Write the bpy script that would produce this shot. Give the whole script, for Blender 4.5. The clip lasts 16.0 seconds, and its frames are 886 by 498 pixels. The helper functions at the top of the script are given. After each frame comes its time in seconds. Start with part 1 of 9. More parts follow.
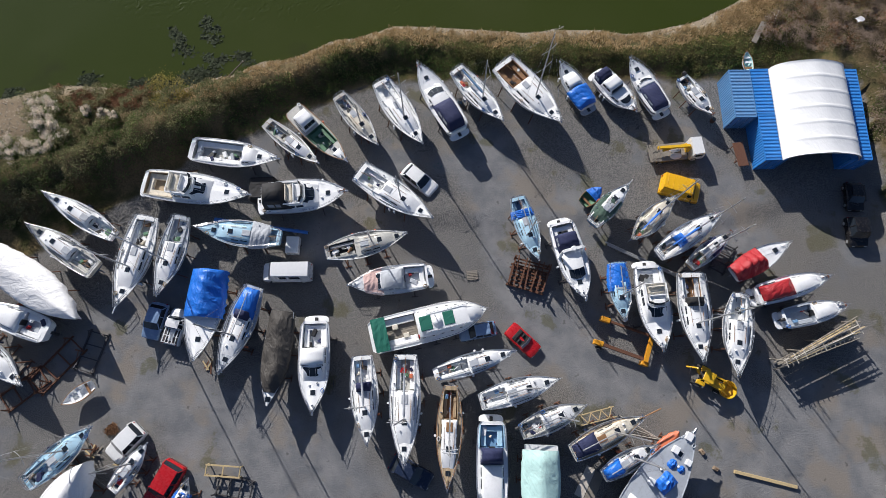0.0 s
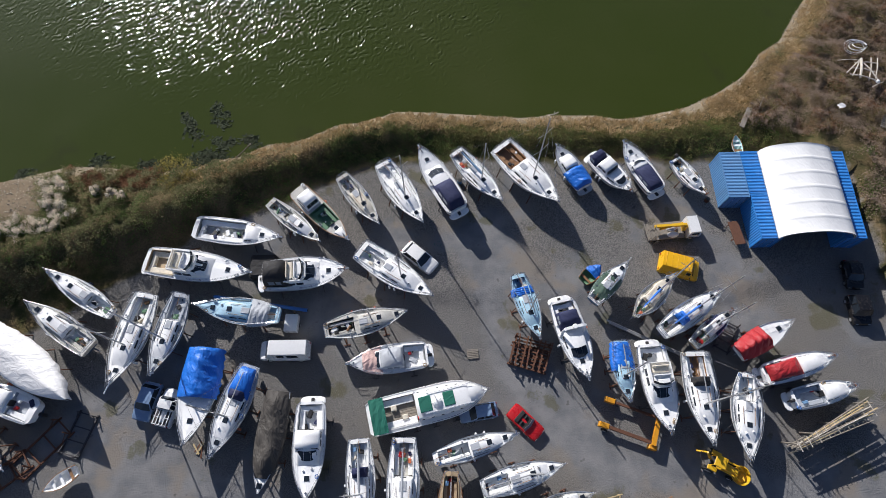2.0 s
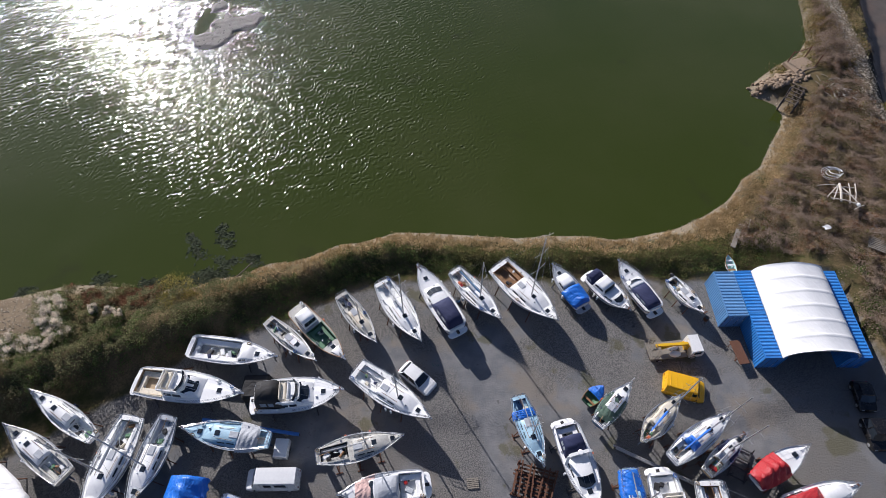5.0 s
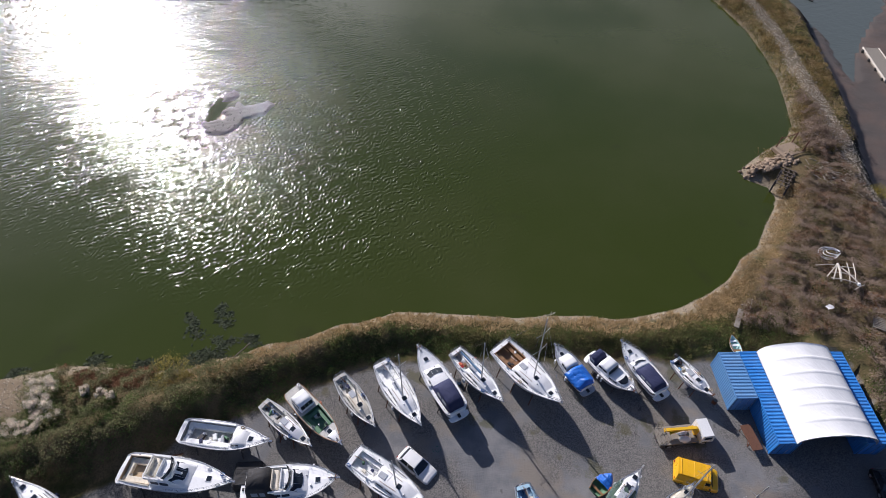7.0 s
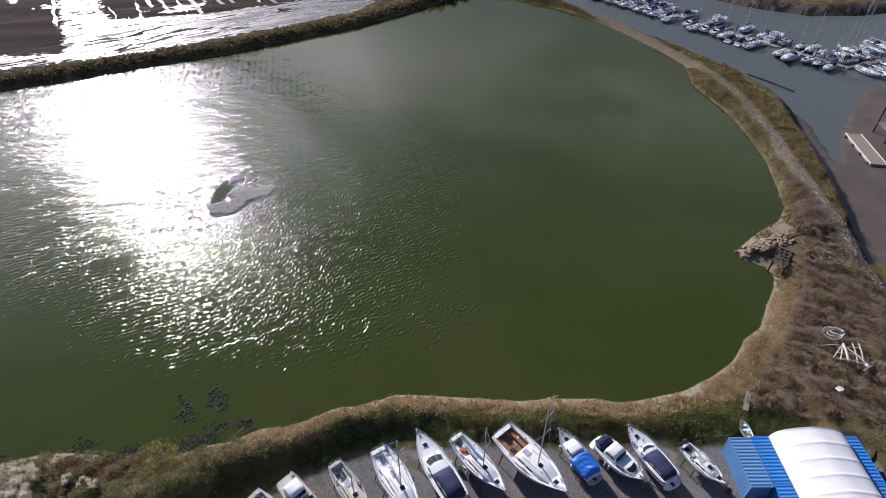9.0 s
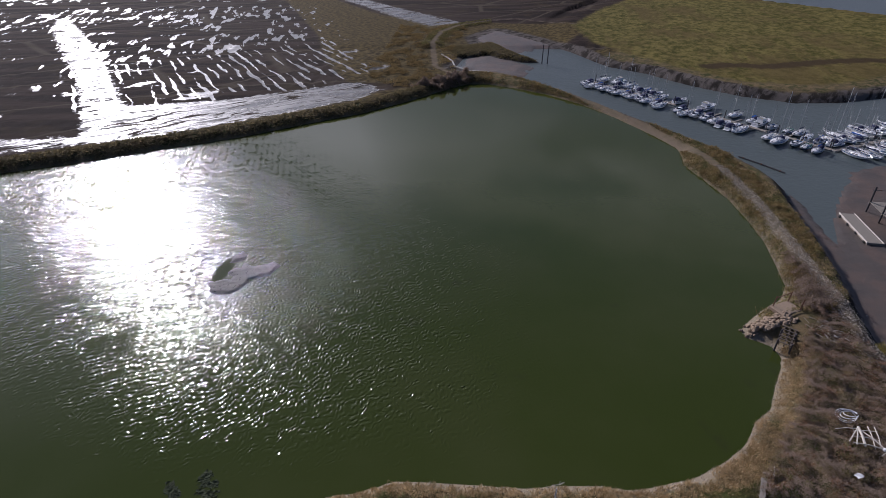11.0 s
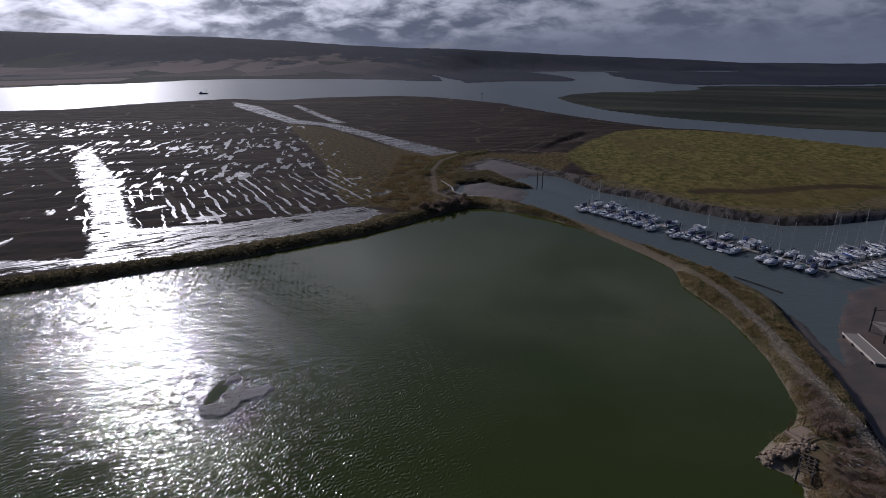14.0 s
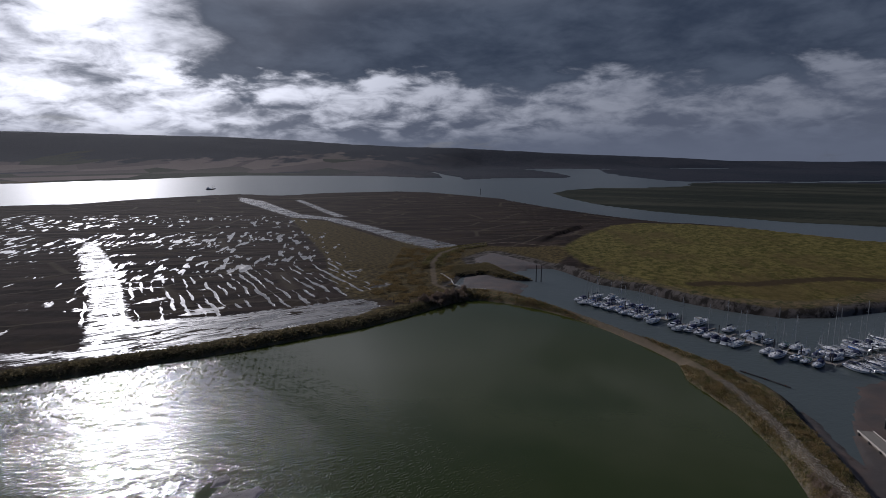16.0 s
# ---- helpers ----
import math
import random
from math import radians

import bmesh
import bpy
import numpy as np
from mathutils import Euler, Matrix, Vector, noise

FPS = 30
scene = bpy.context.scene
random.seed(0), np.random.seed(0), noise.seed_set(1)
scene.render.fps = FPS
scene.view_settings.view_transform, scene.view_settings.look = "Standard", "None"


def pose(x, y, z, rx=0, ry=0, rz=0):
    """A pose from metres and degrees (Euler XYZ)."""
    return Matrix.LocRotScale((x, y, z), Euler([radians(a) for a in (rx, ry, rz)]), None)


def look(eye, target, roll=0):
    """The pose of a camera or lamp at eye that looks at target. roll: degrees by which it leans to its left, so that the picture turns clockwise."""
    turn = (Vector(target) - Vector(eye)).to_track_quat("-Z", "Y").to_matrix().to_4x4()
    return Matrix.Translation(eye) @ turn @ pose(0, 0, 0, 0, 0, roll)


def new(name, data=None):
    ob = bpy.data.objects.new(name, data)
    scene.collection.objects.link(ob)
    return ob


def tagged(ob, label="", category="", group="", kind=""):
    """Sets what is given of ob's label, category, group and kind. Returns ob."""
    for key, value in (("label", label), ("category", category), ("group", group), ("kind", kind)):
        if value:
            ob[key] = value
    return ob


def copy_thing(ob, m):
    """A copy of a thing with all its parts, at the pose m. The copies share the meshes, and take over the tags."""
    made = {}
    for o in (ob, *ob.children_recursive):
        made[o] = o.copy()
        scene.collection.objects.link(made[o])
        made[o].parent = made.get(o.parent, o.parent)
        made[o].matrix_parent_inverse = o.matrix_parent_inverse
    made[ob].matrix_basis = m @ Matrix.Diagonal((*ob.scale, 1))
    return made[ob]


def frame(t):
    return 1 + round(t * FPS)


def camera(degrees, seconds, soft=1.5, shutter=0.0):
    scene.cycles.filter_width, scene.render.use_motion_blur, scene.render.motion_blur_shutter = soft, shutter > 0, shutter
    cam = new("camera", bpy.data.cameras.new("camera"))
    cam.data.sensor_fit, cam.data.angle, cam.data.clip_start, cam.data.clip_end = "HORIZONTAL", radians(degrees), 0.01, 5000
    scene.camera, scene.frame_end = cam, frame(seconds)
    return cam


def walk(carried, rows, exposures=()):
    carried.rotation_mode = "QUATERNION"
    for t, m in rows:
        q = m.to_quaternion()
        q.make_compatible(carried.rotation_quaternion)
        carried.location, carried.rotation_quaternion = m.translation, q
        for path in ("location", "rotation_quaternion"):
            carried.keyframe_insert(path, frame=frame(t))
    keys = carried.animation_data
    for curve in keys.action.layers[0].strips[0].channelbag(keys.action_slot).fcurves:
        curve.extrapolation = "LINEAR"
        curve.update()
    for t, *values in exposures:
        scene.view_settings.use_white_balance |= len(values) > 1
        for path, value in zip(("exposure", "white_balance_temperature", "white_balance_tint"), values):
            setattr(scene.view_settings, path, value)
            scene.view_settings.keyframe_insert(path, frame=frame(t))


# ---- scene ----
# camera: hovers sixty metres up and tilts from the yard to the horizon
cam = camera(77.0, 16.0, soft=0.45)
PATH = [
    (0, pose(0, 0, 60, 14.30, 0.00, -0.00)),
    (0.5, pose(0, 0, 60, 16.33, 0.01, -0.03)),
    (1, pose(0, 0, 60, 18.31, 0.04, -0.00)),
    (1.5, pose(0, 0, 60, 20.30, 0.04, 0.04)),
    (2, pose(0, 0, 60, 22.27, 0.00, 0.03)),
    (2.5, pose(0, 0, 60, 24.27, -0.05, -0.01)),
    (3, pose(0, 0, 60, 26.22, -0.12, -0.03)),
    (3.5, pose(0, 0, 60, 28.26, -0.17, 0.02)),
    (4, pose(0, 0, 60, 30.28, -0.16, 0.01)),
    (6.5, pose(0, 0, 60, 40.59, -0.17, 0.01)),
    (7, pose(0, 0, 60, 42.58, -0.13, 0.06)),
    (7.5, pose(0, 0, 60, 44.65, -0.13, 0.08)),
    (8, pose(0, 0, 60, 46.74, -0.13, 0.05)),
    (8.5, pose(0, 0, 60, 48.85, -0.13, 0.05)),
    (9, pose(0, 0, 60, 50.78, -0.10, 0.01)),
    (11.5, pose(0, 0, 60, 60.82, -0.12, 0.13)),
    (12, pose(0, 0, 60, 62.84, -0.16, 0.11)),
    (12.5, pose(0, 0, 60, 64.86, -0.17, 0.10)),
    (13, pose(0, 0, 60, 66.90, -0.17, 0.06)),
    (13.5, pose(0, 0, 60, 68.92, -0.12, 0.05)),
    (14, pose(0, 0, 60, 71.08, -0.09, 0.06)),
    (14.5, pose(0, 0, 60, 73.40, -0.11, 0.04)),
    (15, pose(0, 0, 60, 75.77, -0.14, 0.02)),
    (15.5, pose(0, 0, 60, 78.17, -0.13, 0.02)),
    (16, pose(0, 0, 60, 80.56, -0.13, 0.02)),
]
walk(cam, PATH, [(0.0, 0.36, 6300.0, 11.0), (6.0, 0.39, 6180.0, 16.0), (9.0, 0.38, 6100.0, 19.5), (12.5, -0.68, 5800.0, 22.0), (14.2, -0.92, 5800.0, 20.0), (16.0, -1.06, 5900.0, 16.5)])

# ---- light: low sun ahead to the left, under broken cloud ----
SUN_ELEV, SUN_AZ = 27.0, 31.8  # degrees; azimuth to the left of +y
SUN_DIR = Vector((-math.sin(radians(SUN_AZ)) * math.cos(radians(SUN_ELEV)),
                  math.cos(radians(SUN_AZ)) * math.cos(radians(SUN_ELEV)), math.sin(radians(SUN_ELEV))))
sun_data = bpy.data.lights.new("sun", "SUN")
sun_data.energy, sun_data.angle, sun_data.color = 4.6, radians(0.53), (1.0, 0.955, 0.90)
sun = new("sun", sun_data)
sun.matrix_world = look(SUN_DIR * 100, (0, 0, 0))


class Nodes:
    """Short hand for a node tree."""

    def __init__(self, tree):
        self.t = tree
        tree.nodes.clear()

    def n(self, kind, **props):
        node = self.t.nodes.new("ShaderNode" + kind)
        for key, value in props.items():
            if key == "operation":
                node.operation = value
            elif key == "data_type":
                node.data_type = value
            elif key == "blend_type":
                node.blend_type = value
        return node

    def put(self, socket, value):
        if hasattr(value, "is_linked"):
            self.t.links.new(value, socket)
        elif isinstance(value, tuple) and len(value) == 3 and socket.type == "RGBA":
            socket.default_value = (*value, 1.0)
        else:
            socket.default_value = value

    def math(self, op, a, b=0.0, c=None):
        node = self.n("Math", operation=op)
        self.put(node.inputs[0], a)
        self.put(node.inputs[1], b)
        if c is not None:
            self.put(node.inputs[2], c)
        return node.outputs[0]

    def vec(self, op, a, b=None):
        node = self.n("VectorMath", operation=op)
        self.put(node.inputs[0], a)
        if b is not None:
            self.put(node.inputs[3 if op == "SCALE" else 1], b)
        return node.outputs["Value" if op == "DOT_PRODUCT" else "Vector"]

    def noise(self, vector, scale, detail=3.0, rough=0.55, distort=0.0):
        node = self.n("TexNoise")
        if vector is not None:
            self.put(node.inputs["Vector"], vector)
        self.put(node.inputs["Scale"], scale)
        self.put(node.inputs["Detail"], detail)
        self.put(node.inputs["Roughness"], rough)
        self.put(node.inputs["Distortion"], distort)
        return node.outputs[0]

    def ramp(self, x, a, b, lo=0.0, hi=1.0):
        node = self.n("MapRange")
        node.interpolation_type = "SMOOTHSTEP"
        for i, v in enumerate((x, a, b, lo, hi)):
            self.put(node.inputs[i], v)
        return node.outputs[0]

    def mix(self, f, a, b, blend="MIX"):
        node = self.n("Mix", data_type="RGBA", blend_type=blend)
        self.put(node.inputs[0], f)
        self.put(node.inputs[6], a)
        self.put(node.inputs[7], b)
        return node.outputs[2]

    def stretch(self, vector, scale, turn=0.0):
        """Squeezes a place by scale along axes turned by so many degrees."""
        node = self.n("Mapping")
        node.vector_type = "TEXTURE"
        self.put(node.inputs["Vector"], vector)
        node.inputs["Scale"].default_value = tuple(1.0 / max(v, 1e-6) for v in scale)
        node.inputs["Rotation"].default_value = (0, 0, radians(turn))
        return node.outputs[0]

    def bump(self, height, strength, distance):
        node = self.n("Bump")
        self.put(node.inputs["Height"], height)
        self.put(node.inputs["Strength"], strength)
        self.put(node.inputs["Distance"], distance)
        return node.outputs[0]


world = bpy.data.worlds.new("sky")
scene.world = world
world.use_nodes = True
w = Nodes(world.node_tree)
sky = w.n("TexSky")
sky.sky_type, sky.sun_disc = "NISHITA", False
sky.sun_elevation, sky.sun_rotation = radians(SUN_ELEV), radians(-SUN_AZ)
direction = w.n("TexCoord").outputs["Generated"]
split = w.n("SeparateXYZ")
w.put(split.inputs[0], direction)
up = w.math("MAXIMUM", split.outputs[2], 0.0)
lift = w.math("ADD", up, 0.20)
flat = w.n("CombineXYZ")
w.put(flat.inputs[0], w.math("DIVIDE", split.outputs[0], lift))
w.put(flat.inputs[1], w.math("DIVIDE", split.outputs[1], lift))
w.put(flat.inputs[2], w.math("ADD", 1.3, w.math("MULTIPLY", up, 4.5)))
big = w.noise(flat.outputs[0], 0.55, 2.0, 0.5, 0.2)
small = w.noise(flat.outputs[0], 2.1, 9.0, 0.60, 0.25)
near = w.n("CombineXYZ")
deep = w.math("ADD", up, 0.36)
w.put(near.inputs[0], w.math("DIVIDE", split.outputs[0], deep))
w.put(near.inputs[1], w.math("DIVIDE", split.outputs[1], deep))
w.put(near.inputs[2], w.math("MULTIPLY", up, 3.0))
puff = w.noise(near.outputs[0], 7.0, 7.0, 0.58, 0.3)
bank_cloud = w.noise(near.outputs[0], 2.6, 5.0, 0.55, 0.3)
thick = w.math("ADD", w.math("MULTIPLY", big, 0.55), w.math("MULTIPLY", small, 0.45))
toward = w.math("MAXIMUM", w.vec("DOT_PRODUCT", direction, tuple(SUN_DIR)), 0.0)
glow = w.math("ADD", w.math("MULTIPLY", w.math("POWER", toward, 40.0), 12.5), w.math("MULTIPLY", w.math("POWER", toward, 20.0), 2.2))
beam = w.mix(glow, (0.0, 0.0, 0.0), (1.0, 0.98, 0.95))
dark_cloud = w.mix(w.ramp(small, 0.36, 0.64), (0.110, 0.134, 0.172), (0.215, 0.242, 0.285))
light_cloud = w.mix(w.ramp(small, 0.38, 0.62), (0.22, 0.235, 0.27), (0.64, 0.645, 0.65))
lit = w.mix(1.0, light_cloud, beam, "ADD")
shade = w.mix(1.0, dark_cloud, w.mix(0.34, (0.0, 0.0, 0.0), beam), "ADD")
# high cloud, thinner round the sun
thinned = w.math("MULTIPLY", w.math("POWER", toward, 9.0), 0.17)
high_cloud = w.mix(w.ramp(w.math("SUBTRACT", w.math("ADD", thick, 0.06), thinned), 0.30, 0.72), lit, shade)
# a slate deck ahead, open below the sun, with broken cloud under its edge
wander = w.math("SUBTRACT", w.math("ADD", w.math("MULTIPLY", bank_cloud, 0.65), w.math("MULTIPLY", puff, 0.35)), 0.5)
over = w.ramp(w.math("ADD", split.outputs[2], w.math("MULTIPLY", wander, 0.28)), 0.100, 0.140)
aside = w.ramp(w.math("ADD", split.outputs[0], w.math("MULTIPLY", wander, 0.55)), -0.55, -0.36)
deck = w.math("MULTIPLY", over, aside)
deck_tone = w.mix(w.ramp(w.math("ADD", w.math("MULTIPLY", bank_cloud, 0.6), w.math("MULTIPLY", puff, 0.4)), 0.36, 0.66), (0.064, 0.088, 0.132), (0.158, 0.194, 0.250))
deck_tone = w.mix(1.0, deck_tone, w.mix(0.10, (0.0, 0.0, 0.0), beam), "ADD")
heap = w.ramp(w.math("SUBTRACT", w.math("ADD", w.math("MULTIPLY", bank_cloud, 0.45), w.math("MULTIPLY", puff, 0.55)), w.math("MULTIPLY", w.math("POWER", toward, 12.0), 0.11)), 0.38, 0.60)
low_pale = w.mix(1.0, w.mix(w.ramp(up, 0.03, 0.085), (0.25, 0.285, 0.355), (0.40, 0.43, 0.485)), w.mix(0.9, (0.0, 0.0, 0.0), beam), "ADD")
low_grey = w.mix(1.0, (0.185, 0.212, 0.270), w.mix(0.42, (0.0, 0.0, 0.0), beam), "ADD")
low_pale = w.mix(1.0, low_pale, w.mix(w.math("MULTIPLY", w.math("POWER", toward, 6.0), 1.9), (0.0, 0.0, 0.0), (1.0, 0.99, 0.97)), "ADD")
low_cloud = w.mix(heap, low_pale, low_grey)
low_cloud = w.mix(w.ramp(up, 0.055, 0.012, 0.0, 0.85), low_cloud, w.mix(1.0, (0.225, 0.258, 0.325), w.mix(0.9, (0.0, 0.0, 0.0), beam), "ADD"))
clouds = w.mix(w.ramp(up, 0.22, 0.36), w.mix(deck, low_cloud, deck_tone), high_cloud)
opening = w.math("ADD", w.ramp(up, 0.30, 0.62), w.ramp(split.outputs[1], 0.25, -0.35, 0.0, 0.8))
gaps = w.ramp(w.math("SUBTRACT", thick, w.math("MULTIPLY", opening, 0.30)), 0.43, 0.19)
clear = w.mix(1.0, sky.outputs[0], (0.038, 0.045, 0.058), "MULTIPLY")
back = w.n("Background")
w.put(back.inputs[0], w.mix(gaps, clouds, clear))
back.inputs[1].default_value = 1.0
w.t.links.new(back.outputs[0], w.n("OutputWorld").inputs[0])

# ---- materials ----
def material(name):
    m = bpy.data.materials.new(name)
    m.use_nodes = True
    k = Nodes(m.node_tree)
    shader = k.n("BsdfPrincipled")
    k.t.links.new(shader.outputs[0], k.n("OutputMaterial").inputs[0])
    return m, k, shader


def paint(name, color, rough=0.4, dirt=0.25, metal=0.0, grain=3.0, vary=0.06, bump=0.0, dirt_color=(0.16, 0.13, 0.09), fold=0.0):
    """A painted, moulded or woven surface with streaks, grime and a little change from thing to thing."""
    m, k, s = material(name)
    at = k.n("TexCoord").outputs["Object"]
    streak = k.noise(k.stretch(at, (1.0, 1.0, 0.25)), grain, 5.0, 0.65)
    fine = k.noise(at, grain * 9, 3.0)
    info = k.n("ObjectInfo").outputs["Random"]
    tone = k.math("ADD", 1.0 - vary, k.math("MULTIPLY", info, 2 * vary))
    base = k.mix(1.0, color, k.mix(tone, (0.0, 0.0, 0.0), (1.0, 1.0, 1.0)), "MULTIPLY")
    worn = k.math("MULTIPLY", k.ramp(k.math("ADD", k.math("MULTIPLY", streak, 0.75), k.math("MULTIPLY", fine, 0.25)), 0.46, 0.72), dirt)
    k.put(s.inputs["Base Color"], k.mix(worn, base, dirt_color))
    k.put(s.inputs["Roughness"], k.ramp(streak, 0.2, 0.8, max(rough - 0.08, 0.03), min(rough + 0.15, 1.0)))
    s.inputs["Metallic"].default_value = metal
    if fold:
        k.put(s.inputs["Normal"], k.bump(k.noise(k.stretch(at, (1.0, 1.9, 1.0), 25), 0.75, 3.0, 0.55, 0.6), fold, 0.4))
    elif bump:
        k.put(s.inputs["Normal"], k.bump(fine, bump, 0.02))
    return m


WHITE = paint("white_gelcoat", (0.86, 0.86, 0.85), 0.32, 0.14)
DECK = paint("pale_deck_gelcoat", (0.85, 0.85, 0.83), 0.5, 0.18, grain=4.0, bump=0.1)
CREAM = paint("cream_gelcoat", (0.70, 0.64, 0.52), 0.45, 0.35)
GREYDECK = paint("grey_deck_paint", (0.42, 0.45, 0.49), 0.55, 0.3)
OLDDECK = paint("weathered_deck", (0.50, 0.49, 0.45), 0.65, 0.55, grain=5.0)
SKYBLUE = paint("pale_blue_paint", (0.40, 0.60, 0.72), 0.45, 0.3)
STEEL_BLUE = paint("steel_blue_paint", (0.16, 0.30, 0.48), 0.4, 0.25)
NAVY = paint("navy_gelcoat", (0.02, 0.03, 0.07), 0.25, 0.12)
BLUE = paint("blue_paint", (0.03, 0.14, 0.42), 0.35, 0.15)
RED = paint("red_paint", (0.42, 0.02, 0.02), 0.3, 0.1)
ORANGE = paint("orange_red_paint", (0.62, 0.16, 0.07), 0.45, 0.25)
MINT = paint("mint_canvas", (0.45, 0.66, 0.62), 0.75, 0.2, fold=0.35)
GREEN = paint("green_deck_paint", (0.09, 0.20, 0.11), 0.6, 0.35)
GREENCLOTH = paint("green_canvas", (0.01, 0.13, 0.09), 0.8, 0.1, fold=0.3)
DARKGREEN = paint("dark_green_canvas", (0.06, 0.11, 0.08), 0.75, 0.4, fold=0.5)
ANTIFOUL_RED = paint("red_antifouling", (0.16, 0.05, 0.04), 0.85, 0.5)
ANTIFOUL_BLUE = paint("blue_antifouling", (0.04, 0.07, 0.14), 0.85, 0.5)
ANTIFOUL_BLACK = paint("black_antifouling", (0.025, 0.025, 0.03), 0.85, 0.5)
TEAK = paint("teak", (0.27, 0.14, 0.06), 0.6, 0.35, grain=8.0)
PALETEAK = paint("bleached_teak", (0.42, 0.31, 0.19), 0.65, 0.35, grain=8.0)
TIMBER = paint("raw_timber", (0.50, 0.38, 0.20), 0.75, 0.35, grain=6.0)
GREYWOOD = paint("weathered_timber", (0.26, 0.23, 0.19), 0.85, 0.5, grain=6.0)
DARKWOOD = paint("wet_dark_timber", (0.10, 0.075, 0.055), 0.8, 0.4, grain=6.0)
PALEWOOD = paint("bleached_wood", (0.55, 0.50, 0.43), 0.8, 0.3, grain=6.0)
NAVYCLOTH = paint("navy_canvas", (0.018, 0.024, 0.075), 0.8, 0.10, fold=0.3)
BLUECLOTH = paint("blue_tarpaulin", (0.012, 0.15, 0.60), 0.42, 0.08, fold=0.6)
REDCLOTH = paint("red_tarpaulin", (0.38, 0.016, 0.022), 0.55, 0.12, fold=0.7)
PINKCLOTH = paint("faded_pink_cloth", (0.62, 0.42, 0.38), 0.8, 0.3, fold=0.7)
WHITECLOTH = paint("white_sheeting", (0.80, 0.79, 0.78), 0.55, 0.12, fold=0.4)
TENTCLOTH = paint("white_tent_fabric", (0.82, 0.82, 0.81), 0.45, 0.06, grain=0.8, fold=0.12)
BROWNCLOTH = paint("brown_black_tarpaulin", (0.050, 0.044, 0.038), 0.7, 0.4, fold=0.8, dirt_color=(0.10, 0.09, 0.075))
BLACKCLOTH = paint("black_canvas", (0.016, 0.016, 0.018), 0.75, 0.2, fold=0.3)
GREYCLOTH = paint("grey_canvas", (0.42, 0.44, 0.47), 0.75, 0.15, fold=0.3)
ALU = paint("dull_aluminium", (0.62, 0.63, 0.64), 0.35, 0.2, metal=0.8)
SAILMAST = paint("anodised_mast", (0.50, 0.50, 0.50), 0.42, 0.2, metal=0.6)
STAINLESS = paint("stainless_tube", (0.66, 0.66, 0.66), 0.2, 0.05, metal=0.9)
RUST = paint("rusty_steel", (0.13, 0.055, 0.03), 0.85, 0.6, grain=5.0, dirt_color=(0.06, 0.035, 0.025))
DARKSTEEL = paint("dark_steel", (0.05, 0.05, 0.055), 0.6, 0.5, dirt_color=(0.12, 0.06, 0.035))
YELLOW = paint("yellow_paint", (0.72, 0.42, 0.015), 0.4, 0.25)
HOISTYELLOW = paint("orange_yellow_paint", (0.70, 0.30, 0.012), 0.5, 0.35)
CONTAINER_BLUE = paint("container_blue", (0.028, 0.20, 0.56), 0.45, 0.18, grain=1.0, vary=0.04)
CONTAINER_PALE = paint("faded_container_blue", (0.10, 0.25, 0.48), 0.5, 0.25, grain=1.0, vary=0.04)
RUBBER = paint("black_rubber", (0.018, 0.018, 0.018), 0.85, 0.3)
PLASTIC = paint("black_plastic", (0.025, 0.025, 0.027), 0.5, 0.2)
CARWHITE = paint("white_car_paint", (0.78, 0.78, 0.77), 0.25, 0.1)
CARBLUE = paint("blue_car_paint", (0.20, 0.29, 0.44), 0.22, 0.1)
CARNAVY = paint("navy_car_paint", (0.02, 0.03, 0.06), 0.2, 0.1)
CARRED = paint("red_car_paint", (0.45, 0.015, 0.02), 0.25, 0.1)
CARBLACK = paint("black_car_paint", (0.012, 0.012, 0.014), 0.2, 0.15)
CARYELLOW = paint("yellow_van_paint", (0.78, 0.42, 0.01), 0.3, 0.12)
LAMPGLASS = paint("lamp_glass", (0.6, 0.6, 0.58), 0.1, 0.05)
LAMPRED = paint("red_lamp_glass", (0.35, 0.01, 0.01), 0.15, 0.05)
RUBBLE = paint("brown_rubble", (0.30, 0.22, 0.15), 0.95, 0.5, vary=0.3, bump=0.3)
CONCRETE = paint("pale_concrete", (0.42, 0.40, 0.36), 0.9, 0.4, bump=0.3)
m, k, s = material("dark_window_glass")
k.put(s.inputs["Base Color"], k.mix(k.noise(k.n("TexCoord").outputs["Object"], 2.0), (0.012, 0.016, 0.022), (0.03, 0.038, 0.05)))
s.inputs["Roughness"].default_value = 0.06
GLASS = m
m, k, s = material("clear_vinyl")
k.put(s.inputs["Base Color"], k.mix(k.noise(k.n("TexCoord").outputs["Object"], 3.0), (0.16, 0.19, 0.22), (0.30, 0.34, 0.38)))
s.inputs["Roughness"].default_value = 0.15
VINYL = m

# ---- the lie of the land, in metres from the point below the camera ----
SHORE_SOUTH = [(-82, 27), (-66, 31), (-53, 33.5), (-47, 35.2), (-43, 35.4), (-37, 34.6), (-31, 35), (-28, 36.2), (-24.7, 37),
               (-22.3, 38.5), (-18, 39.1), (-13.4, 41.5), (-9.8, 42.1), (-6.2, 43.5), (-1.7, 43.4), (5, 43.1), (10.2, 42.7),
               (13.2, 43.1), (19.1, 43.1), (22.7, 42.4), (27.4, 43.3), (31.4, 44.3), (35.8, 46.5), (40, 49.4), (43, 53.2),
               (46.2, 55.4), (49.2, 60), (52.1, 63.9), (53.4, 66.5)]
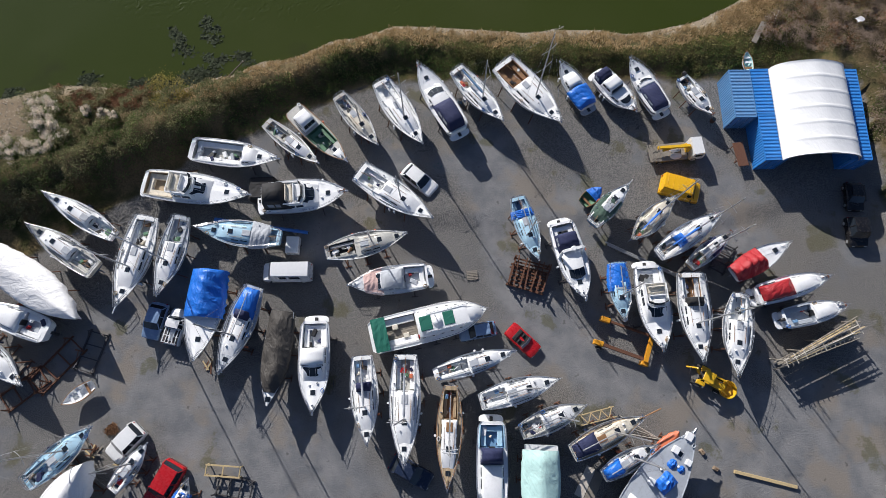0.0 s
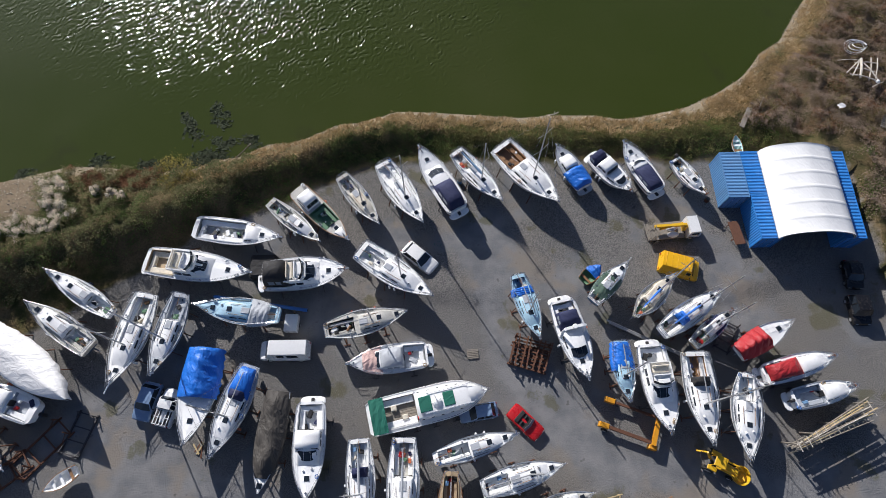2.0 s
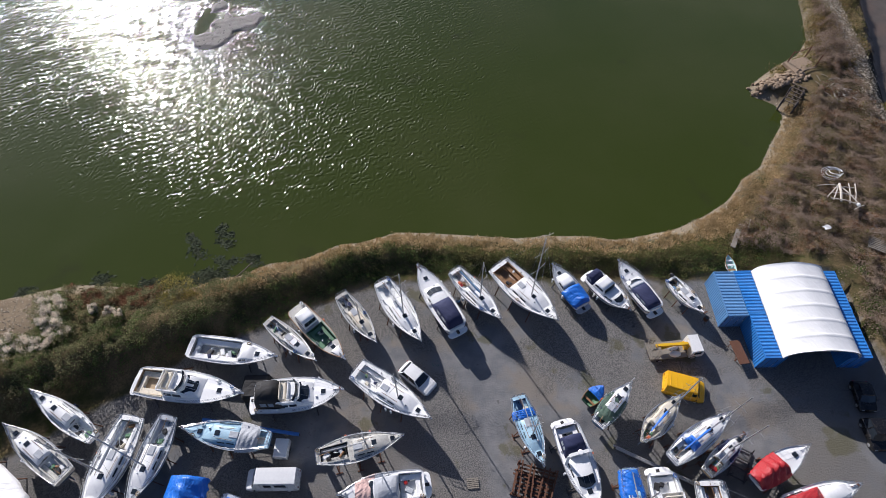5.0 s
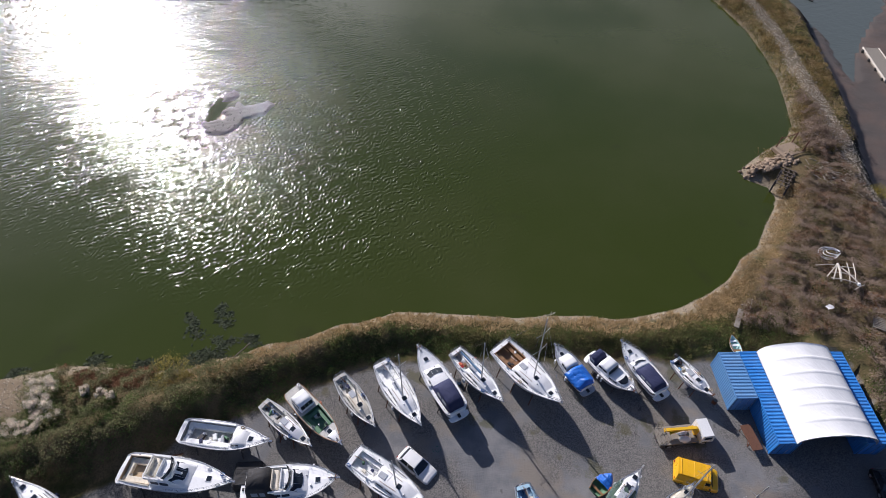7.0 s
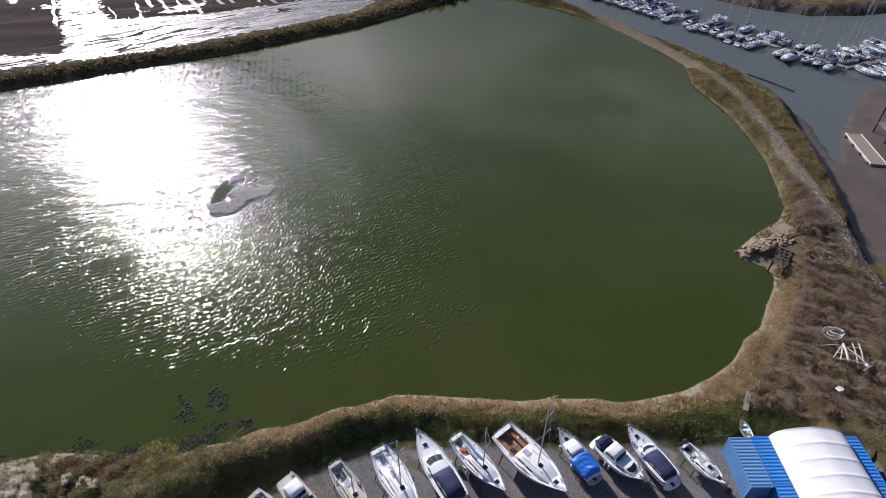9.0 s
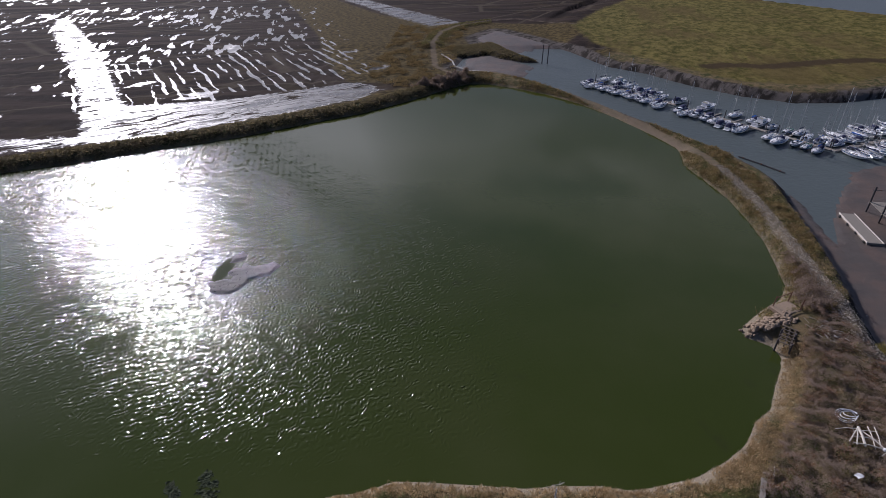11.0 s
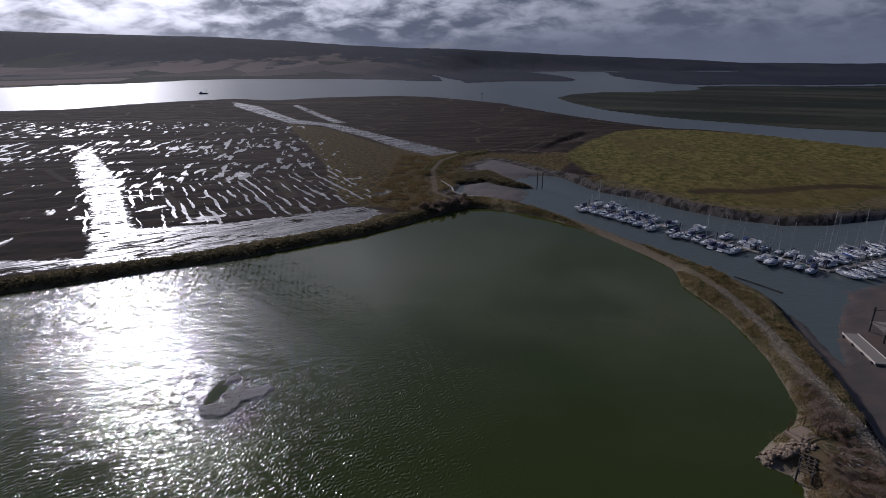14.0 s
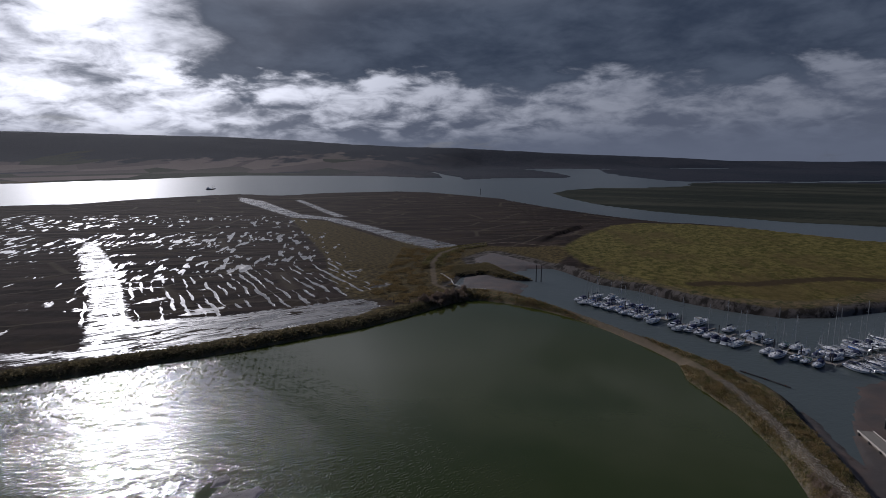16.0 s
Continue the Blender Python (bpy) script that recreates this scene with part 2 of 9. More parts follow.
SHORE_EAST = [(53.0, 69.0), (50.1, 71.0), (50.0, 73.2), (55.9, 78.2), (61, 81.5), (64.2, 85.8), (66.3, 94), (68.4, 103), (69.3, 113), (69.6, 123), (68.2, 134.2),
              (66.6, 143.4), (68.6, 152), (69.2, 157), (65.5, 168.6), (58.2, 186.1), (49.6, 201.6), (39.4, 213.8), (28, 222.6), (18, 228), (11.1, 228.6), (6, 225.5)]
SHORE_WEST = [(-3.4, 215), (-13.8, 203.5), (-29, 189), (-43, 180), (-63, 165.5), (-84.7, 154.5), (-101, 145), (-119, 137),
              (-190, 105), (-235, 60), (-190, 22), (-120, 16)]
POND = SHORE_SOUTH + SHORE_EAST + SHORE_WEST
HEDGE = [(-28, 31), (-33, 28.8), (-38.7, 26.4), (-42.8, 24.7), (-50, 22), (-60, 18), (-76, 13)]
YARD = [(-36.5, 20.5), (-29.5, 25.4), (-23, 28.6), (-15, 32.3), (-9, 35), (-4, 36), (8, 36.3), (15, 36.2), (33, 36), (48.4, 37.0), (49.4, 33), (48.9, 30), (49.6, 26),
        (50.6, 18), (51.6, 8), (56, -10), (58, -60), (-90, -60), (-90, -10), (-60, 5), (-46, 14)]
LANE_EAST = [(-0.3, 28.3), (6.3, 28.3), (11.4, 22.7), (7.3, 15.4), (13.8, 9.0), (18.2, 2.4), (25.5, 3.0), (33.4, 0.1), (42.0, 1.9), (47.3, 5.4), (44.2, -10.4), (25.7, -10.4), (22.6, -2.1), (16.2, -1.6), (10.5, 3.0), (5.9, 9.7), (3.6, 18.0)]
LANE_WEST = [(-38.6, 7.8), (-34.5, 9.0), (-27.1, 3.0), (-17.7, -2.7), (-8.3, -6.0), (-4.7, -10.4), (-25.5, -11.3), (-29.2, -3.8), (-34.1, -2.7), (-39.1, 3.0)]
TRACK = [(63.5, 8), (64, 25), (65, 45), (66.8, 66), (69.3, 78), (70.3, 88), (71.6, 99), (73.6, 115), (74.2, 130), (73, 146), (69.5, 160), (62, 182),
         (48, 211), (36, 230), (20, 242), (4, 246), (-4, 262), (-5, 285), (-6, 308), (-1.4, 340), (9.7, 361.6), (25.5, 375.7), (45.9, 386), (67, 372), (82, 362)]
WEST_MUD = [(-185, 150), (-129, 151), (-109, 159), (-90, 165), (-68, 181), (-46, 196), (-31, 207), (-22, 224), (-35, 237), (-65, 220),
            (-84, 210), (-115, 202), (-174, 295), (-246, 392), (-254, 387), (-225, 335), (-156, 236), (-131, 193), (-117, 169), (-141, 167), (-200, 172)]
SIDE_MUD = [(-313, 844), (-240, 751), (-150, 587), (-97, 540), (-37, 447), (-2, 398), (15, 374), (-9, 359), (-33, 392), (-63, 447),
            (-116, 530), (-151, 547), (-192, 613), (-276, 750)]
CREEK = [(8, 262), (14, 285), (24, 296), (20, 325), (32, 345), (47, 322), (63, 292), (73, 262), (88, 249), (99, 231), (115, 214), (131, 204), (149, 205),
         (174, 213), (260, 232), (400, 240), (400, 60), (240, 20), (110, -60), (73, -60), (70, 10), (71, 50), (72.4, 68), (74.8, 77), (78.4, 87), (82, 101), (84.8, 117),
         (88.5, 131), (87.5, 140), (84.5, 150), (80.5, 158), (70, 178), (64, 190), (57, 203), (49, 216), (40, 228), (30, 241)]
CREEK_FLAT = [(150, 160), (125, 147.5), (112, 142.6), (98.2, 125.5), (91, 114.3), (84.5, 102), (85.2, 111), (87.5, 121), (88.0, 128), (84, 122), (80, 110), (75.5, 87), (69.5, 66), (68, 50), (67, 10), (70, -60), (110, -60), (160, 40)]
CREEK_HEAD = [(6, 258), (12, 285), (22, 297), (18, 326), (31, 347), (41, 332), (50, 312), (46, 296), (37, 290), (33, 276), (42, 262), (36, 246), (30, 240), (18, 248)]
FIELD = [(78, 360), (109, 421), (146, 478), (176, 498), (220, 488), (255, 464), (280, 431), (304, 394), (420, 330), (420, 262), (260, 252),
         (197, 245), (169, 229), (149, 223), (121, 228), (106, 249), (89, 278), (78, 306)]
RIVER = [(-4800, 500), (-900, 560), (-515, 686), (-467, 702), (-434, 779), (-388, 841), (-329, 900), (-260, 868), (-238, 881), (-199, 931), (-79, 978),
         (-23, 953), (29, 893), (88, 810), (137, 667), (176, 581), (211, 527), (259, 471), (307, 399), (440, 320), (700, 200), (1100, 100), (1250, 140),
         (800, 300), (500, 445), (391, 490), (366, 502), (327, 523), (294, 561), (262, 593), (233, 629), (210, 678), (195, 726), (181, 835), (180, 940), (224, 1032), (307, 1110), (417, 1135), (493, 1181), (600, 1330)]
RIVER_FAR = [(688, 1350), (879, 1337), (1089, 1395), (1200, 1500), (929, 1420), (727, 1440), (610, 1405), (583, 1465), (590, 1610), (584, 1793), (618, 2092), (752, 2700),
             (900, 2800), (600, 2900), (380, 2750), (395, 2480), (417, 2077), (394, 1731), (354, 1640), (189, 1630), (57, 1505), (51, 1664), (10, 1861), (-32, 2200),
             (-60, 2200), (-18, 1917), (-2, 1610), (-55, 1614), (-182, 1743), (-329, 1784), (-469, 1775), (-642, 1763), (-721, 1660), (-757, 1531), (-789, 1420),
             (-886, 1350), (-905, 1263), (-952, 1210), (-1800, 1000), (-4800, 900)]
EAST_MARSH = [(170, 930), (239, 1049), (368, 1155), (576, 1373), (752, 1448), (1110, 1539), (1600, 1545), (1600, 100), (800, 302), (500, 447), (391, 490), (366, 502), (327, 523), (294, 561), (262, 593), (233, 629), (210, 678), (195, 726), (181, 835)]
SIDE_ARM = [(-92, 556), (-126, 622), (-172, 726), (-196, 776), (-208, 772), (-186, 722), (-140, 618), (-108, 550)]
GULLY = [(118, 254), (128, 257), (144.2, 253.5), (174.2, 263.3), (199.0, 267.3), (225, 258.8), (300, 262)]
LAGOON = [(1100, 2900), (1350, 3150), (1650, 3150), (1400, 2850)]
ISLET = [(-44.4, 86.6), (-42.9, 83.3), (-39.7, 82.8), (-37.4, 84.6), (-36.7, 87.6), (-33.5, 89.1), (-32.3, 92.5), (-34.0, 94.1), (-36.3, 92.3), (-38.1, 92.6),
         (-39.6, 93.6), (-39.3, 91.4), (-41.0, 91.8), (-41.8, 89.8), (-40.3, 88.9), (-40.5, 87.6), (-42.1, 87.5)]
ISLET_SMALL = [(-42.5, 93.5), (-42.7, 96.0), (-41.3, 97.9), (-39.8, 96.0), (-40.0, 94.2)]
SPIT = [(2, 299), (14.5, 304.8), (24.5, 311.4), (29.9, 300.2), (37.0, 282.6), (44.1, 271.9), (38.5, 271.9), (27.8, 278.4), (22.5, 285.2), (13.5, 282.3), (6, 279)]


def signed(px, py, ring, closed=True):
    """Metres to the edge of a ring, positive inside it; to a line, negative everywhere."""
    best = np.full(px.shape, 1e18)
    inside = np.zeros(px.shape, bool)
    pairs = list(zip(ring, ring[1:] + ring[:1])) if closed else list(zip(ring, ring[1:]))
    for (ax, ay), (bx, by) in pairs:
        dx, dy = bx - ax, by - ay
        f = np.clip(((px - ax) * dx + (py - ay) * dy) / (dx * dx + dy * dy), 0, 1)
        best = np.minimum(best, (px - ax - f * dx) ** 2 + (py - ay - f * dy) ** 2)
        if closed and ay != by:
            cross = (ay > py) != (by > py)
            inside ^= cross & (px < (bx - ax) * (py - ay) / (by - ay) + ax)
    d = np.sqrt(best)
    return np.where(inside, d, -d)


def steps(*runs):
    """Grid lines: a start, then (end, step) runs."""
    out = [runs[0]]
    for end, step in runs[1:]:
        count = max(1, round((end - out[-1]) / step))
        a = out[-1]
        out += [a + (end - a) * (i + 1) / count for i in range(count)]
    return np.array(out)


def waves(x, y, seed, length, octaves=4):
    """Smooth uneven relief between about -1 and 1, from turned sines."""
    rng = np.random.default_rng(seed)
    total, size, amount = np.zeros(x.shape), 0.0, 1.0
    for octave in range(octaves):
        for _ in range(5):
            a, p = rng.uniform(0, math.tau, 2)
            q = math.tau / (length * rng.uniform(0.7, 1.4))
            total += amount * np.sin((x * math.cos(a) + y * math.sin(a)) * q + p)
        size += amount * 2.2
        amount, length = amount * 0.5, length * 0.47
    return total / size


def ease(v, a, b):
    f = np.clip((v - a) / (b - a), 0, 1)
    return f * f * (3 - 2 * f)


gx = steps(-4800, (-1600, 110), (-600, 25), (-210, 6), (-62, 2.5), (104, 1.0), (200, 2.5), (420, 6), (1600, 25), (4800, 110))
gy = steps(-500, (-60, 30), (-30, 3), (102, 1.0), (300, 2.0), (620, 4), (1100, 8), (2600, 30), (4900, 70))


def land(x, y):
    """Height of the ground, and the zones' signed distances."""
    z = {name: signed(x, y, ring) for name, ring in (
        ("pond", POND), ("yard", YARD), ("field", FIELD), ("side", SIDE_MUD), ("arm", SIDE_ARM), ("west", WEST_MUD), ("flats", CREEK_FLAT), ("head", CREEK_HEAD),
        ("creek", CREEK), ("river", RIVER + RIVER_FAR))}
    z["side"] = np.maximum(z["side"], z["arm"])
    z["track"] = signed(x, y, TRACK, False)
    rough = waves(x, y, 3, 6.0)
    pond, yard = z["pond"], z["yard"]
    out_p, out_y = np.maximum(-pond, 0), np.maximum(-yard, 0)
    # the bund between yard and pond, and the wider banks elsewhere
    t = out_p / (out_p + out_y + 1e-6)
    lean = 0.14 * ease(x, -4, 6)
    strip = (0.95 + 0.95 * ease(-x, -3, 12)) * ease(t, -0.05, 0.38 + lean) * (1 - ease(t, 0.42 + lean, 0.74 + lean))
    strip = np.maximum(strip, (2.9 * np.exp(-(signed(x, y, HEDGE, False) / 2.6) ** 2)) * ease(out_y, 0, 2.0) * ease(out_p, 0, 3.0))
    bank = 1.5 * ease(out_p, 0, 4.0)
    near = (y < 60) & (x < 46)
    base = np.where(near, np.where(out_y < 20, strip, np.minimum(bank, 1.7)), bank)
    # beyond the banks: saltmarsh, about as low as the mud
    north = ease(y - 0.69 * x, 110, 150) * ease(x, 90, 40) * (y > 60)
    edge = np.where(x < 8, 9.0, 17.0)
    marsh = -0.55 + 0.18 * rough
    h = np.where((y > 60) & (out_p > 0), base + (marsh - base) * ease(out_p, edge - 3, edge + 4) * north, base)
    h = np.where((y > 480) | (x < -150) & (y > 150), marsh, h)
    h = np.where((y < 520) & (y > 190) & (pond < -25) & (z["field"] > -22), marsh + 1.9 * ease(z["field"], -22, -6), h)
    h += 0.12 * rough * ease(out_y, 0, 2) * ease(out_p, 0, 1)
    h = np.where(yard > 0, 0.03 * waves(x, y, 8, 9.0) * ease(yard, 0, 3), h)
    h = h * ease(-z["creek"], -0.5, 5.0) + (-2.0) * (1 - ease(-z["creek"], -0.5, 5.0))
    h = np.maximum(h, np.where(z["flats"] > 0, -1.0 + 0.25 * ease(z["flats"], 0, 12) + 0.06 * rough, -9))
    h = np.maximum(h, np.where(z["head"] > 0, -1.08 + 0.4 * ease(z["head"], 0, 9) + 0.12 * rough, -9))
    h = np.maximum(h, -1.6 + 2.1 * ease(signed(x, y, SPIT), -2.5, 2.5))
    h = np.where(z["side"] > -2, np.minimum(h, -0.55 - 0.25 * ease(z["side"], -2, 2)), h)
    h = np.where(z["west"] > -2, np.minimum(h, -0.55 - 0.25 * ease(z["west"], -2, 2) + 0.05 * rough), h)
    h = np.where((y > 300) & (x < 90), np.maximum(h, 0.9 * np.exp(-(z["track"] / 5.0) ** 2)), h)
    river = z["river"] + 3 * rough
    h = h * ease(-river, 0, 6) + (-3.0) * (1 - ease(-river, 0, 6))
    # far shore and hills
    far = ease(y, 1250, 1700) * (z["river"] < 0) + ease(np.abs(x), 1500, 2500) * (z["river"] < 0)
    ridge = np.interp(x, [-4800, -2800, -1500, -400, 200, 900, 2000, 4800], [300, 262, 235, 178, 152, 132, 78, 74])
    ridge = ridge - 52 + 7 * waves(x, y, 21, 900, 5)
    start = 1900 + 1000 * ease(x, -150, 250)
    climb = ease(y, start, 3600) ** 1.35
    h = np.where(far > 0, np.maximum(h, 1.0) + (ridge - 2) * climb + far * 2.2 * np.abs(waves(x, y, 5, 60, 3)) * ease(y, 1500, 2100) * ease(y, 2700, 2200), h)
    h = np.where(signed(x, y, LAGOON) > 0, -3.0, h)
    h = np.where(pond > 0, -0.3 * np.minimum(pond, 1.0) - 1.2 * ease(pond, 1, 7), h + 0.3 * np.minimum(out_p, 1.0) * (out_p < 25))
    return h, z


X, Y = np.meshgrid(gx, gy)
HEIGHT, ZONE = land(X, Y)


def ground_at(x, y):
    """Height of the ground mesh at a point."""
    i = int(np.clip(np.searchsorted(gx, x) - 1, 0, len(gx) - 2))
    j = int(np.clip(np.searchsorted(gy, y) - 1, 0, len(gy) - 2))
    u, v = (x - gx[i]) / (gx[i + 1] - gx[i]), (y - gy[j]) / (gy[j + 1] - gy[j])
    a, b = HEIGHT[j, i] * (1 - u) + HEIGHT[j, i + 1] * u, HEIGHT[j + 1, i] * (1 - u) + HEIGHT[j + 1, i + 1] * u
    return float(a * (1 - v) + b * v)


# ground materials
m, k, s = material("ground_cover")
where = k.n("NewGeometry").outputs["Position"]


def zone(name):
    node = k.n("Attribute")
    node.attribute_name = name
    return node.outputs["Fac"]


n_big, n_mid, n_fine = k.noise(where, 0.06, 4.0), k.noise(where, 0.45, 5.0), k.noise(where, 5.0, 4.0, 0.7)


def inside(name, jitter=2.0, soft=0.5, at=0.0):
    sd = k.math("ADD", zone(name), k.math("MULTIPLY", k.math("SUBTRACT", n_mid, 0.5), jitter))
    return k.ramp(sd, at - soft, at + soft)


# rough grass and scrub on the banks
grass = k.mix(k.ramp(n_mid, 0.35, 0.65), (0.055, 0.060, 0.022), (0.20, 0.145, 0.075))
grass = k.mix(k.math("MULTIPLY", k.ramp(n_big, 0.42, 0.62), 0.6), grass, (0.15, 0.11, 0.065))
grass = k.mix(k.math("MULTIPLY", k.ramp(n_fine, 0.4, 0.7), 0.5), grass, (0.035, 0.035, 0.018))
# stony margin beside the pond
margin = k.math("MULTIPLY", k.ramp(k.math("ADD", zone("pond"), k.math("MULTIPLY", n_mid, 1.6)), -1.0, 0.3), 0.75)
placed = k.n("SeparateXYZ")
k.put(placed.inputs[0], where)
margin = k.math("MULTIPLY", margin, k.ramp(placed.outputs[1], 78.0, 100.0, 1.0, 0.4))
grass = k.mix(margin, grass, k.mix(n_fine, (0.16, 0.12, 0.08), (0.42, 0.36, 0.27)))
# saltmarsh: dark ridges with pools between them
uv = k.n("SeparateXYZ")
k.put(uv.inputs[0], k.stretch(where, (1.0, 1.0, 1.0), 31))
wobble = k.math("MULTIPLY", k.math("SUBTRACT", k.noise(where, 0.05, 3.0), 0.5), 5.0)
bands = k.math("SINE", k.math("MULTIPLY", k.math("ADD", uv.outputs[0], wobble), math.tau / 4.5))
breaks = k.noise(k.stretch(where, (0.17, 0.030, 0.2), 31), 1.0, 4.0, 0.55, 0.25)
cross = k.noise(k.stretch(where, (0.022, 0.060, 0.2), 31), 1.0, 4.0, 0.6, 0.4)
spots = k.noise(k.stretch(where, (0.19, 0.046, 0.1), 14), 1.0, 4.0, 0.55, 0.25)
pool_zone = zone("pools")
near_rows = k.ramp(zone("rows"), 0.35, 0.65)
row_pools = k.ramp(k.math("ADD", bands, k.math("MULTIPLY", k.math("SUBTRACT", breaks, 0.5), 5.0)), 0.78, 1.0)
row_pools = k.math("MULTIPLY", k.math("MAXIMUM", row_pools, k.ramp(cross, 0.605, 0.620)), near_rows)
spot_pools = k.math("MULTIPLY", k.ramp(k.math("ADD", spots, k.math("MULTIPLY", pool_zone, 0.10)), 0.648, 0.662), k.math("SUBTRACT", 1.0, near_rows))
pool = k.math("MULTIPLY", k.math("MAXIMUM", row_pools, spot_pools), k.ramp(k.math("ADD", pool_zone, k.math("MULTIPLY", k.math("SUBTRACT", n_big, 0.5), 0.9)), 0.30, 0.42))
furrow = k.noise(k.stretch(where, (0.012, 0.11, 0.1), 8), 1.0, 3.0, 0.6, 0.2)
marsh = k.mix(k.ramp(furrow, 0.4, 0.6), (0.020, 0.014, 0.012), (0.044, 0.031, 0.025))
marsh = k.mix(k.math("MULTIPLY", k.ramp(n_big, 0.5, 0.7), 0.5), marsh, (0.055, 0.040, 0.020))
ditch = k.n("TexVoronoi")
ditch.feature = "DISTANCE_TO_EDGE"
k.put(ditch.inputs["Vector"], k.stretch(where, (0.011, 0.028, 0.0), 34))
ditch.inputs["Scale"].default_value = 1.0
marsh = k.mix(k.ramp(ditch.outputs["Distance"], 0.006, 0.03, 0.8, 0.0), marsh, (0.075, 0.060, 0.042))
cover = k.mix(inside("marsh", 9.0, 2.0), grass, marsh)
# the grazing marsh
field = k.mix(k.ramp(k.noise(k.stretch(where, (0.6, 0.8, 1.0), 70), 0.32, 5.0, 0.7), 0.36, 0.64), (0.060, 0.058, 0.014), (0.175, 0.142, 0.046))
field = k.mix(k.math("MULTIPLY", k.ramp(k.noise(k.stretch(where, (0.03, 0.014, 1.0), -8), 1.0, 5.0, 0.6), 0.46, 0.64), 0.65), field, (0.105, 0.075, 0.030))
cover = k.mix(k.math("MULTIPLY", inside("saltgrass", 10.0, 4.0), k.math("SUBTRACT", 1.0, inside("marsh", 9.0, 2.0))), cover, k.mix(k.ramp(n_mid, 0.35, 0.65), (0.040, 0.030, 0.014), (0.115, 0.085, 0.032)))
bands_e = k.noise(k.stretch(where, (0.0022, 0.012, 1.0), -22), 1.0, 5.0, 0.6)
cover = k.mix(inside("emarsh", 10.0, 3.0), cover, k.mix(k.ramp(bands_e, 0.42, 0.66), k.mix(n_big, (0.014, 0.020, 0.015), (0.030, 0.034, 0.024)), (0.060, 0.060, 0.042)))
cover = k.mix(inside("field", 8.0, 2.5), cover, field)
gully = k.math("MULTIPLY", k.ramp(k.math("ADD", zone("gully"), k.math("MULTIPLY", n_mid, 4.0)), -4.5, -0.5), 0.85)
cover = k.mix(gully, cover, (0.050, 0.034, 0.020))
# track, yard
cover = k.mix(k.math("MULTIPLY", inside("track", 1.6, 0.6, -1.4), 0.6), cover, k.mix(n_fine, (0.11, 0.085, 0.062), (0.23, 0.185, 0.14)))
cover = k.mix(inside("bare", 1.5, 0.5), cover, k.mix(k.math("ADD", k.math("MULTIPLY", n_mid, 0.6), k.math("MULTIPLY", n_fine, 0.4)), (0.10, 0.078, 0.052), (0.23, 0.180, 0.125)))
stones = k.noise(where, 8.0, 4.0, 0.85)
tarmac = k.mix(k.ramp(n_mid, 0.3, 0.7), (0.152, 0.155, 0.162), (0.225, 0.222, 0.220))
gravel = k.mix(k.ramp(stones, 0.40, 0.60), (0.070, 0.069, 0.068), (0.25, 0.235, 0.215))
dusty = k.mix(k.ramp(k.noise(where, 0.14, 4.0), 0.50, 0.62), tarmac, (0.225, 0.200, 0.172))
loose = k.math("MULTIPLY", k.ramp(k.math("ADD", k.noise(where, 0.085, 3.0), k.math("MULTIPLY", k.math("SUBTRACT", n_mid, 0.5), 0.25)), 0.40, 0.50), k.math("SUBTRACT", 1.0, inside("lane", 4.0, 1.2)))
yard_ground = k.mix(k.math("MULTIPLY", loose, 0.85), dusty, gravel)
moss = k.ramp(k.math("ADD", k.noise(where, 0.2, 4.0), k.math("MULTIPLY", n_fine, 0.12)), 0.66, 0.72)
yard_ground = k.mix(k.math("MULTIPLY", moss, 0.6), yard_ground, (0.10, 0.095, 0.045))
spots = k.ramp(k.noise(where, 0.9, 2.0), 0.68, 0.76)
yard_ground = k.mix(k.math("MULTIPLY", spots, 0.55), yard_ground, (0.06, 0.058, 0.055))
yard_in = inside("yard", 2.2, 0.5)
cover = k.mix(yard_in, cover, yard_ground)
# mud
wet_in = k.math("MAXIMUM", inside("west", 9.0, 0.8, 2.0), inside("side", 14.0, 1.5, 3.0))
ridges = k.noise(k.stretch(where, (0.07, 0.22, 0.2), 35), 1.0, 6.0, 0.6, 1.0)
wet_in = k.math("MULTIPLY", wet_in, k.ramp(ridges, 0.39, 0.43))
flat_in = inside("flats", 8.0, 1.0)
shore_in = inside("creekside", 6.0, 1.5)
runnel = k.noise(k.stretch(where, (0.30, 0.10, 0.2), -38), 1.0, 5.0, 0.65, 0.6)
cover = k.mix(shore_in, cover, k.mix(k.ramp(runnel, 0.40, 0.58), (0.030, 0.026, 0.022), (0.115, 0.100, 0.088)))
rill = k.noise(k.stretch(where, (0.035, 0.17, 0.3), 33), 1.0, 5.0, 0.6, 1.2)
crack = k.ramp(k.math("ABSOLUTE", k.math("SUBTRACT", rill, 0.5)), 0.012, 0.045, 1.0, 0.0)
mud = k.mix(k.ramp(rill, 0.35, 0.6), (0.075, 0.068, 0.062), (0.15, 0.14, 0.13))
mud = k.mix(crack, mud, (0.02, 0.018, 0.016))
flat_mud = k.mix(k.ramp(k.noise(where, 0.12, 5.0), 0.4, 0.65), (0.088, 0.074, 0.064), (0.125, 0.090, 0.072))
cover = k.mix(flat_in, cover, flat_mud)
slick = k.math("MAXIMUM", wet_in, pool)
cover = k.mix(slick, cover, mud)
k.put(s.inputs["Base Color"], cover)
wet_rough = k.math("ADD", k.ramp(rill, 0.3, 0.75, 0.24, 0.37), k.math("MULTIPLY", crack, 0.5))
dry = k.math("SUBTRACT", 0.95, k.math("MULTIPLY", flat_in, 0.42))
gloss = k.n("Mix", data_type="FLOAT")
k.put(gloss.inputs[0], slick)
k.put(gloss.inputs[2], dry)
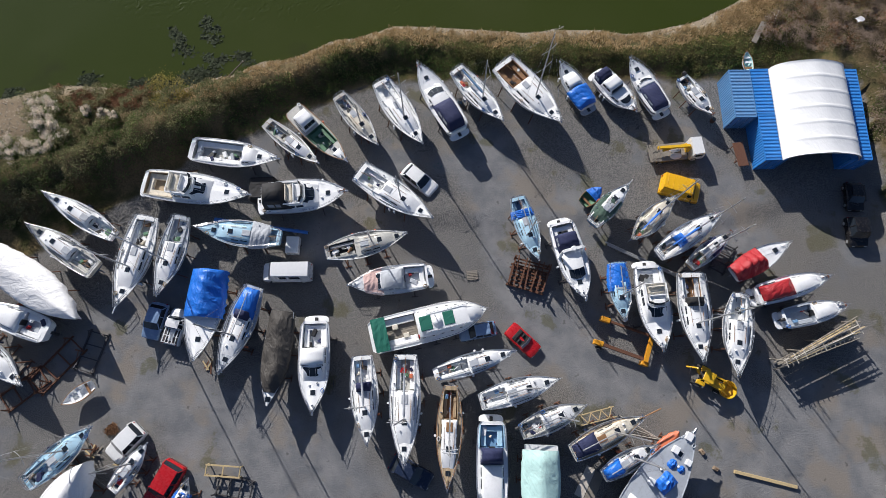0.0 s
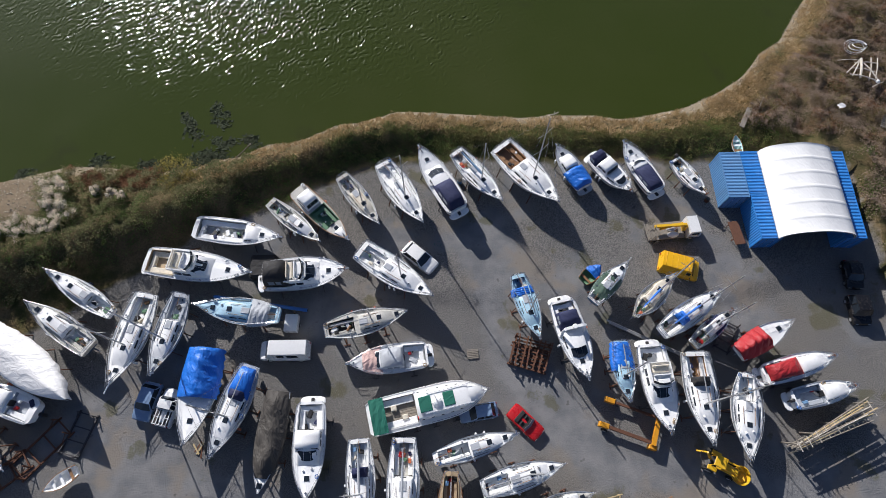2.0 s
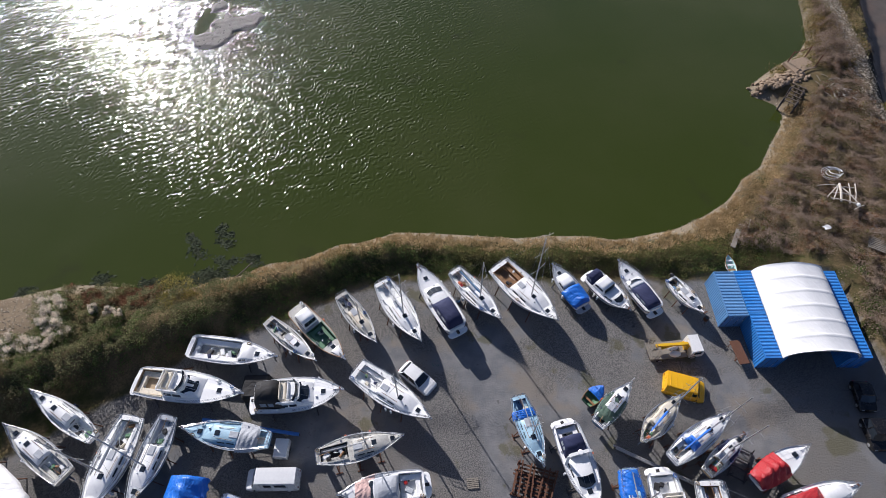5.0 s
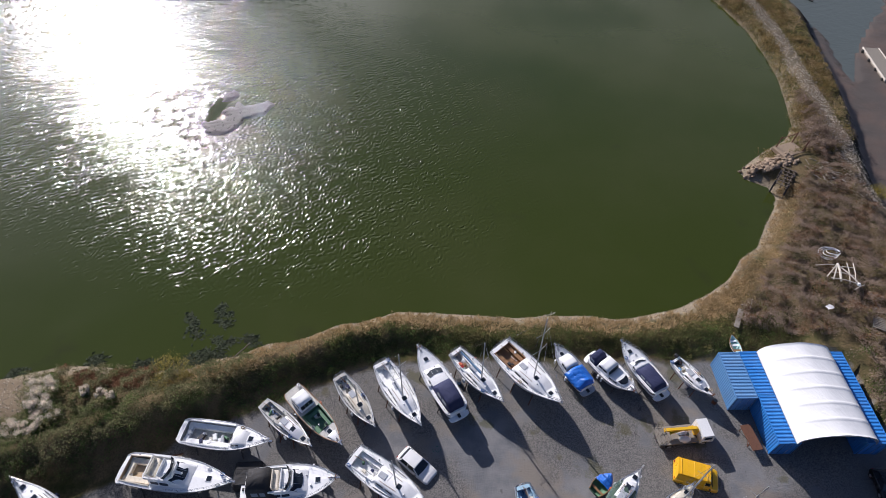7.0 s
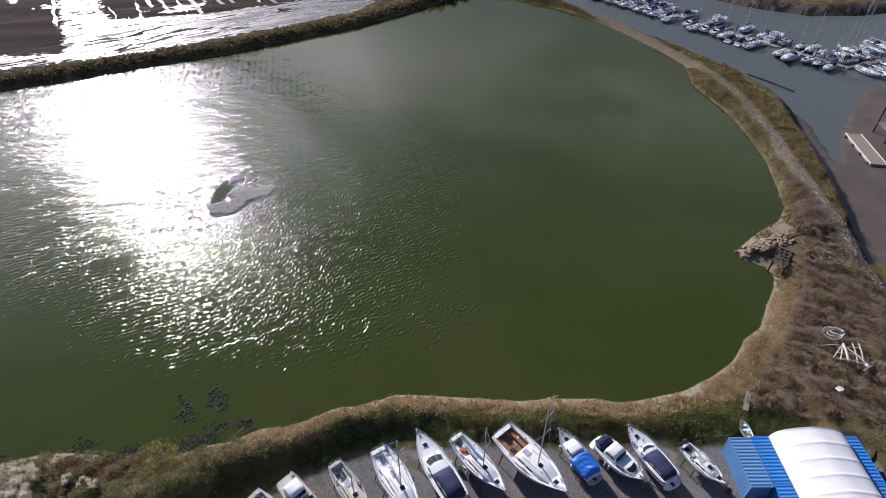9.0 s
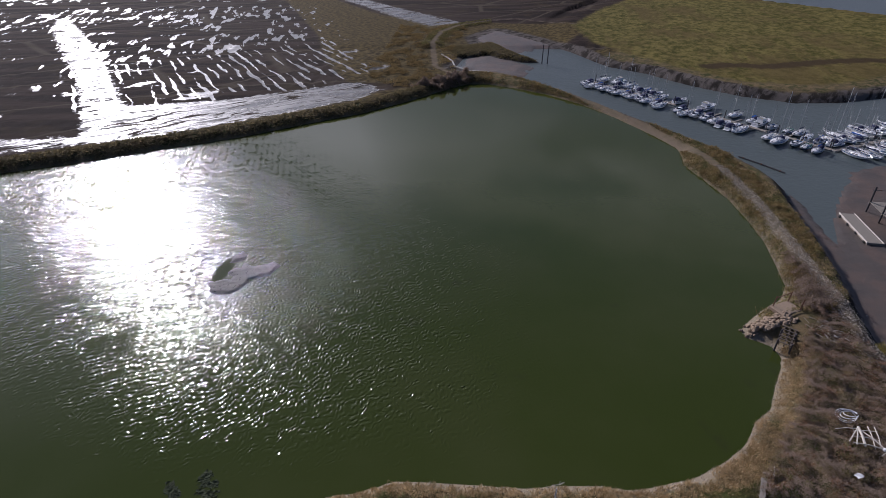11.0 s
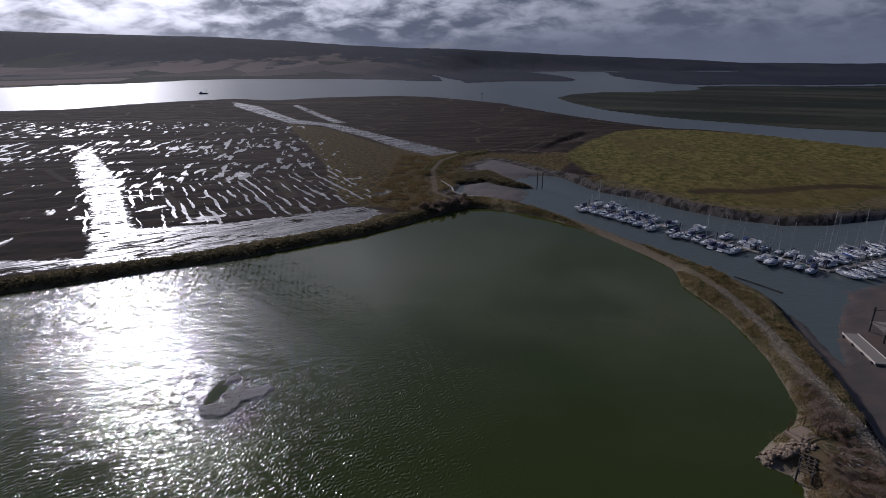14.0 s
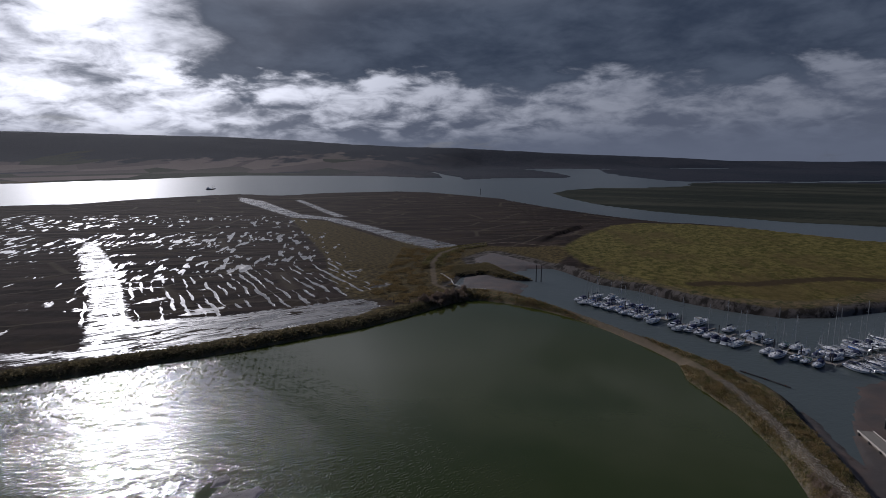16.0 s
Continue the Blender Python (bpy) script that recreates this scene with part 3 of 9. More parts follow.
k.put(gloss.inputs[3], k.mix(pool, wet_rough, (0.29, 0.29, 0.29)))
k.put(s.inputs["Roughness"], gloss.outputs[0])
relief = k.math("ADD", k.math("MULTIPLY", n_fine, 0.3), k.math("MULTIPLY", n_mid, k.math("SUBTRACT", 1.0, yard_in)))
calm = k.math("SUBTRACT", 1.0, k.math("MULTIPLY", slick, 0.93))
k.put(s.inputs["Normal"], k.bump(k.math("MULTIPLY", k.math("ADD", relief, k.math("MULTIPLY", stones, k.math("MULTIPLY", yard_in, 0.10))), calm), 0.8, 0.25))
k.put(s.inputs["Specular IOR Level"], k.math("ADD", 0.04, k.math("MULTIPLY", k.math("MAXIMUM", slick, k.math("MULTIPLY", flat_in, 0.5)), 0.55)))
GROUND = m

# distance haze is put into the base colours: fields lightened, woods tinted blue
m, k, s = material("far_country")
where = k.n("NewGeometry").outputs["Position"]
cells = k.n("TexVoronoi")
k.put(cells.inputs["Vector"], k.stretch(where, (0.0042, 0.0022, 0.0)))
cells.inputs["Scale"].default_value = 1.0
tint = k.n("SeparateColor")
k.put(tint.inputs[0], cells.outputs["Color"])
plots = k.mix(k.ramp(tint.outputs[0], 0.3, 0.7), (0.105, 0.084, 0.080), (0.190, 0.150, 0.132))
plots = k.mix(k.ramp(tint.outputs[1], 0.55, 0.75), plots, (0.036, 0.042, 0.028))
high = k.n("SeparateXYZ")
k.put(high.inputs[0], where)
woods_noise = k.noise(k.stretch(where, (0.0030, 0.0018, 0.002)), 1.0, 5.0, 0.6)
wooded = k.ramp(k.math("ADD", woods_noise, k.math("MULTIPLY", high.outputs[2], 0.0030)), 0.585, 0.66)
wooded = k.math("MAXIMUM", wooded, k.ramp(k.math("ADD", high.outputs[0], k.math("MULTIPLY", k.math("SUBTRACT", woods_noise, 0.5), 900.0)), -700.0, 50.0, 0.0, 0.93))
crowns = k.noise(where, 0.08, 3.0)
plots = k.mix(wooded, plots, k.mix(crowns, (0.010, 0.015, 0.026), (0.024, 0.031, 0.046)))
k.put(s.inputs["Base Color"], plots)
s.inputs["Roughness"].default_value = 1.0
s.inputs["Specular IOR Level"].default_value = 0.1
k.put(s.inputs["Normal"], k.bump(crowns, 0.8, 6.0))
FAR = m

rows_n, cols_n = X.shape
index = np.arange(rows_n * cols_n).reshape(rows_n, cols_n)
quads = np.stack([index[:-1, :-1], index[:-1, 1:], index[1:, 1:], index[1:, :-1]], -1).reshape(-1, 4)
ground_mesh = bpy.data.meshes.new("ground")
ground_mesh.from_pydata(np.stack([X, Y, HEIGHT], -1).reshape(-1, 3).tolist(), [], quads.tolist())
pools = ease(Y - 0.69 * X, 255, 280) * ease(X + 0.35 * Y, 95, 10) * ease(Y, 620, 480) * ease(waves(X, Y, 31, 120, 3), -0.9, -0.2)
west_of = ease(-X - 132 - 0.61 * (Y - 193), -4, 8)
ahead = 0.857 * Y - 0.515 * X
pools = pools * (1 - 0.68 * west_of * ease(ahead, 440, 400)) * (1 - np.exp(-((Y - 0.15 * X - 482) / 16) ** 2))
rows = ease(ahead, 312, 292) * (1 - west_of)
marsh_zone = np.minimum(np.minimum(-ZONE["pond"] - np.where(X < 8, 12.0, 20.0), Y - 0.69 * X - 235), 1250 - Y)
marsh_zone = np.minimum(marsh_zone, np.maximum(-signed(X, Y, [(-40, 235), (10, 225), (60, 300), (95, 365), (10, 375), (-40, 400), (-110, 520), (-150, 545), (-110, 440), (-70, 330), (-55, 270)]), -12))
for name, values in (("pond", ZONE["pond"]), ("yard", ZONE["yard"]), ("field", ZONE["field"]), ("side", ZONE["side"]), ("west", ZONE["west"]),
                     ("flats", np.where(signed(X, Y, SPIT) > -1.5, -12.0, np.maximum(np.maximum(ZONE["flats"], ZONE["creek"]), ZONE["head"]))),
                     ("track", ZONE["track"]), ("gully", signed(X, Y, GULLY, False)), ("pools", pools), ("rows", rows), ("bare", signed(X, Y, [(-58, 33.8), (-49, 33.4), (-46.8, 31), (-46.2, 28), (-49, 26.4), (-58, 25)])), ("lane", np.maximum(signed(X, Y, LANE_EAST), signed(X, Y, LANE_WEST))), ("marsh", marsh_zone), ("saltgrass", np.minimum(-ZONE["pond"] - 5.0, np.minimum(Y - 0.69 * X - 225, 900 - Y))), ("emarsh", signed(X, Y, EAST_MARSH)), ("creekside", np.where((Y - 0.69 * X > 60) & (Y > 196) & (ZONE["pond"] < -20), ZONE["creek"] + 9.0, np.where((X > 60) & (Y < 210) & (Y > 20), ZONE["creek"] + 4.5, -12.0)))):
    layer = ground_mesh.attributes.new(name, "FLOAT", "POINT")
    layer.data.foreach_set("value", np.clip(values, -12, 12).astype(np.float32).ravel())
ground_mesh.materials.append(GROUND)
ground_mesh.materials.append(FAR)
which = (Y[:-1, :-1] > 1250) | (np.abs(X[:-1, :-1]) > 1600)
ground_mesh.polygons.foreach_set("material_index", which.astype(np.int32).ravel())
ground_mesh.polygons.foreach_set("use_smooth", np.ones(len(quads), bool))
tagged(new("ground", ground_mesh), "gravel yard, grassy banks, mud flats and saltmarsh running to low hills", "ground", kind="structure")

# ---- water ----
m, k, s = material("green_pond_water")
where = k.n("NewGeometry").outputs["Position"]
place = k.n("SeparateXYZ")
k.put(place.inputs[0], where)
def still(cx, cy, rx, ry, turn, strong):
    """One inside a sheltered, glassy patch of the pond, nought outside it."""
    u = k.math("ADD", k.math("MULTIPLY", k.math("SUBTRACT", place.outputs[0], cx), math.cos(turn) / rx), k.math("MULTIPLY", k.math("SUBTRACT", place.outputs[1], cy), math.sin(turn) / rx))
    v = k.math("ADD", k.math("MULTIPLY", k.math("SUBTRACT", place.outputs[0], cx), -math.sin(turn) / ry), k.math("MULTIPLY", k.math("SUBTRACT", place.outputs[1], cy), math.cos(turn) / ry))
    r = k.math("SQRT", k.math("ADD", k.math("MULTIPLY", u, u), k.math("MULTIPLY", v, v)))
    return k.math("MULTIPLY", strong, k.ramp(k.math("ADD", r, k.math("MULTIPLY", k.math("SUBTRACT", k.noise(where, 0.5, 4.0), 0.5), 1.1)), 1.15, 0.75))


away = k.math("MULTIPLY", k.math("MAXIMUM", k.math("SUBTRACT", -38.0, place.outputs[0]), 0.0), 0.45)
wind = k.ramp(k.math("ADD", k.math("SUBTRACT", place.outputs[1], away), k.math("MULTIPLY", k.math("SUBTRACT", k.noise(where, 0.7, 5.0, 0.7), 0.5), 26.0)), 42.0, 60.0)
streaks = k.noise(k.stretch(where, (0.03, 0.10, 1.0), 30), 1.0, 5.0, 0.65)
wind = k.math("MULTIPLY", wind, k.ramp(streaks, 0.30, 0.55, 0.55, 1.0))
lee = k.ramp(k.math("ADD", k.math("ADD", place.outputs[0], k.math("MULTIPLY", k.math("MAXIMUM", k.math("SUBTRACT", place.outputs[1], 100.0), 0.0), 0.9)), k.math("MULTIPLY", k.math("SUBTRACT", streaks, 0.5), 40.0)), -22.0, 20.0, 1.0, 0.05)
wind = k.math("MULTIPLY", wind, lee)
for patch in ((-42.8, 91.0, 1.5, 5.2, -0.1, 1.0), (-49.6, 119.3, 3.0, 1.3, -0.1, 0.8), (-40.5, 104.2, 3.4, 0.5, -0.35, 0.6), (-36.2, 102.2, 2.2, 0.6, -0.35, 0.6)):
    wind = k.math("MULTIPLY", wind, k.math("SUBTRACT", 1.0, still(*patch)))
tone = k.mix(k.ramp(k.noise(where, 0.03, 4.0), 0.35, 0.7), (0.0355, 0.0475, 0.0068), (0.045, 0.0545, 0.0128))
k.put(s.inputs["Base Color"], k.mix(k.math("MULTIPLY", k.ramp(k.noise(where, 0.09, 4.0), 0.62, 0.75), 0.5), tone, (0.030, 0.029, 0.012)))
k.put(s.inputs["Roughness"], k.math("ADD", 0.05, k.math("MULTIPLY", wind, k.ramp(place.outputs[1], 78.0, 125.0, 0.03, 0.07))))
s.inputs["IOR"].default_value = 1.34
bend = k.noise(where, 0.34, 3.0, 0.5)
broken = k.noise(where, 1.25, 2.0, 0.5)
crests = None
for heading, length, steep in ((-40, 0.78, 0.120), (-10, 0.64, 0.116), (-68, 0.97, 0.104), (26, 0.72, 0.078)):
    along = k.math("ADD", k.math("MULTIPLY", place.outputs[0], math.cos(radians(heading))), k.math("MULTIPLY", place.outputs[1], math.sin(radians(heading))))
    turns = k.math("ADD", k.math("MULTIPLY", along, math.tau / length), k.math("ADD", k.math("MULTIPLY", bend, 28.0 + heading * 0.15), k.math("MULTIPLY", broken, 2.4)))
    train = k.math("MULTIPLY", k.math("SINE", turns), steep * length / math.tau)
    train = k.math("MULTIPLY", train, k.ramp(k.noise(k.stretch(where, (0.5, 0.9, 1.0), heading), 0.8, 2.0, 0.5), 0.3, 0.7, 0.25, 1.6))
    crests = train if crests is None else k.math("ADD", crests, train)
gust = k.ramp(k.noise(k.stretch(where, (1.0, 1.5, 1.0), -25), 0.16, 4.0, 0.65), 0.32, 0.68, 0.55, 1.45)
clump = k.ramp(k.noise(k.stretch(where, (0.45, 0.9, 1.0), 35), 0.75, 3.0, 0.6), 0.36, 0.64, 0.45, 1.5)
gust = k.math("MULTIPLY", k.math("MULTIPLY", gust, clump), k.ramp(place.outputs[1], 55.0, 125.0, 1.05, 0.94))
k.put(s.inputs["Normal"], k.bump(k.math("MULTIPLY", crests, k.math("MULTIPLY", gust, wind)), 1.0, 1.0))
POND_WATER = m

m, k, s = material("grey_tidal_water")
where = k.n("NewGeometry").outputs["Position"]
k.put(s.inputs["Base Color"], k.mix(k.noise(where, 0.01, 4.0), (0.072, 0.092, 0.088), (0.100, 0.116, 0.110)))
s.inputs["Roughness"].default_value = 0.3
s.inputs["IOR"].default_value = 1.33
k.put(s.inputs["Normal"], k.bump(k.noise(k.stretch(where, (1.0, 1.6, 1.0), 20), 0.5, 3.0), 0.35, 0.3))
TIDE_WATER = m


def sheet(name, ring, z, mat, label):
    me = bpy.data.meshes.new(name)
    bm = bmesh.new()
    bm.faces.new([bm.verts.new((x, y, z)) for x, y in ring])
    bmesh.ops.triangulate(bm, faces=bm.faces[:])
    bmesh.ops.recalc_face_normals(bm, faces=bm.faces[:])
    if sum(f.normal.z for f in bm.faces) < 0:
        bmesh.ops.reverse_faces(bm, faces=bm.faces[:])
    bm.to_mesh(me)
    bm.free()
    me.materials.append(mat)
    return tagged(new(name, me), label, "water", kind="structure")


def widen(ring, d):
    out = []
    for i, (x, y) in enumerate(ring):
        (ax, ay), (bx, by) = ring[i - 1], ring[(i + 1) % len(ring)]
        tx, ty = bx - ax, by - ay
        q = math.hypot(tx, ty)
        out.append((x + d * ty / q, y - d * tx / q))
    return out


sheet("pond_water", widen(POND, 0.9), 0.0, POND_WATER, "murky green pond water ruffled by wind")
sheet("tidal_water", [(-4900, -600), (4900, -600), (4900, 4900), (-4900, 4900)], -1.1, TIDE_WATER, "grey tidal water of the creek and river")

# mud islet breaking the surface
m, k, s = material("islet_mud")
where = k.n("NewGeometry").outputs["Position"]
silt = k.mix(k.noise(k.stretch(where, (0.5, 1.0, 1.0), 30), 0.9, 5.0, 0.65), (0.070, 0.064, 0.056), (0.20, 0.188, 0.166))
k.put(s.inputs["Base Color"], k.mix(k.ramp(k.noise(where, 1.6, 3.0), 0.60, 0.68), silt, (0.035, 0.030, 0.026)))
s.inputs["Roughness"].default_value = 0.75
k.put(s.inputs["Normal"], k.bump(k.noise(where, 2.5, 4.0), 0.5, 0.15))
ix, iy = np.meshgrid(np.arange(-46.5, -30.5, 0.25), np.arange(81.0, 99.5, 0.25))
dry_land = np.maximum(signed(ix, iy, ISLET), signed(ix, iy, ISLET_SMALL)) + 0.28 * waves(ix, iy, 44, 2.6, 3)
iz = 0.30 * ease(dry_land, -0.35, 0.8) - 0.06 + 0.03 * waves(ix, iy, 45, 1.0, 2)
order = np.arange(ix.size).reshape(ix.shape)
squares = np.stack([order[:-1, :-1], order[:-1, 1:], order[1:, 1:], order[1:, :-1]], -1).reshape(-1, 4)
squares = squares[(dry_land.ravel()[squares] > -0.6).any(1)]
islet_mesh = bpy.data.meshes.new("mud_islet")
islet_mesh.from_pydata(np.stack([ix, iy, iz], -1).reshape(-1, 3).tolist(), [], squares.tolist())
islet_mesh.materials.append(m)
tagged(new("mud_islet", islet_mesh), "low islet of pale drying mud in the pond", "islet", kind="structure")

# ---- building kit ----
def mesh_of(name, verts, faces, mat, smooth=False):
    me = bpy.data.meshes.new(name)
    me.from_pydata([tuple(v) for v in verts], [], faces)
    me.materials.append(mat)
    if smooth:
        me.polygons.foreach_set("use_smooth", [True] * len(me.polygons))
    return me


class Shape:
    """Gathers faces for one mesh."""

    def __init__(self):
        self.v, self.f = [], []

    def add(self, verts, faces):
        o = len(self.v)
        self.v += [tuple(p) for p in verts]
        self.f += [tuple(i + o for i in face) for face in faces]
        return self

    def loft(self, rings, ring_closed=False, caps=(False, False)):
        n = len(rings[0])
        faces = []
        for r in range(len(rings) - 1):
            for i in range(n if ring_closed else n - 1):
                j = (i + 1) % n
                faces.append((r * n + i, r * n + j, (r + 1) * n + j, (r + 1) * n + i))
        if caps[0]:
            faces.append(tuple(range(n - 1, -1, -1)))
        if caps[1]:
            faces.append(tuple((len(rings) - 1) * n + i for i in range(n)))
        return self.add([p for ring in rings for p in ring], faces)

    def box(self, x0, x1, y0, y1, z0, z1, b=0.0):
        """A box, with its upper edges and corners bevelled by b."""
        def ring(z, d):
            return [(x0 + d, y0, z), (x1 - d, y0, z), (x1, y0 + d, z), (x1, y1 - d, z), (x1 - d, y1, z), (x0 + d, y1, z), (x0, y1 - d, z), (x0, y0 + d, z)]
        if not b:
            return self.loft([[(x0, y0, z), (x1, y0, z), (x1, y1, z), (x0, y1, z)] for z in (z0, z1)], True, (True, True))
        top = [(x0 + b, y0 + b, z1), (x1 - b, y0 + b, z1), (x1 - b, y1 - b, z1), (x0 + b, y1 - b, z1)]
        top8 = [top[0], top[1], top[1], top[2], top[2], top[3], top[3], top[0]]
        top8 = [(p[0] + (0.3 * b if i in (0, 5) else -0.3 * b if i in (1, 4) else 0), p[1] + (0.3 * b if i in (2, 7) else -0.3 * b if i in (3, 6) else 0), z1) for i, p in enumerate(top8)]
        return self.loft([ring(z0, b * 0.7), ring(z1 - b, b * 0.7), top8], True, (True, True))

    def tube(self, pts, r, n=5, r2=None):
        pts = [Vector(p) for p in pts]
        rings = []
        for i, p in enumerate(pts):
            d = (pts[min(i + 1, len(pts) - 1)] - pts[max(i - 1, 0)]).normalized()
            side = d.cross(Vector((0, 0, 1)))
            side = side.normalized() if side.length > 1e-3 else Vector((1, 0, 0))
            top = side.cross(d)
            q = r if r2 is None else r + (r2 - r) * i / max(len(pts) - 1, 1)
            rings.append([p + side * math.cos(a) * q + top * math.sin(a) * q for a in [math.tau * j / n for j in range(n)]])
        return self.loft(rings, True, (True, True))

    def beam(self, a, b, wide, high):
        a, b = Vector(a), Vector(b)
        d = (b - a).normalized()
        side = d.cross(Vector((0, 0, 1)))
        side = (side.normalized() if side.length > 1e-3 else Vector((1, 0, 0)))
        top = side.cross(d)
        side, top = side * wide / 2, top * high / 2
        return self.loft([[p - side - top, p + side - top, p + side + top, p - side + top] for p in (a, b)], True, (True, True))

    def disc(self, c, axis, r, wide, n=14):
        c, axis = Vector(c), Vector(axis).normalized()
        u = axis.orthogonal().normalized()
        v = axis.cross(u)
        rings = []
        for off, q in ((-wide / 2, r * 0.86), (-wide / 2 * 0.7, r), (wide / 2 * 0.7, r), (wide / 2, r * 0.86)):
            rings.append([c + axis * off + (u * math.cos(a) + v * math.sin(a)) * q for a in [math.tau * j / n for j in range(n)]])
        return self.loft(rings, True, (True, True))

    def dome(self, c, rx, ry, rz, n=10, m=4):
        rings = [[(c[0] + rx * math.cos(b) * math.cos(a), c[1] + ry * math.cos(b) * math.sin(a), c[2] + rz * math.sin(b))
                  for a in [math.tau * j / n for j in range(n)]] for b in [math.pi / 2 * i / m * 0.97 for i in range(m + 1)]]
        return self.loft(rings, True, (True, True))


def thing(name, x, y, z, turn, label, category, group=""):
    """An Empty at the base of a thing; turn in degrees from +x, anticlockwise."""
    ob = new(name)
    ob.empty_display_size = 0.3
    ob.matrix_basis = pose(x, y, z, 0, 0, turn)
    return tagged(ob, label, category, group)


def part(name, shape, mat, parent, label="", smooth=False):
    ob = new(name, mesh_of(name, shape.v, shape.f, mat, smooth))
    ob.parent = parent
    return tagged(ob, label)


def again(ob, parent, m):
    """The same piece once more, sharing its mesh."""
    twin = new(ob.name.split(".")[0], ob.data)
    twin.parent = parent
    twin.matrix_basis = m
    return twin


class Hull:
    """The lines of a hull. x forward, midships at 0; sheer heights above the ground."""

    def __init__(self, length, beam, sheer, depth, transom=0.62, full=2.0, widest=0.42, spring=0.25, rake=0.10, vee=False):
        self.l, self.b, self.zs, self.d, self.tr = length, beam, sheer, depth, transom
        self.full, self.wide, self.spring, self.rake, self.vee = full, widest, spring, rake, vee

    def x(self, s):
        return self.l * (s - 0.5)

    def half(self, s):
        if s < self.wide:
            q = self.tr + (1 - self.tr) * math.sin(math.pi / 2 * s / self.wide)
        else:
            q = 1 - ((s - self.wide) / (1 - self.wide)) ** self.full
        if self.vee and s < 0.06:
            q *= 0.78 + 0.22 * math.sin(math.pi / 2 * s / 0.06)
        return max(self.b / 2 * q, 0.03)

    def sheer(self, s):
        return self.zs + self.spring * (max(s - 0.35, 0) / 0.65) ** 2 + 0.25 * self.spring * (max(0.35 - s, 0) / 0.35) ** 2

    def section(self, s, out=1.0):
        b, z = self.half(s), self.sheer(s)
        deep = self.d * (1 - 0.55 * max((s - 0.55) / 0.45, 0) ** 2 - (0.0 if self.vee else 0.35) * max((0.3 - s) / 0.3, 0) ** 1.5)
        fr = ((1, 0), (0.985, 0.22), (0.95, 0.45), (0.86, 0.66), (0.55, 0.88), (0.0, 1.0)) if not self.vee else ((1, 0), (0.96, 0.25), (0.90, 0.5), (0.84, 0.66), (0.45, 0.85), (0.0, 1.0))
        pinch = max((s - 0.6) / 0.4, 0)
        pts = []
        for fy, fz in fr:
            w = fy * (1 - 0.45 * pinch * fz)
            pts.append((self.x(s) - self.rake * self.l * fz * pinch ** 2, b * w * out, z - deep * fz))
        return pts


STATIONS = [0, 0.012, 0.03, 0.06, 0.14, 0.24, 0.34, 0.44, 0.54, 0.64, 0.73, 0.81, 0.88, 0.94, 0.98, 1.0]


def build_hull(boat, h, mat, bottom, stripe=None, rail=None):
    top, low = Shape(), Shape()
    for side in (1, -1):
        rings = [[(x, y * side, z) for x, y, z in h.section(s)] for s in STATIONS]
        top.loft([r[:4] for r in rings])
        low.loft([r[3:] for r in rings])
    sec = h.section(0)
    top.add(sec[:4] + [(x, -y, z) for x, y, z in sec[:4][::-1]], [(0, 1, 2, 3, 4, 5, 6, 7)])
    low.add(sec[3:] + [(x, -y, z) for x, y, z in sec[3:-1][::-1]], [(0, 1, 2, 3, 4)])
    part("hull", top, mat, boat, smooth=True)
    part("hull_bottom", low, bottom, boat, "dull antifouled underbody")
    if stripe:
        for side in (1, -1):
            sh = Shape()
            rings = []
            for s in STATIONS:
                p = h.section(s, 1.012)
                lo = [p[0][i] + (p[1][i] - p[0][i]) * 0.75 for i in range(3)]
                hi = [p[0][i] + (p[1][i] - p[0][i]) * 0.25 for i in range(3)]
                rings.append([(q[0], q[1] * side, q[2]) for q in (hi, lo)])
            sh.loft(rings)
            part("stripe", sh, stripe, boat)
    if rail:
        for side in (1, -1):
            sh = Shape()
            sh.loft([[(h.x(s) + dx, (h.half(s) + dy) * side, h.sheer(s) + dz) for dx, dy, dz in ((0, 0.03, -0.05), (0, 0.03, 0.05), (0, -0.04, 0.05), (0, -0.04, -0.02))]
                     for s in STATIONS], True, (True, True))
            part("toe_rail", sh, rail, boat)


def build_deck(boat, h, mat, well=None, name="deck", drop=0.02):
    """The deck, open over the well (s0, s1, half width)."""
    ss = sorted(set(STATIONS) | (set() if not well else {well[0], well[0] + 1e-4, well[1] - 1e-4, well[1]}))
    sh = Shape()
    for side in (1, -1):
        rings = []
        for s in ss:
            hole = well and well[0] < s < well[1]
            inner = min(well[2], h.half(s) * 0.86) if hole else 0.0
            out = h.half(s) * 0.99
            z = h.sheer(s) - drop
            rings.append([(h.x(s), out * side, z), (h.x(s), (inner + (out - inner) * 0.5) * side, z + 0.03), (h.x(s), inner * side, z + (0.03 if hole else 0.07))])
        sh.loft(rings)
    return part(name, sh, mat, boat)


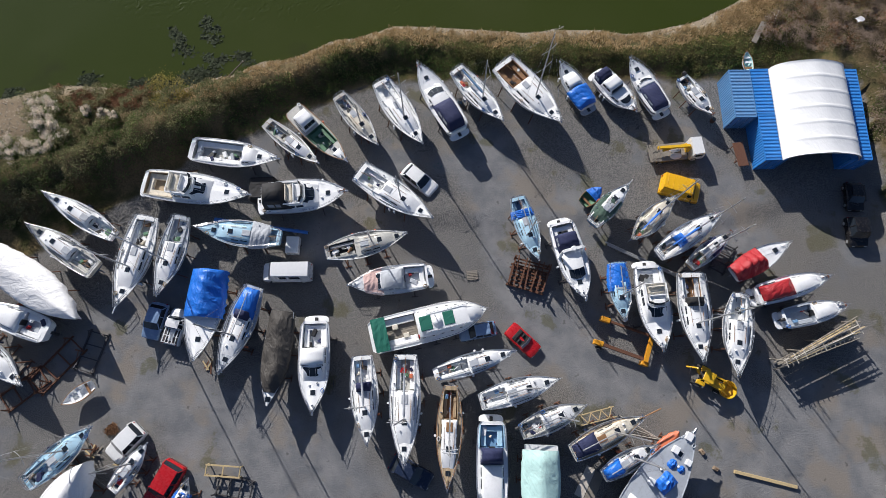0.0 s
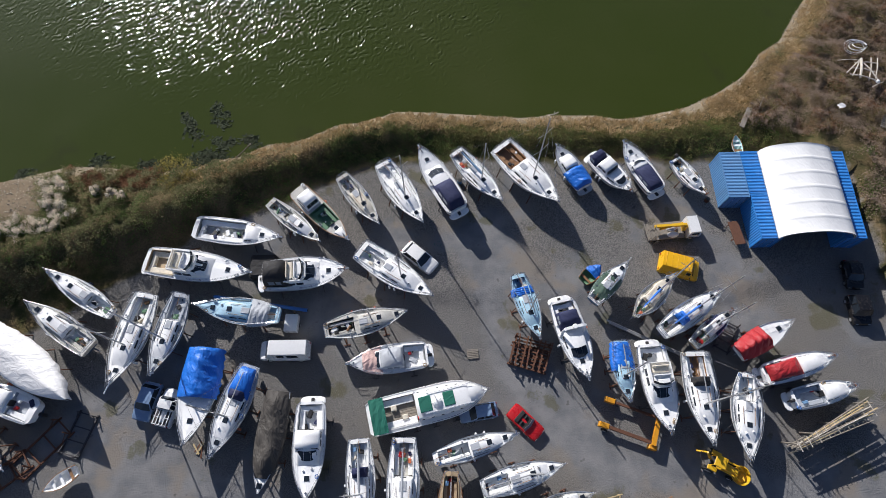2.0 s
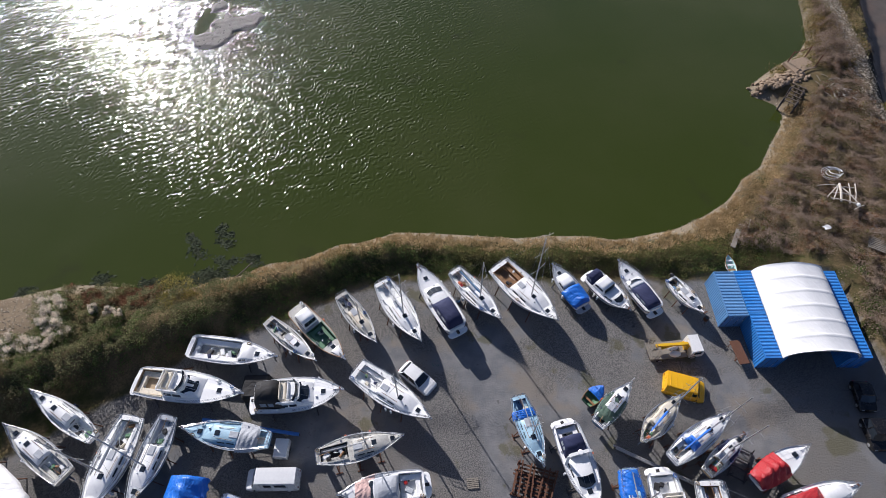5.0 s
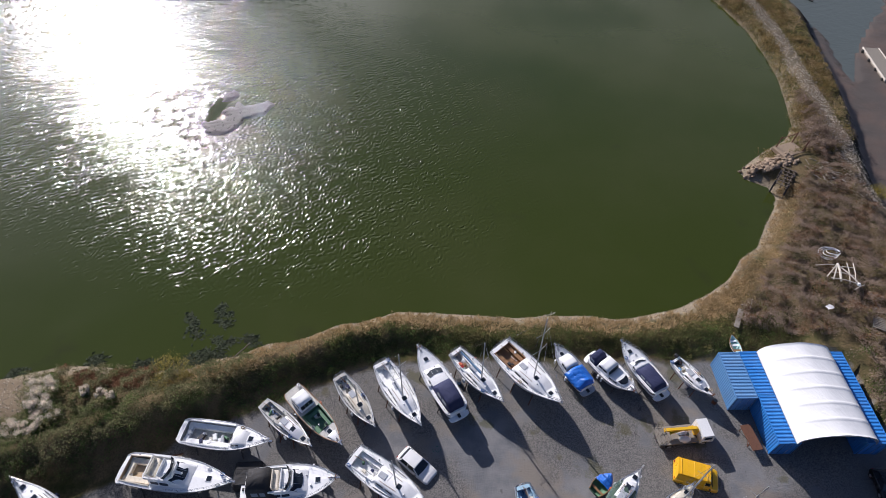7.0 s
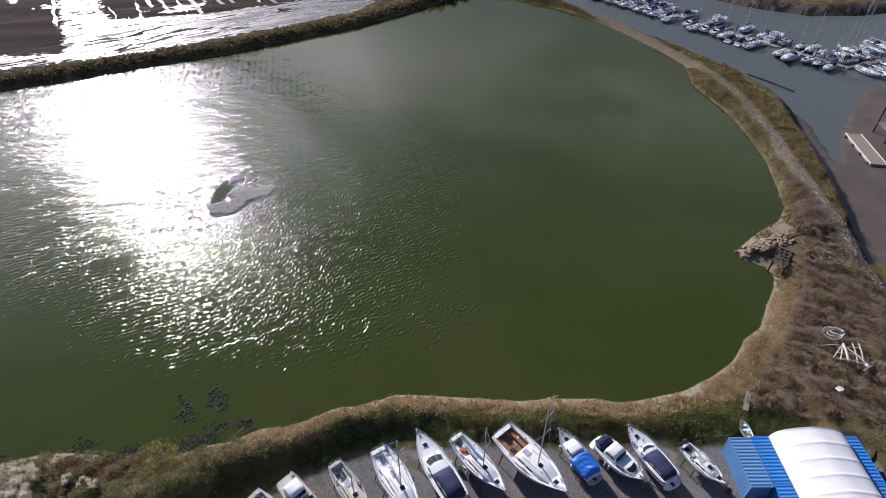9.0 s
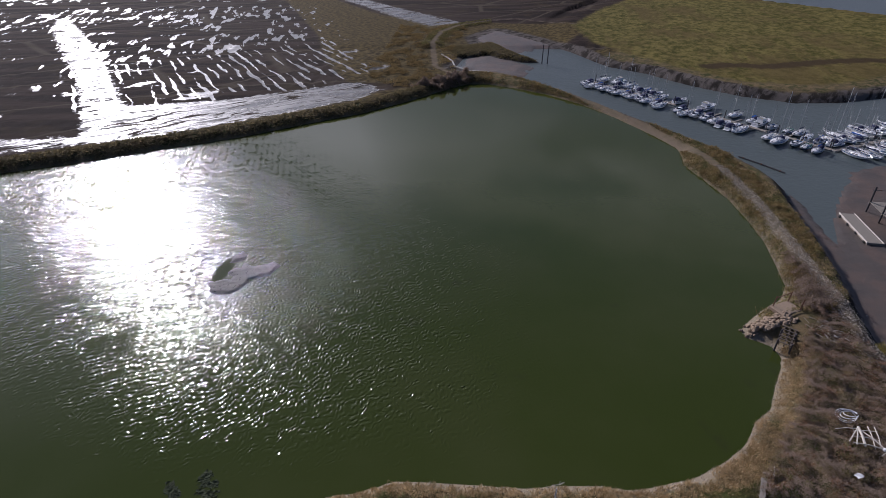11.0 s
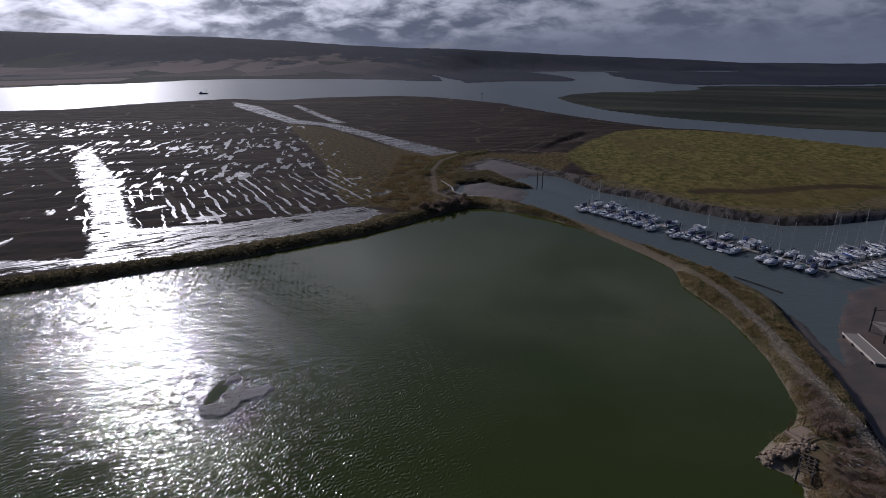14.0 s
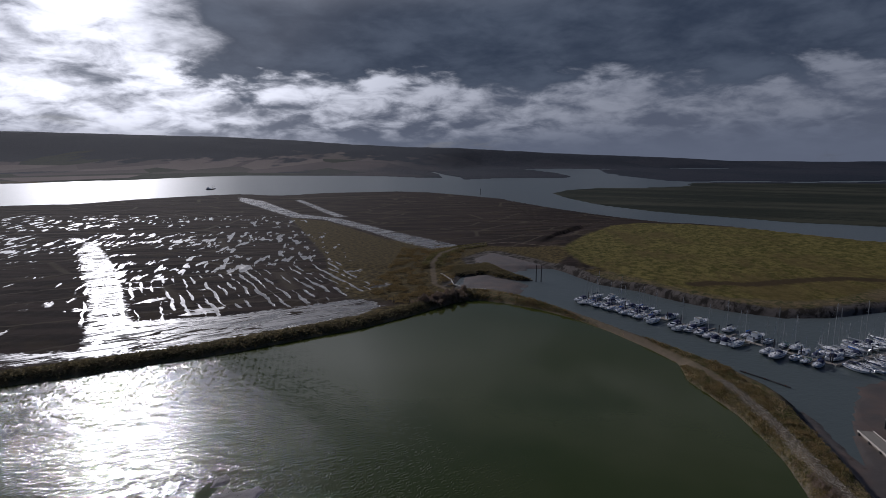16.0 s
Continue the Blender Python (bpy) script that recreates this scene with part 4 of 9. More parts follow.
def build_well(boat, h, s0, s1, w, floor_mat, bench_mat, depth=0.6):
    x0, x1 = h.x(s0), h.x(s1)
    w0, w1 = min(w, h.half(s0) * 0.86), min(w, h.half(s1) * 0.86)
    z1, z0 = h.sheer((s0 + s1) / 2) - 0.02, h.sheer((s0 + s1) / 2) - depth
    sh = Shape()
    sh.loft([[(x0, -w0, z), (x1, -w1, z), (x1, w1, z), (x0, w0, z)] for z in (z1 + 0.02, z0)], True, (False, True))
    part("cockpit", sh, floor_mat, boat)
    for side in (1, -1):
        sh = Shape()
        lo, hi = sorted((side * min(w0, w1) * 0.97, side * min(w0, w1) * 0.5))
        sh.box(x0 + 0.05, x1 - 0.1, lo, hi, z0 + 0.02, z0 + depth * 0.62, 0.03)
        part("bench", sh, bench_mat, boat)
    for side in (1, -1):
        sh = Shape()
        sh.loft([[(x, side * (v + dy), z1 + dz) for dy, dz in ((-0.02, -0.03), (-0.02, 0.16), (0.09, 0.14), (0.13, -0.03))] for x, v in ((x0, w0), ((x0 + x1) / 2, (w0 + w1) / 2 + 0.02), (x1, w1))], True, (True, True))
        part("coaming", sh, bench_mat, boat)
    return z0


def house(boat, h, s0, s1, width, height, mat, name="coachroof", front=0.35, back=0.06, base=None, taper=0.86, follow=True, camber=0.08):
    """A cabin top along the hull from s0 (aft) to s1. Returns its ring maker."""
    def ring(s, k=1.0):
        w = width / 2 if not follow else min(width / 2, h.half(s) * 0.74)
        z = base if base is not None else h.sheer(s)
        hh = height * k
        return [(h.x(s), w, z - 0.04), (h.x(s), w * (1 - (1 - taper) * 0.8 * k), z + hh * 0.82), (h.x(s), w * (taper - 0.08), z + hh), (h.x(s), 0, z + hh * (1 + camber)),
                (h.x(s), -w * (taper - 0.08), z + hh), (h.x(s), -w * (1 - (1 - taper) * 0.8 * k), z + hh * 0.82), (h.x(s), -w, z - 0.04)]
    span = s1 - s0
    f, b = front * span, back * span
    ss = [(s0, 0.06), (s0 + b * 0.4, 0.8), (s0 + b, 1.0)] + [(s0 + b + (span - b - f) * q, 1.0) for q in (0.33, 0.66, 1.0)] + [(s1 - f * 0.55, 0.62), (s1 - f * 0.2, 0.26), (s1, 0.05)]
    sh = Shape()
    sh.loft([ring(s, k) for s, k in ss], False)
    caps = [ring(*ss[0]), ring(*ss[-1])]
    for cap in caps:
        sh.add(cap, [tuple(range(len(cap)))])
    part(name, sh, mat, boat, smooth=True)
    return ring


def side_windows(boat, h, ring, spans, mat=GLASS, lo=0.25, hi=0.78):
    for s0, s1 in spans:
        for side in (0, 1):
            rows = []
            for s in (s0, (s0 + s1) / 2, s1):
                r = ring(s)
                a, b = (r[0], r[1]) if side == 0 else (r[6], r[5])
                sg = 1 if side == 0 else -1
                rows.append([tuple(a[i] + (b[i] - a[i]) * q + (0, sg * o, 0)[i] for i in range(3)) for q, o in ((lo, 0.012), (hi, 0.012), (hi, -0.02), (lo, -0.02))])
            sh = Shape()
            sh.loft(rows, True, (True, True))
            part("window", sh, mat, boat)


def hatch(boat, h, s, y, size, z=None, mat=GLASS, frame_mat=None):
    z = h.sheer(s) + 0.05 if z is None else z
    x = h.x(s)
    if frame_mat:
        part("hatch_frame", Shape().box(x - size / 2 - 0.05, x + size / 2 + 0.05, y - size / 2 - 0.05, y + size / 2 + 0.05, z - 0.03, z + 0.04, 0.02), frame_mat, boat)
    part("hatch", Shape().box(x - size / 2, x + size / 2, y - size / 2, y + size / 2, z - 0.02, z + 0.065, 0.02), mat, boat)


def rails(boat, h, s_from, s_to, high=0.6, posts=5, wires=True, pulpit=True, pushpit=True, thick=0.027):
    """Pulpit, pushpit, stanchions and guard wires."""
    def edge(s, side, z=0.0, inset=0.06):
        return (h.x(s) - (0.05 if s > 0.99 else 0), max(h.half(s) - inset, 0.02) * side, h.sheer(s) + z)
    if pulpit:
        sh = Shape()
        front = (h.x(1.0) + 0.28, 0, h.sheer(1) + high)
        for z, nose in ((high, 0.28), (high * 0.5, 0.12)):
            pts = [edge(0.87, 1, z), edge(0.93, 1, z), edge(0.975, 1, z, 0.0), (h.x(1.0) + nose, 0, h.sheer(1) + z), edge(0.975, -1, z, 0.0), edge(0.93, -1, z), edge(0.87, -1, z)]
            sh.tube(pts, thick)
        for s in (0.87, 0.955):
            for side in (1, -1):
                sh.tube([edge(s, side), edge(s, side, high)], thick)
        part("pulpit", sh, STAINLESS, boat)
    if pushpit:
        sh = Shape()
        for z in (high, high * 0.5):
            sh.tube([edge(0.13, 1, z), edge(0.02, 1, z), (h.x(0) + 0.03, h.half(0) * 0.6, h.sheer(0) + z), (h.x(0) + 0.03, -h.half(0) * 0.6, h.sheer(0) + z), edge(0.02, -1, z), edge(0.13, -1, z)], thick)
        for s in (0.13, 0.02):
            for side in (1, -1):
                sh.tube([edge(s, side), edge(s, side, high)], thick)
        part("pushpit", sh, STAINLESS, boat)
    ss = [s_from + (s_to - s_from) * i / (posts - 1) for i in range(posts)]
    first = None
    for side in (1, -1):
        for s in ss[1:-1]:
            if first is None:
                first = part("stanchion", Shape().tube([(0, 0, 0), (0, 0, high)], 0.02, 4), STAINLESS, boat)
                first.matrix_basis = Matrix.Translation(edge(s, side))
            else:
                again(first, boat, Matrix.Translation(edge(s, side)))
        if wires:
            sh = Shape()
            for z in (high - 0.02, high * 0.5):
                sh.tube([edge(s, side, z) for s in ss], 0.013, 3)
            part("guard_wire", sh, STAINLESS, boat)


def rig(boat, h, s=0.58, high=None, boom=True, sail=None, lean=0.0, wires=True, base=None):
    """A standing mast with spreaders, boom, stays and shrouds."""
    high = high or h.l * 1.2
    x, z = h.x(s), (h.sheer(s) + 0.35 if base is None else base)
    part("mast", Shape().tube([(x, 0, z - 0.4), (x - 0.02, 0, z + high * 0.5), (x - 0.06, lean, z + high)], 0.085, 7, 0.055), SAILMAST, boat)
    for q in (0.48, 0.76):
        sh = Shape()
        wide = h.b * 0.34 * (1.15 - q * 0.5)
        sh.tube([(x - 0.12, wide, z + high * q + 0.06), (x, 0, z + high * q), (x - 0.12, -wide, z + high * q + 0.06)], 0.028, 4)
        part("spreader", sh, SAILMAST, boat)
        if high < 8:
            break
    if boom:
        zb = z + 0.75
        part("boom", Shape().tube([(x - 0.1, 0, zb), (h.x(0.1), 0, zb + 0.1)], 0.055, 6), SAILMAST, boat)
        if sail:
            sh = Shape()
            sh.loft([[(x0, r * math.cos(a) * 0.8, zb + 0.14 + r * math.sin(a) * 1.3) for a in [math.tau * j / 7 for j in range(7)]]
                     for x0, r in ((x - 0.12, 0.12), (x - 0.5, 0.17), ((x + h.x(0.1)) / 2, 0.14), (h.x(0.14), 0.08))], True, (True, True))
            part("sail_cover", sh, sail, boat)
    if wires:
        tip = (x - 0.06, lean, z + high - 0.1)
        for a in ((h.x(0.99), 0, h.sheer(1)), (h.x(0.0), 0, h.sheer(0))):
            part("stay", Shape().tube([a, tip], 0.013, 3), STAINLESS, boat)
        for side in (1, -1):
            sp = (x - 0.12, side * h.b * 0.30, z + high * 0.48 + 0.06)
            part("shroud", Shape().tube([(x - 0.15, side * (h.half(s) - 0.08), h.sheer(s)), sp, tip], 0.012, 3), STAINLESS, boat)


def lowered_mast(boat, h, s0, s1, y0, y1, z0, z1, extra=True):
    """A mast unstepped and laid along or across the boat."""
    a, b = Vector((h.x(s0), y0, z0)), Vector((h.x(s1), y1, z1))
    part("lowered_mast", Shape().tube([a, a.lerp(b, 0.5) + Vector((0, 0, -0.03)), b], 0.075, 7), SAILMAST, boat)
    if extra:
        mid, d = a.lerp(b, 0.45), (b - a).normalized()
        side = d.cross(Vector((0, 0, 1))).normalized()
        part("spreader", Shape().tube([mid + side * 0.8, mid, mid - side * 0.8], 0.028, 4), SAILMAST, boat)
        part("rolled_stay", Shape().tube([a + Vector((0.2, 0.10, 0.08)), mid + Vector((0, 0.13, 0.06)), b + Vector((-0.3, 0.1, 0.07))], 0.03, 4), GREYCLOTH, boat)


def canopy(boat, h, s0, s1, width, high, mat, base=None, name="canopy", windows=True, nose=0.3, tail=0.12, label=""):
    """A stretched canvas hood with clear side panels."""
    ring = house(boat, h, s0, s1, width, high, mat, name, nose, tail, base, 0.84, True, 0.10)
    if windows:
        span = s1 - s0
        side_windows(boat, h, ring, [(s0 + span * 0.2, s0 + span * 0.42), (s0 + span * 0.48, s0 + span * 0.66)], VINYL, 0.35, 0.78)
    return ring


def tarp(boat, h, s0, s1, mat, ridge=0.6, skirt=0.35, seed=1, lumps=0.12, name="cover", over=1.04, label="", ends=(0.3, 0.5)):
    """A sheet thrown over the boat from gunwale to gunwale, with sags and folds."""
    rng = random.Random(seed)
    n, mcount = 22, 15
    rings = []
    for i in range(n + 1):
        q = i / n
        s = s0 + (s1 - s0) * q
        b, z = h.half(s) * over + 0.03, h.sheer(s)
        rise = ridge * min(1, ends[0] + q / 0.18, ends[1] + (1 - q) / 0.25)
        ring = []
        for j in range(mcount):
            f = -1 + 2 * j / (mcount - 1)
            if abs(f) > 0.86:
                y = b * (1 if f > 0 else -1) * (1.0 + 0.02 * math.sin(i * 2.1))
                zz = z - skirt * (abs(f) - 0.86) / 0.14 * (0.8 + 0.3 * math.sin(i * 1.7 + (f > 0)))
            else:
                g = f / 0.86
                y, zz = b * g, z + rise * (1 - abs(g) ** 1.35) + 0.03
                tent = noise.noise(Vector((s * h.l * 0.55, y * 0.8, seed * 3.1)))
                fold = math.sin(i * 2.6 + j * 0.5 + seed) * 0.5 + math.sin(i * 1.15 - j * 0.8 + seed) * 0.6
                zz += lumps * (tent + 0.35 * fold) * (1 - abs(g) ** 3)
            ring.append((h.x(s), y, zz))
        rings.append(ring)
    sh = Shape()
    sh.loft(rings)
    ob = part(name, sh, mat, boat, label, smooth=True)
    return ob


def supports(h, x, y, turn, keel_z, mat=RUST, count=3):
    """Props and keel blocks under a boat ashore: a thing of their own."""
    st = thing("boat_stand", x, y, 0, turn, "rusty steel props and timber blocks under a boat", "boat stand", "boat stands in the yard")
    first = None
    for i in range(count):
        s = 0.2 + 0.5 * i / max(count - 1, 1)
        for side in (1, -1):
            bx, by = h.x(s), h.half(s) * 0.80 * side
            zt = h.sheer(s) - h.d * 0.62
            sh = Shape()
            sh.beam((bx, by * 1.45, 0.03), (bx, by, zt), 0.09, 0.09)
            sh.beam((bx - 0.35, by * 1.45, 0.05), (bx + 0.35, by * 1.45, 0.05), 0.1, 0.1)
            sh.beam((bx, by * 1.45, 0.05), (bx, by * 0.3, 0.05), 0.08, 0.08)
            part("prop", sh, mat, st)
    for s in (0.3, 0.5, 0.66):
        part("keel_block", Shape().box(h.x(s) - 0.15, h.x(s) + 0.15, -0.45, 0.45, 0.0, max(keel_z - 0.01, 0.1), 0.02), GREYWOOD, st)
    return st


def underwater(boat, h, keel_z, kind, mat):
    """Keel and rudder, or a stern drive."""
    if kind == "sail":
        bot = h.sheer(0.45) - h.d
        sh = Shape()
        sh.loft([[(h.x(0.36) + dx0, 0, z), (h.x(0.46), wd, z), (h.x(0.58) + dx1, 0, z), (h.x(0.46), -wd, z)] for z, wd, dx0, dx1 in ((bot + 0.12, 0.14, 0, 0.25), (keel_z, 0.10, 0.25, 0.0))], True, (True, True))
        part("keel", sh, mat, boat)
        sh = Shape()
        sh.loft([[(h.x(0.03) - 0.1, 0, z), (h.x(0.06), 0.05, z), (h.x(0.10), 0, z), (h.x(0.06), -0.05, z)] for z in (h.sheer(0) - h.d * 0.6, keel_z + 0.35)], True, (True, True))
        part("rudder", sh, mat, boat)
    else:
        sh = Shape()
        sh.box(h.x(0) - 0.45, h.x(0) + 0.02, -0.16, 0.16, h.sheer(0) - h.d - 0.05, h.sheer(0) - h.d * 0.45, 0.05)
        part("stern_drive", sh, PLASTIC, boat)


def outboard(boat, h, y=0.0):
    x, z = h.x(0) - 0.18, h.sheer(0)
    part("outboard_motor", Shape().box(x - 0.25, x + 0.22, y - 0.17, y + 0.17, z - 0.05, z + 0.38, 0.1).box(x - 0.08, x + 0.1, y - 0.07, y + 0.07, z - 1.0, z - 0.04), PLASTIC, boat)


def clutter(boat, h, s0, s1, z, seed, count=9):
    """Loose odds and ends lying in a cockpit: crates, cushions, cans, folded cloth."""
    rr = random.Random(seed)
    for i in range(count):
        s = rr.uniform(s0, s1)
        c = Vector((h.x(s), rr.uniform(-0.55, 0.55) * h.half(s), z + rr.uniform(0.0, 0.12)))
        a, b, hi = rr.uniform(0.12, 0.42), rr.uniform(0.1, 0.3), rr.uniform(0.12, 0.45)
        ob = part("loose_item", Shape().box(-a, a, -b, b, 0, hi, 0.05), rr.choice((GREYCLOTH, WHITE, PLASTIC, TEAK, NAVYCLOTH, CREAM, RED, GREEN, DECK, BLACKCLOTH)), boat)
        ob.matrix_basis = Matrix.Translation(c) @ Matrix.Rotation(rr.uniform(0, 3.1), 4, "Z")


def deck_gear(boat, h, seed, sail=True):
    """Odds and ends that lie about a boat: vents, rope, fenders, a locker, an anchor."""
    rr = random.Random(seed)
    for side in (1, -1):
        s = rr.uniform(0.60, 0.72)
        part("vent", Shape().dome((h.x(s), side * h.half(s) * 0.30, h.sheer(s) + (0.30 if sail else 0.05)), 0.14, 0.12, 0.16, 8, 3), STAINLESS if rr.random() < 0.5 else WHITE, boat)
    for _ in range(rr.randint(1, 3)):
        s, f = rr.choice((rr.uniform(0.02, 0.05), rr.uniform(0.86, 0.92), rr.uniform(0.38, 0.8))), rr.choice((1, -1))
        c = Vector((h.x(s), f * h.half(s) * 0.82, h.sheer(s) + 0.05))
        part("rope_coil", Shape().tube([c + Vector((0.2 * math.cos(a), 0.15 * math.sin(a), 0.012 * a)) for a in [math.tau * j / 9 for j in range(20)]], 0.035, 4), rr.choice((GREYCLOTH, BLUE, PALETEAK, WHITE)), boat)
    for _ in range(rr.randint(0, 3)):
        s, f = rr.uniform(0.25, 0.75), rr.choice((1, -1))
        y, z = f * (h.half(s) + 0.13), h.sheer(s)
        part("fender", Shape().tube([(h.x(s), y, z - 0.75), (h.x(s), y, z - 0.7), (h.x(s), y, z - 0.15), (h.x(s), y, z - 0.1)], 0.11, 7), rr.choice((WHITE, NAVY, ORANGE, WHITE)), boat)
    if rr.random() < 0.6:
        x = h.x(0.955)
        part("anchor", Shape().beam((x - 0.5, 0.05, h.sheer(0.95) + 0.08), (x + 0.3, 0.05, h.sheer(0.95) + 0.1), 0.05, 0.06).beam((x + 0.25, -0.22, h.sheer(0.95) + 0.1), (x + 0.25, 0.32, h.sheer(0.95) + 0.1), 0.16, 0.05), STAINLESS if rr.random() < 0.5 else RUST, boat)
    if rr.random() < 0.5:
        s, f = rr.uniform(0.06, 0.3), rr.choice((1, -1))
        c = (h.x(s), f * h.half(s) * 0.4, h.sheer(s) - 0.3)
        part("loose_gear", Shape().box(c[0] - 0.22, c[0] + 0.22, c[1] - 0.16, c[1] + 0.16, c[2], c[2] + 0.3, 0.05), rr.choice((PLASTIC, STEEL_BLUE, ORANGE, CREAM)), boat)
    if sail:
        part("main_sheet", Shape().tube([(h.x(0.2), 0.05, h.sheer(0.2) + 0.1), (h.x(0.24), -0.1, h.sheer(0.2) + 0.25), (h.x(0.3), 0.12, h.sheer(0.3) + 0.05)], 0.025, 4), BLUE if rr.random() < 0.5 else WHITE, boat)
        part("instrument_panel", Shape().box(h.x(0.335), h.x(0.335) + 0.06, -0.3, 0.3, h.sheer(0.33) - 0.25, h.sheer(0.33) + 0.12, 0.02), PLASTIC, boat)
        for side in (1, -1):
            part("genoa_track", Shape().beam((h.x(0.38), side * h.half(0.38) * 0.86, h.sheer(0.38) + 0.035), (h.x(0.62), side * h.half(0.62) * 0.86, h.sheer(0.62) + 0.035), 0.05, 0.04), PLASTIC, boat)


BOATS = "boats laid up in the yard"


def sailboat(x, y, turn, l, b, label, hull=WHITE, deck=DECK, roof=None, bottom=ANTIFOUL_BLUE, stripe=BLUE, rail=ALU, floor=DECK, bench=None, sheer=None, mast=None, boom=True,
             sail=None, hood=None, tent=None, lowered=None, cabin=(0.34, 0.80), well=(0.05, 0.33), hatches=True, railing=True, transom=0.62, full=2.0, bowsprit=0.0, afloat=False,
             tiller=True, motor=False, teak=False, props=True, half_tarp=None, wires=True, group=BOATS, z0=0.0, canoe=False):
    """A sailing yacht or small cabin sailer."""
    sheer = sheer or (1.35 + 0.155 * l)
    depth = 0.42 + 0.075 * l
    if afloat:
        sheer = 0.35 + 0.07 * l
    h = Hull(l, b, sheer, depth, transom if not canoe else 0.12, full, spring=0.06 * l ** 0.8, rake=0.11)
    boat = thing("sailboat", x, y, z0, turn, label, "sailboat", group)
    roof = roof or (deck if deck in (SKYBLUE,) else WHITE)
    bench = bench or deck
    build_hull(boat, h, hull, bottom, stripe, rail)
    build_deck(boat, h, deck, (well[0], well[1], b * 0.29))
    build_well(boat, h, well[0], well[1], b * 0.29, floor, bench)
    hh = 0.22 + 0.022 * l
    ring = house(boat, h, cabin[0], cabin[1], b * 0.62, hh, roof, "coachroof", 0.32, 0.05)
    span = cabin[1] - cabin[0]
    side_windows(boat, h, ring, [(cabin[0] + span * 0.10, cabin[0] + span * 0.30), (cabin[0] + span * 0.36, cabin[0] + span * 0.56)])
    if hatches:
        hatch(boat, h, cabin[0] + span * 0.60, 0, 0.5, h.sheer(0.6) + hh * 1.04)
        hatch(boat, h, min(cabin[1] + 0.045, 0.9), 0, 0.45)
        xx = h.x(cabin[0] + span * 0.17)
        part("companionway_hatch", Shape().box(xx - 0.55, xx + 0.35, -0.32, 0.32, h.sheer(0.4) + hh, h.sheer(0.4) + hh * 1.08 + 0.06, 0.03), GREYCLOTH if not teak else TEAK, boat)
        for side in (1, -1):
            part("handrail", Shape().tube([(h.x(cabin[0] + span * 0.15), side * b * 0.2, h.sheer(0.5) + hh + 0.07), (h.x(cabin[0] + span * 0.6), side * b * 0.18, h.sheer(0.6) + hh + 0.05)], 0.022, 4), TEAK, boat)
            xw = h.x(well[1] - 0.06)
            part("winch", Shape().disc((xw, side * b * 0.345, h.sheer(0.3) + 0.16), (0, 0, 1), 0.09, 0.2, 8), STAINLESS, boat)
    if teak:
        for side in (1, -1):
            sh = Shape()
            sh.loft([[(h.x(s), side * h.half(s) * 0.95, h.sheer(s) + 0.004), (h.x(s), side * h.half(s) * 0.72, h.sheer(s) + 0.022)] for s in STATIONS[2:-2]])
            part("side_deck_planking", sh, PALETEAK, boat)
    if tiller:
        part("tiller", Shape().tube([(h.x(0.03), 0, h.sheer(0) + 0.25), (h.x(0.16), 0.1, h.sheer(0.1) + 0.3)], 0.03, 5), TEAK, boat)
    part("bow_roller", Shape().box(h.x(0.985), h.x(1.0) + 0.18, -0.07, 0.07, h.sheer(1) - 0.04, h.sheer(1) + 0.06, 0.02), STAINLESS, boat)
    if railing:
        rails(boat, h, 0.1, 0.9, posts=3 if afloat else 5)
    if mast:
        rig(boat, h, 0.58, mast, boom, sail, wires=wires, base=h.sheer(0.58) + hh)
    if lowered:
        lowered_mast(boat, h, *lowered)
    if hood:
        canopy(boat, h, cabin[0] - 0.055, cabin[0] + 0.075, b * 0.56, 0.95, hood, name="spray_hood", windows=False, nose=0.45)
    if tent:
        house(boat, h, well[0] - 0.02, well[1] + 0.03, b * 0.72, 0.8, tent, "cockpit_cover", 0.2, 0.25)
    if half_tarp:
        tarp(boat, h, half_tarp[1], half_tarp[2], half_tarp[0], half_tarp[3], 0.4, seed=half_tarp[4])
    if bowsprit:
        part("bowsprit", Shape().tube([(h.x(0.93), 0, h.sheer(0.95) + 0.1), (h.x(1.0) + bowsprit, 0, h.sheer(1) + 0.28)], 0.07, 6), TEAK if teak else ALU, boat)
    if motor:
        outboard(boat, h, b * 0.2)
    if not afloat:
        deck_gear(boat, h, round(abs(x * 31 + y * 17)))
        clutter(boat, h, well[0] + 0.03, well[1] - 0.03, h.sheer(0.2) - 0.58, round(abs(x * 13 + y * 7)), 7 if OLDDECK in (deck, floor) else 3)
    if not afloat:
        kz = 0.16 if sheer - depth > 0.3 else max(sheer - depth - 0.02, 0.05)
        underwater(boat, h, kz, "sail", bottom)
        if props:
            supports(h, x, y, turn, kz)
    return boat, h


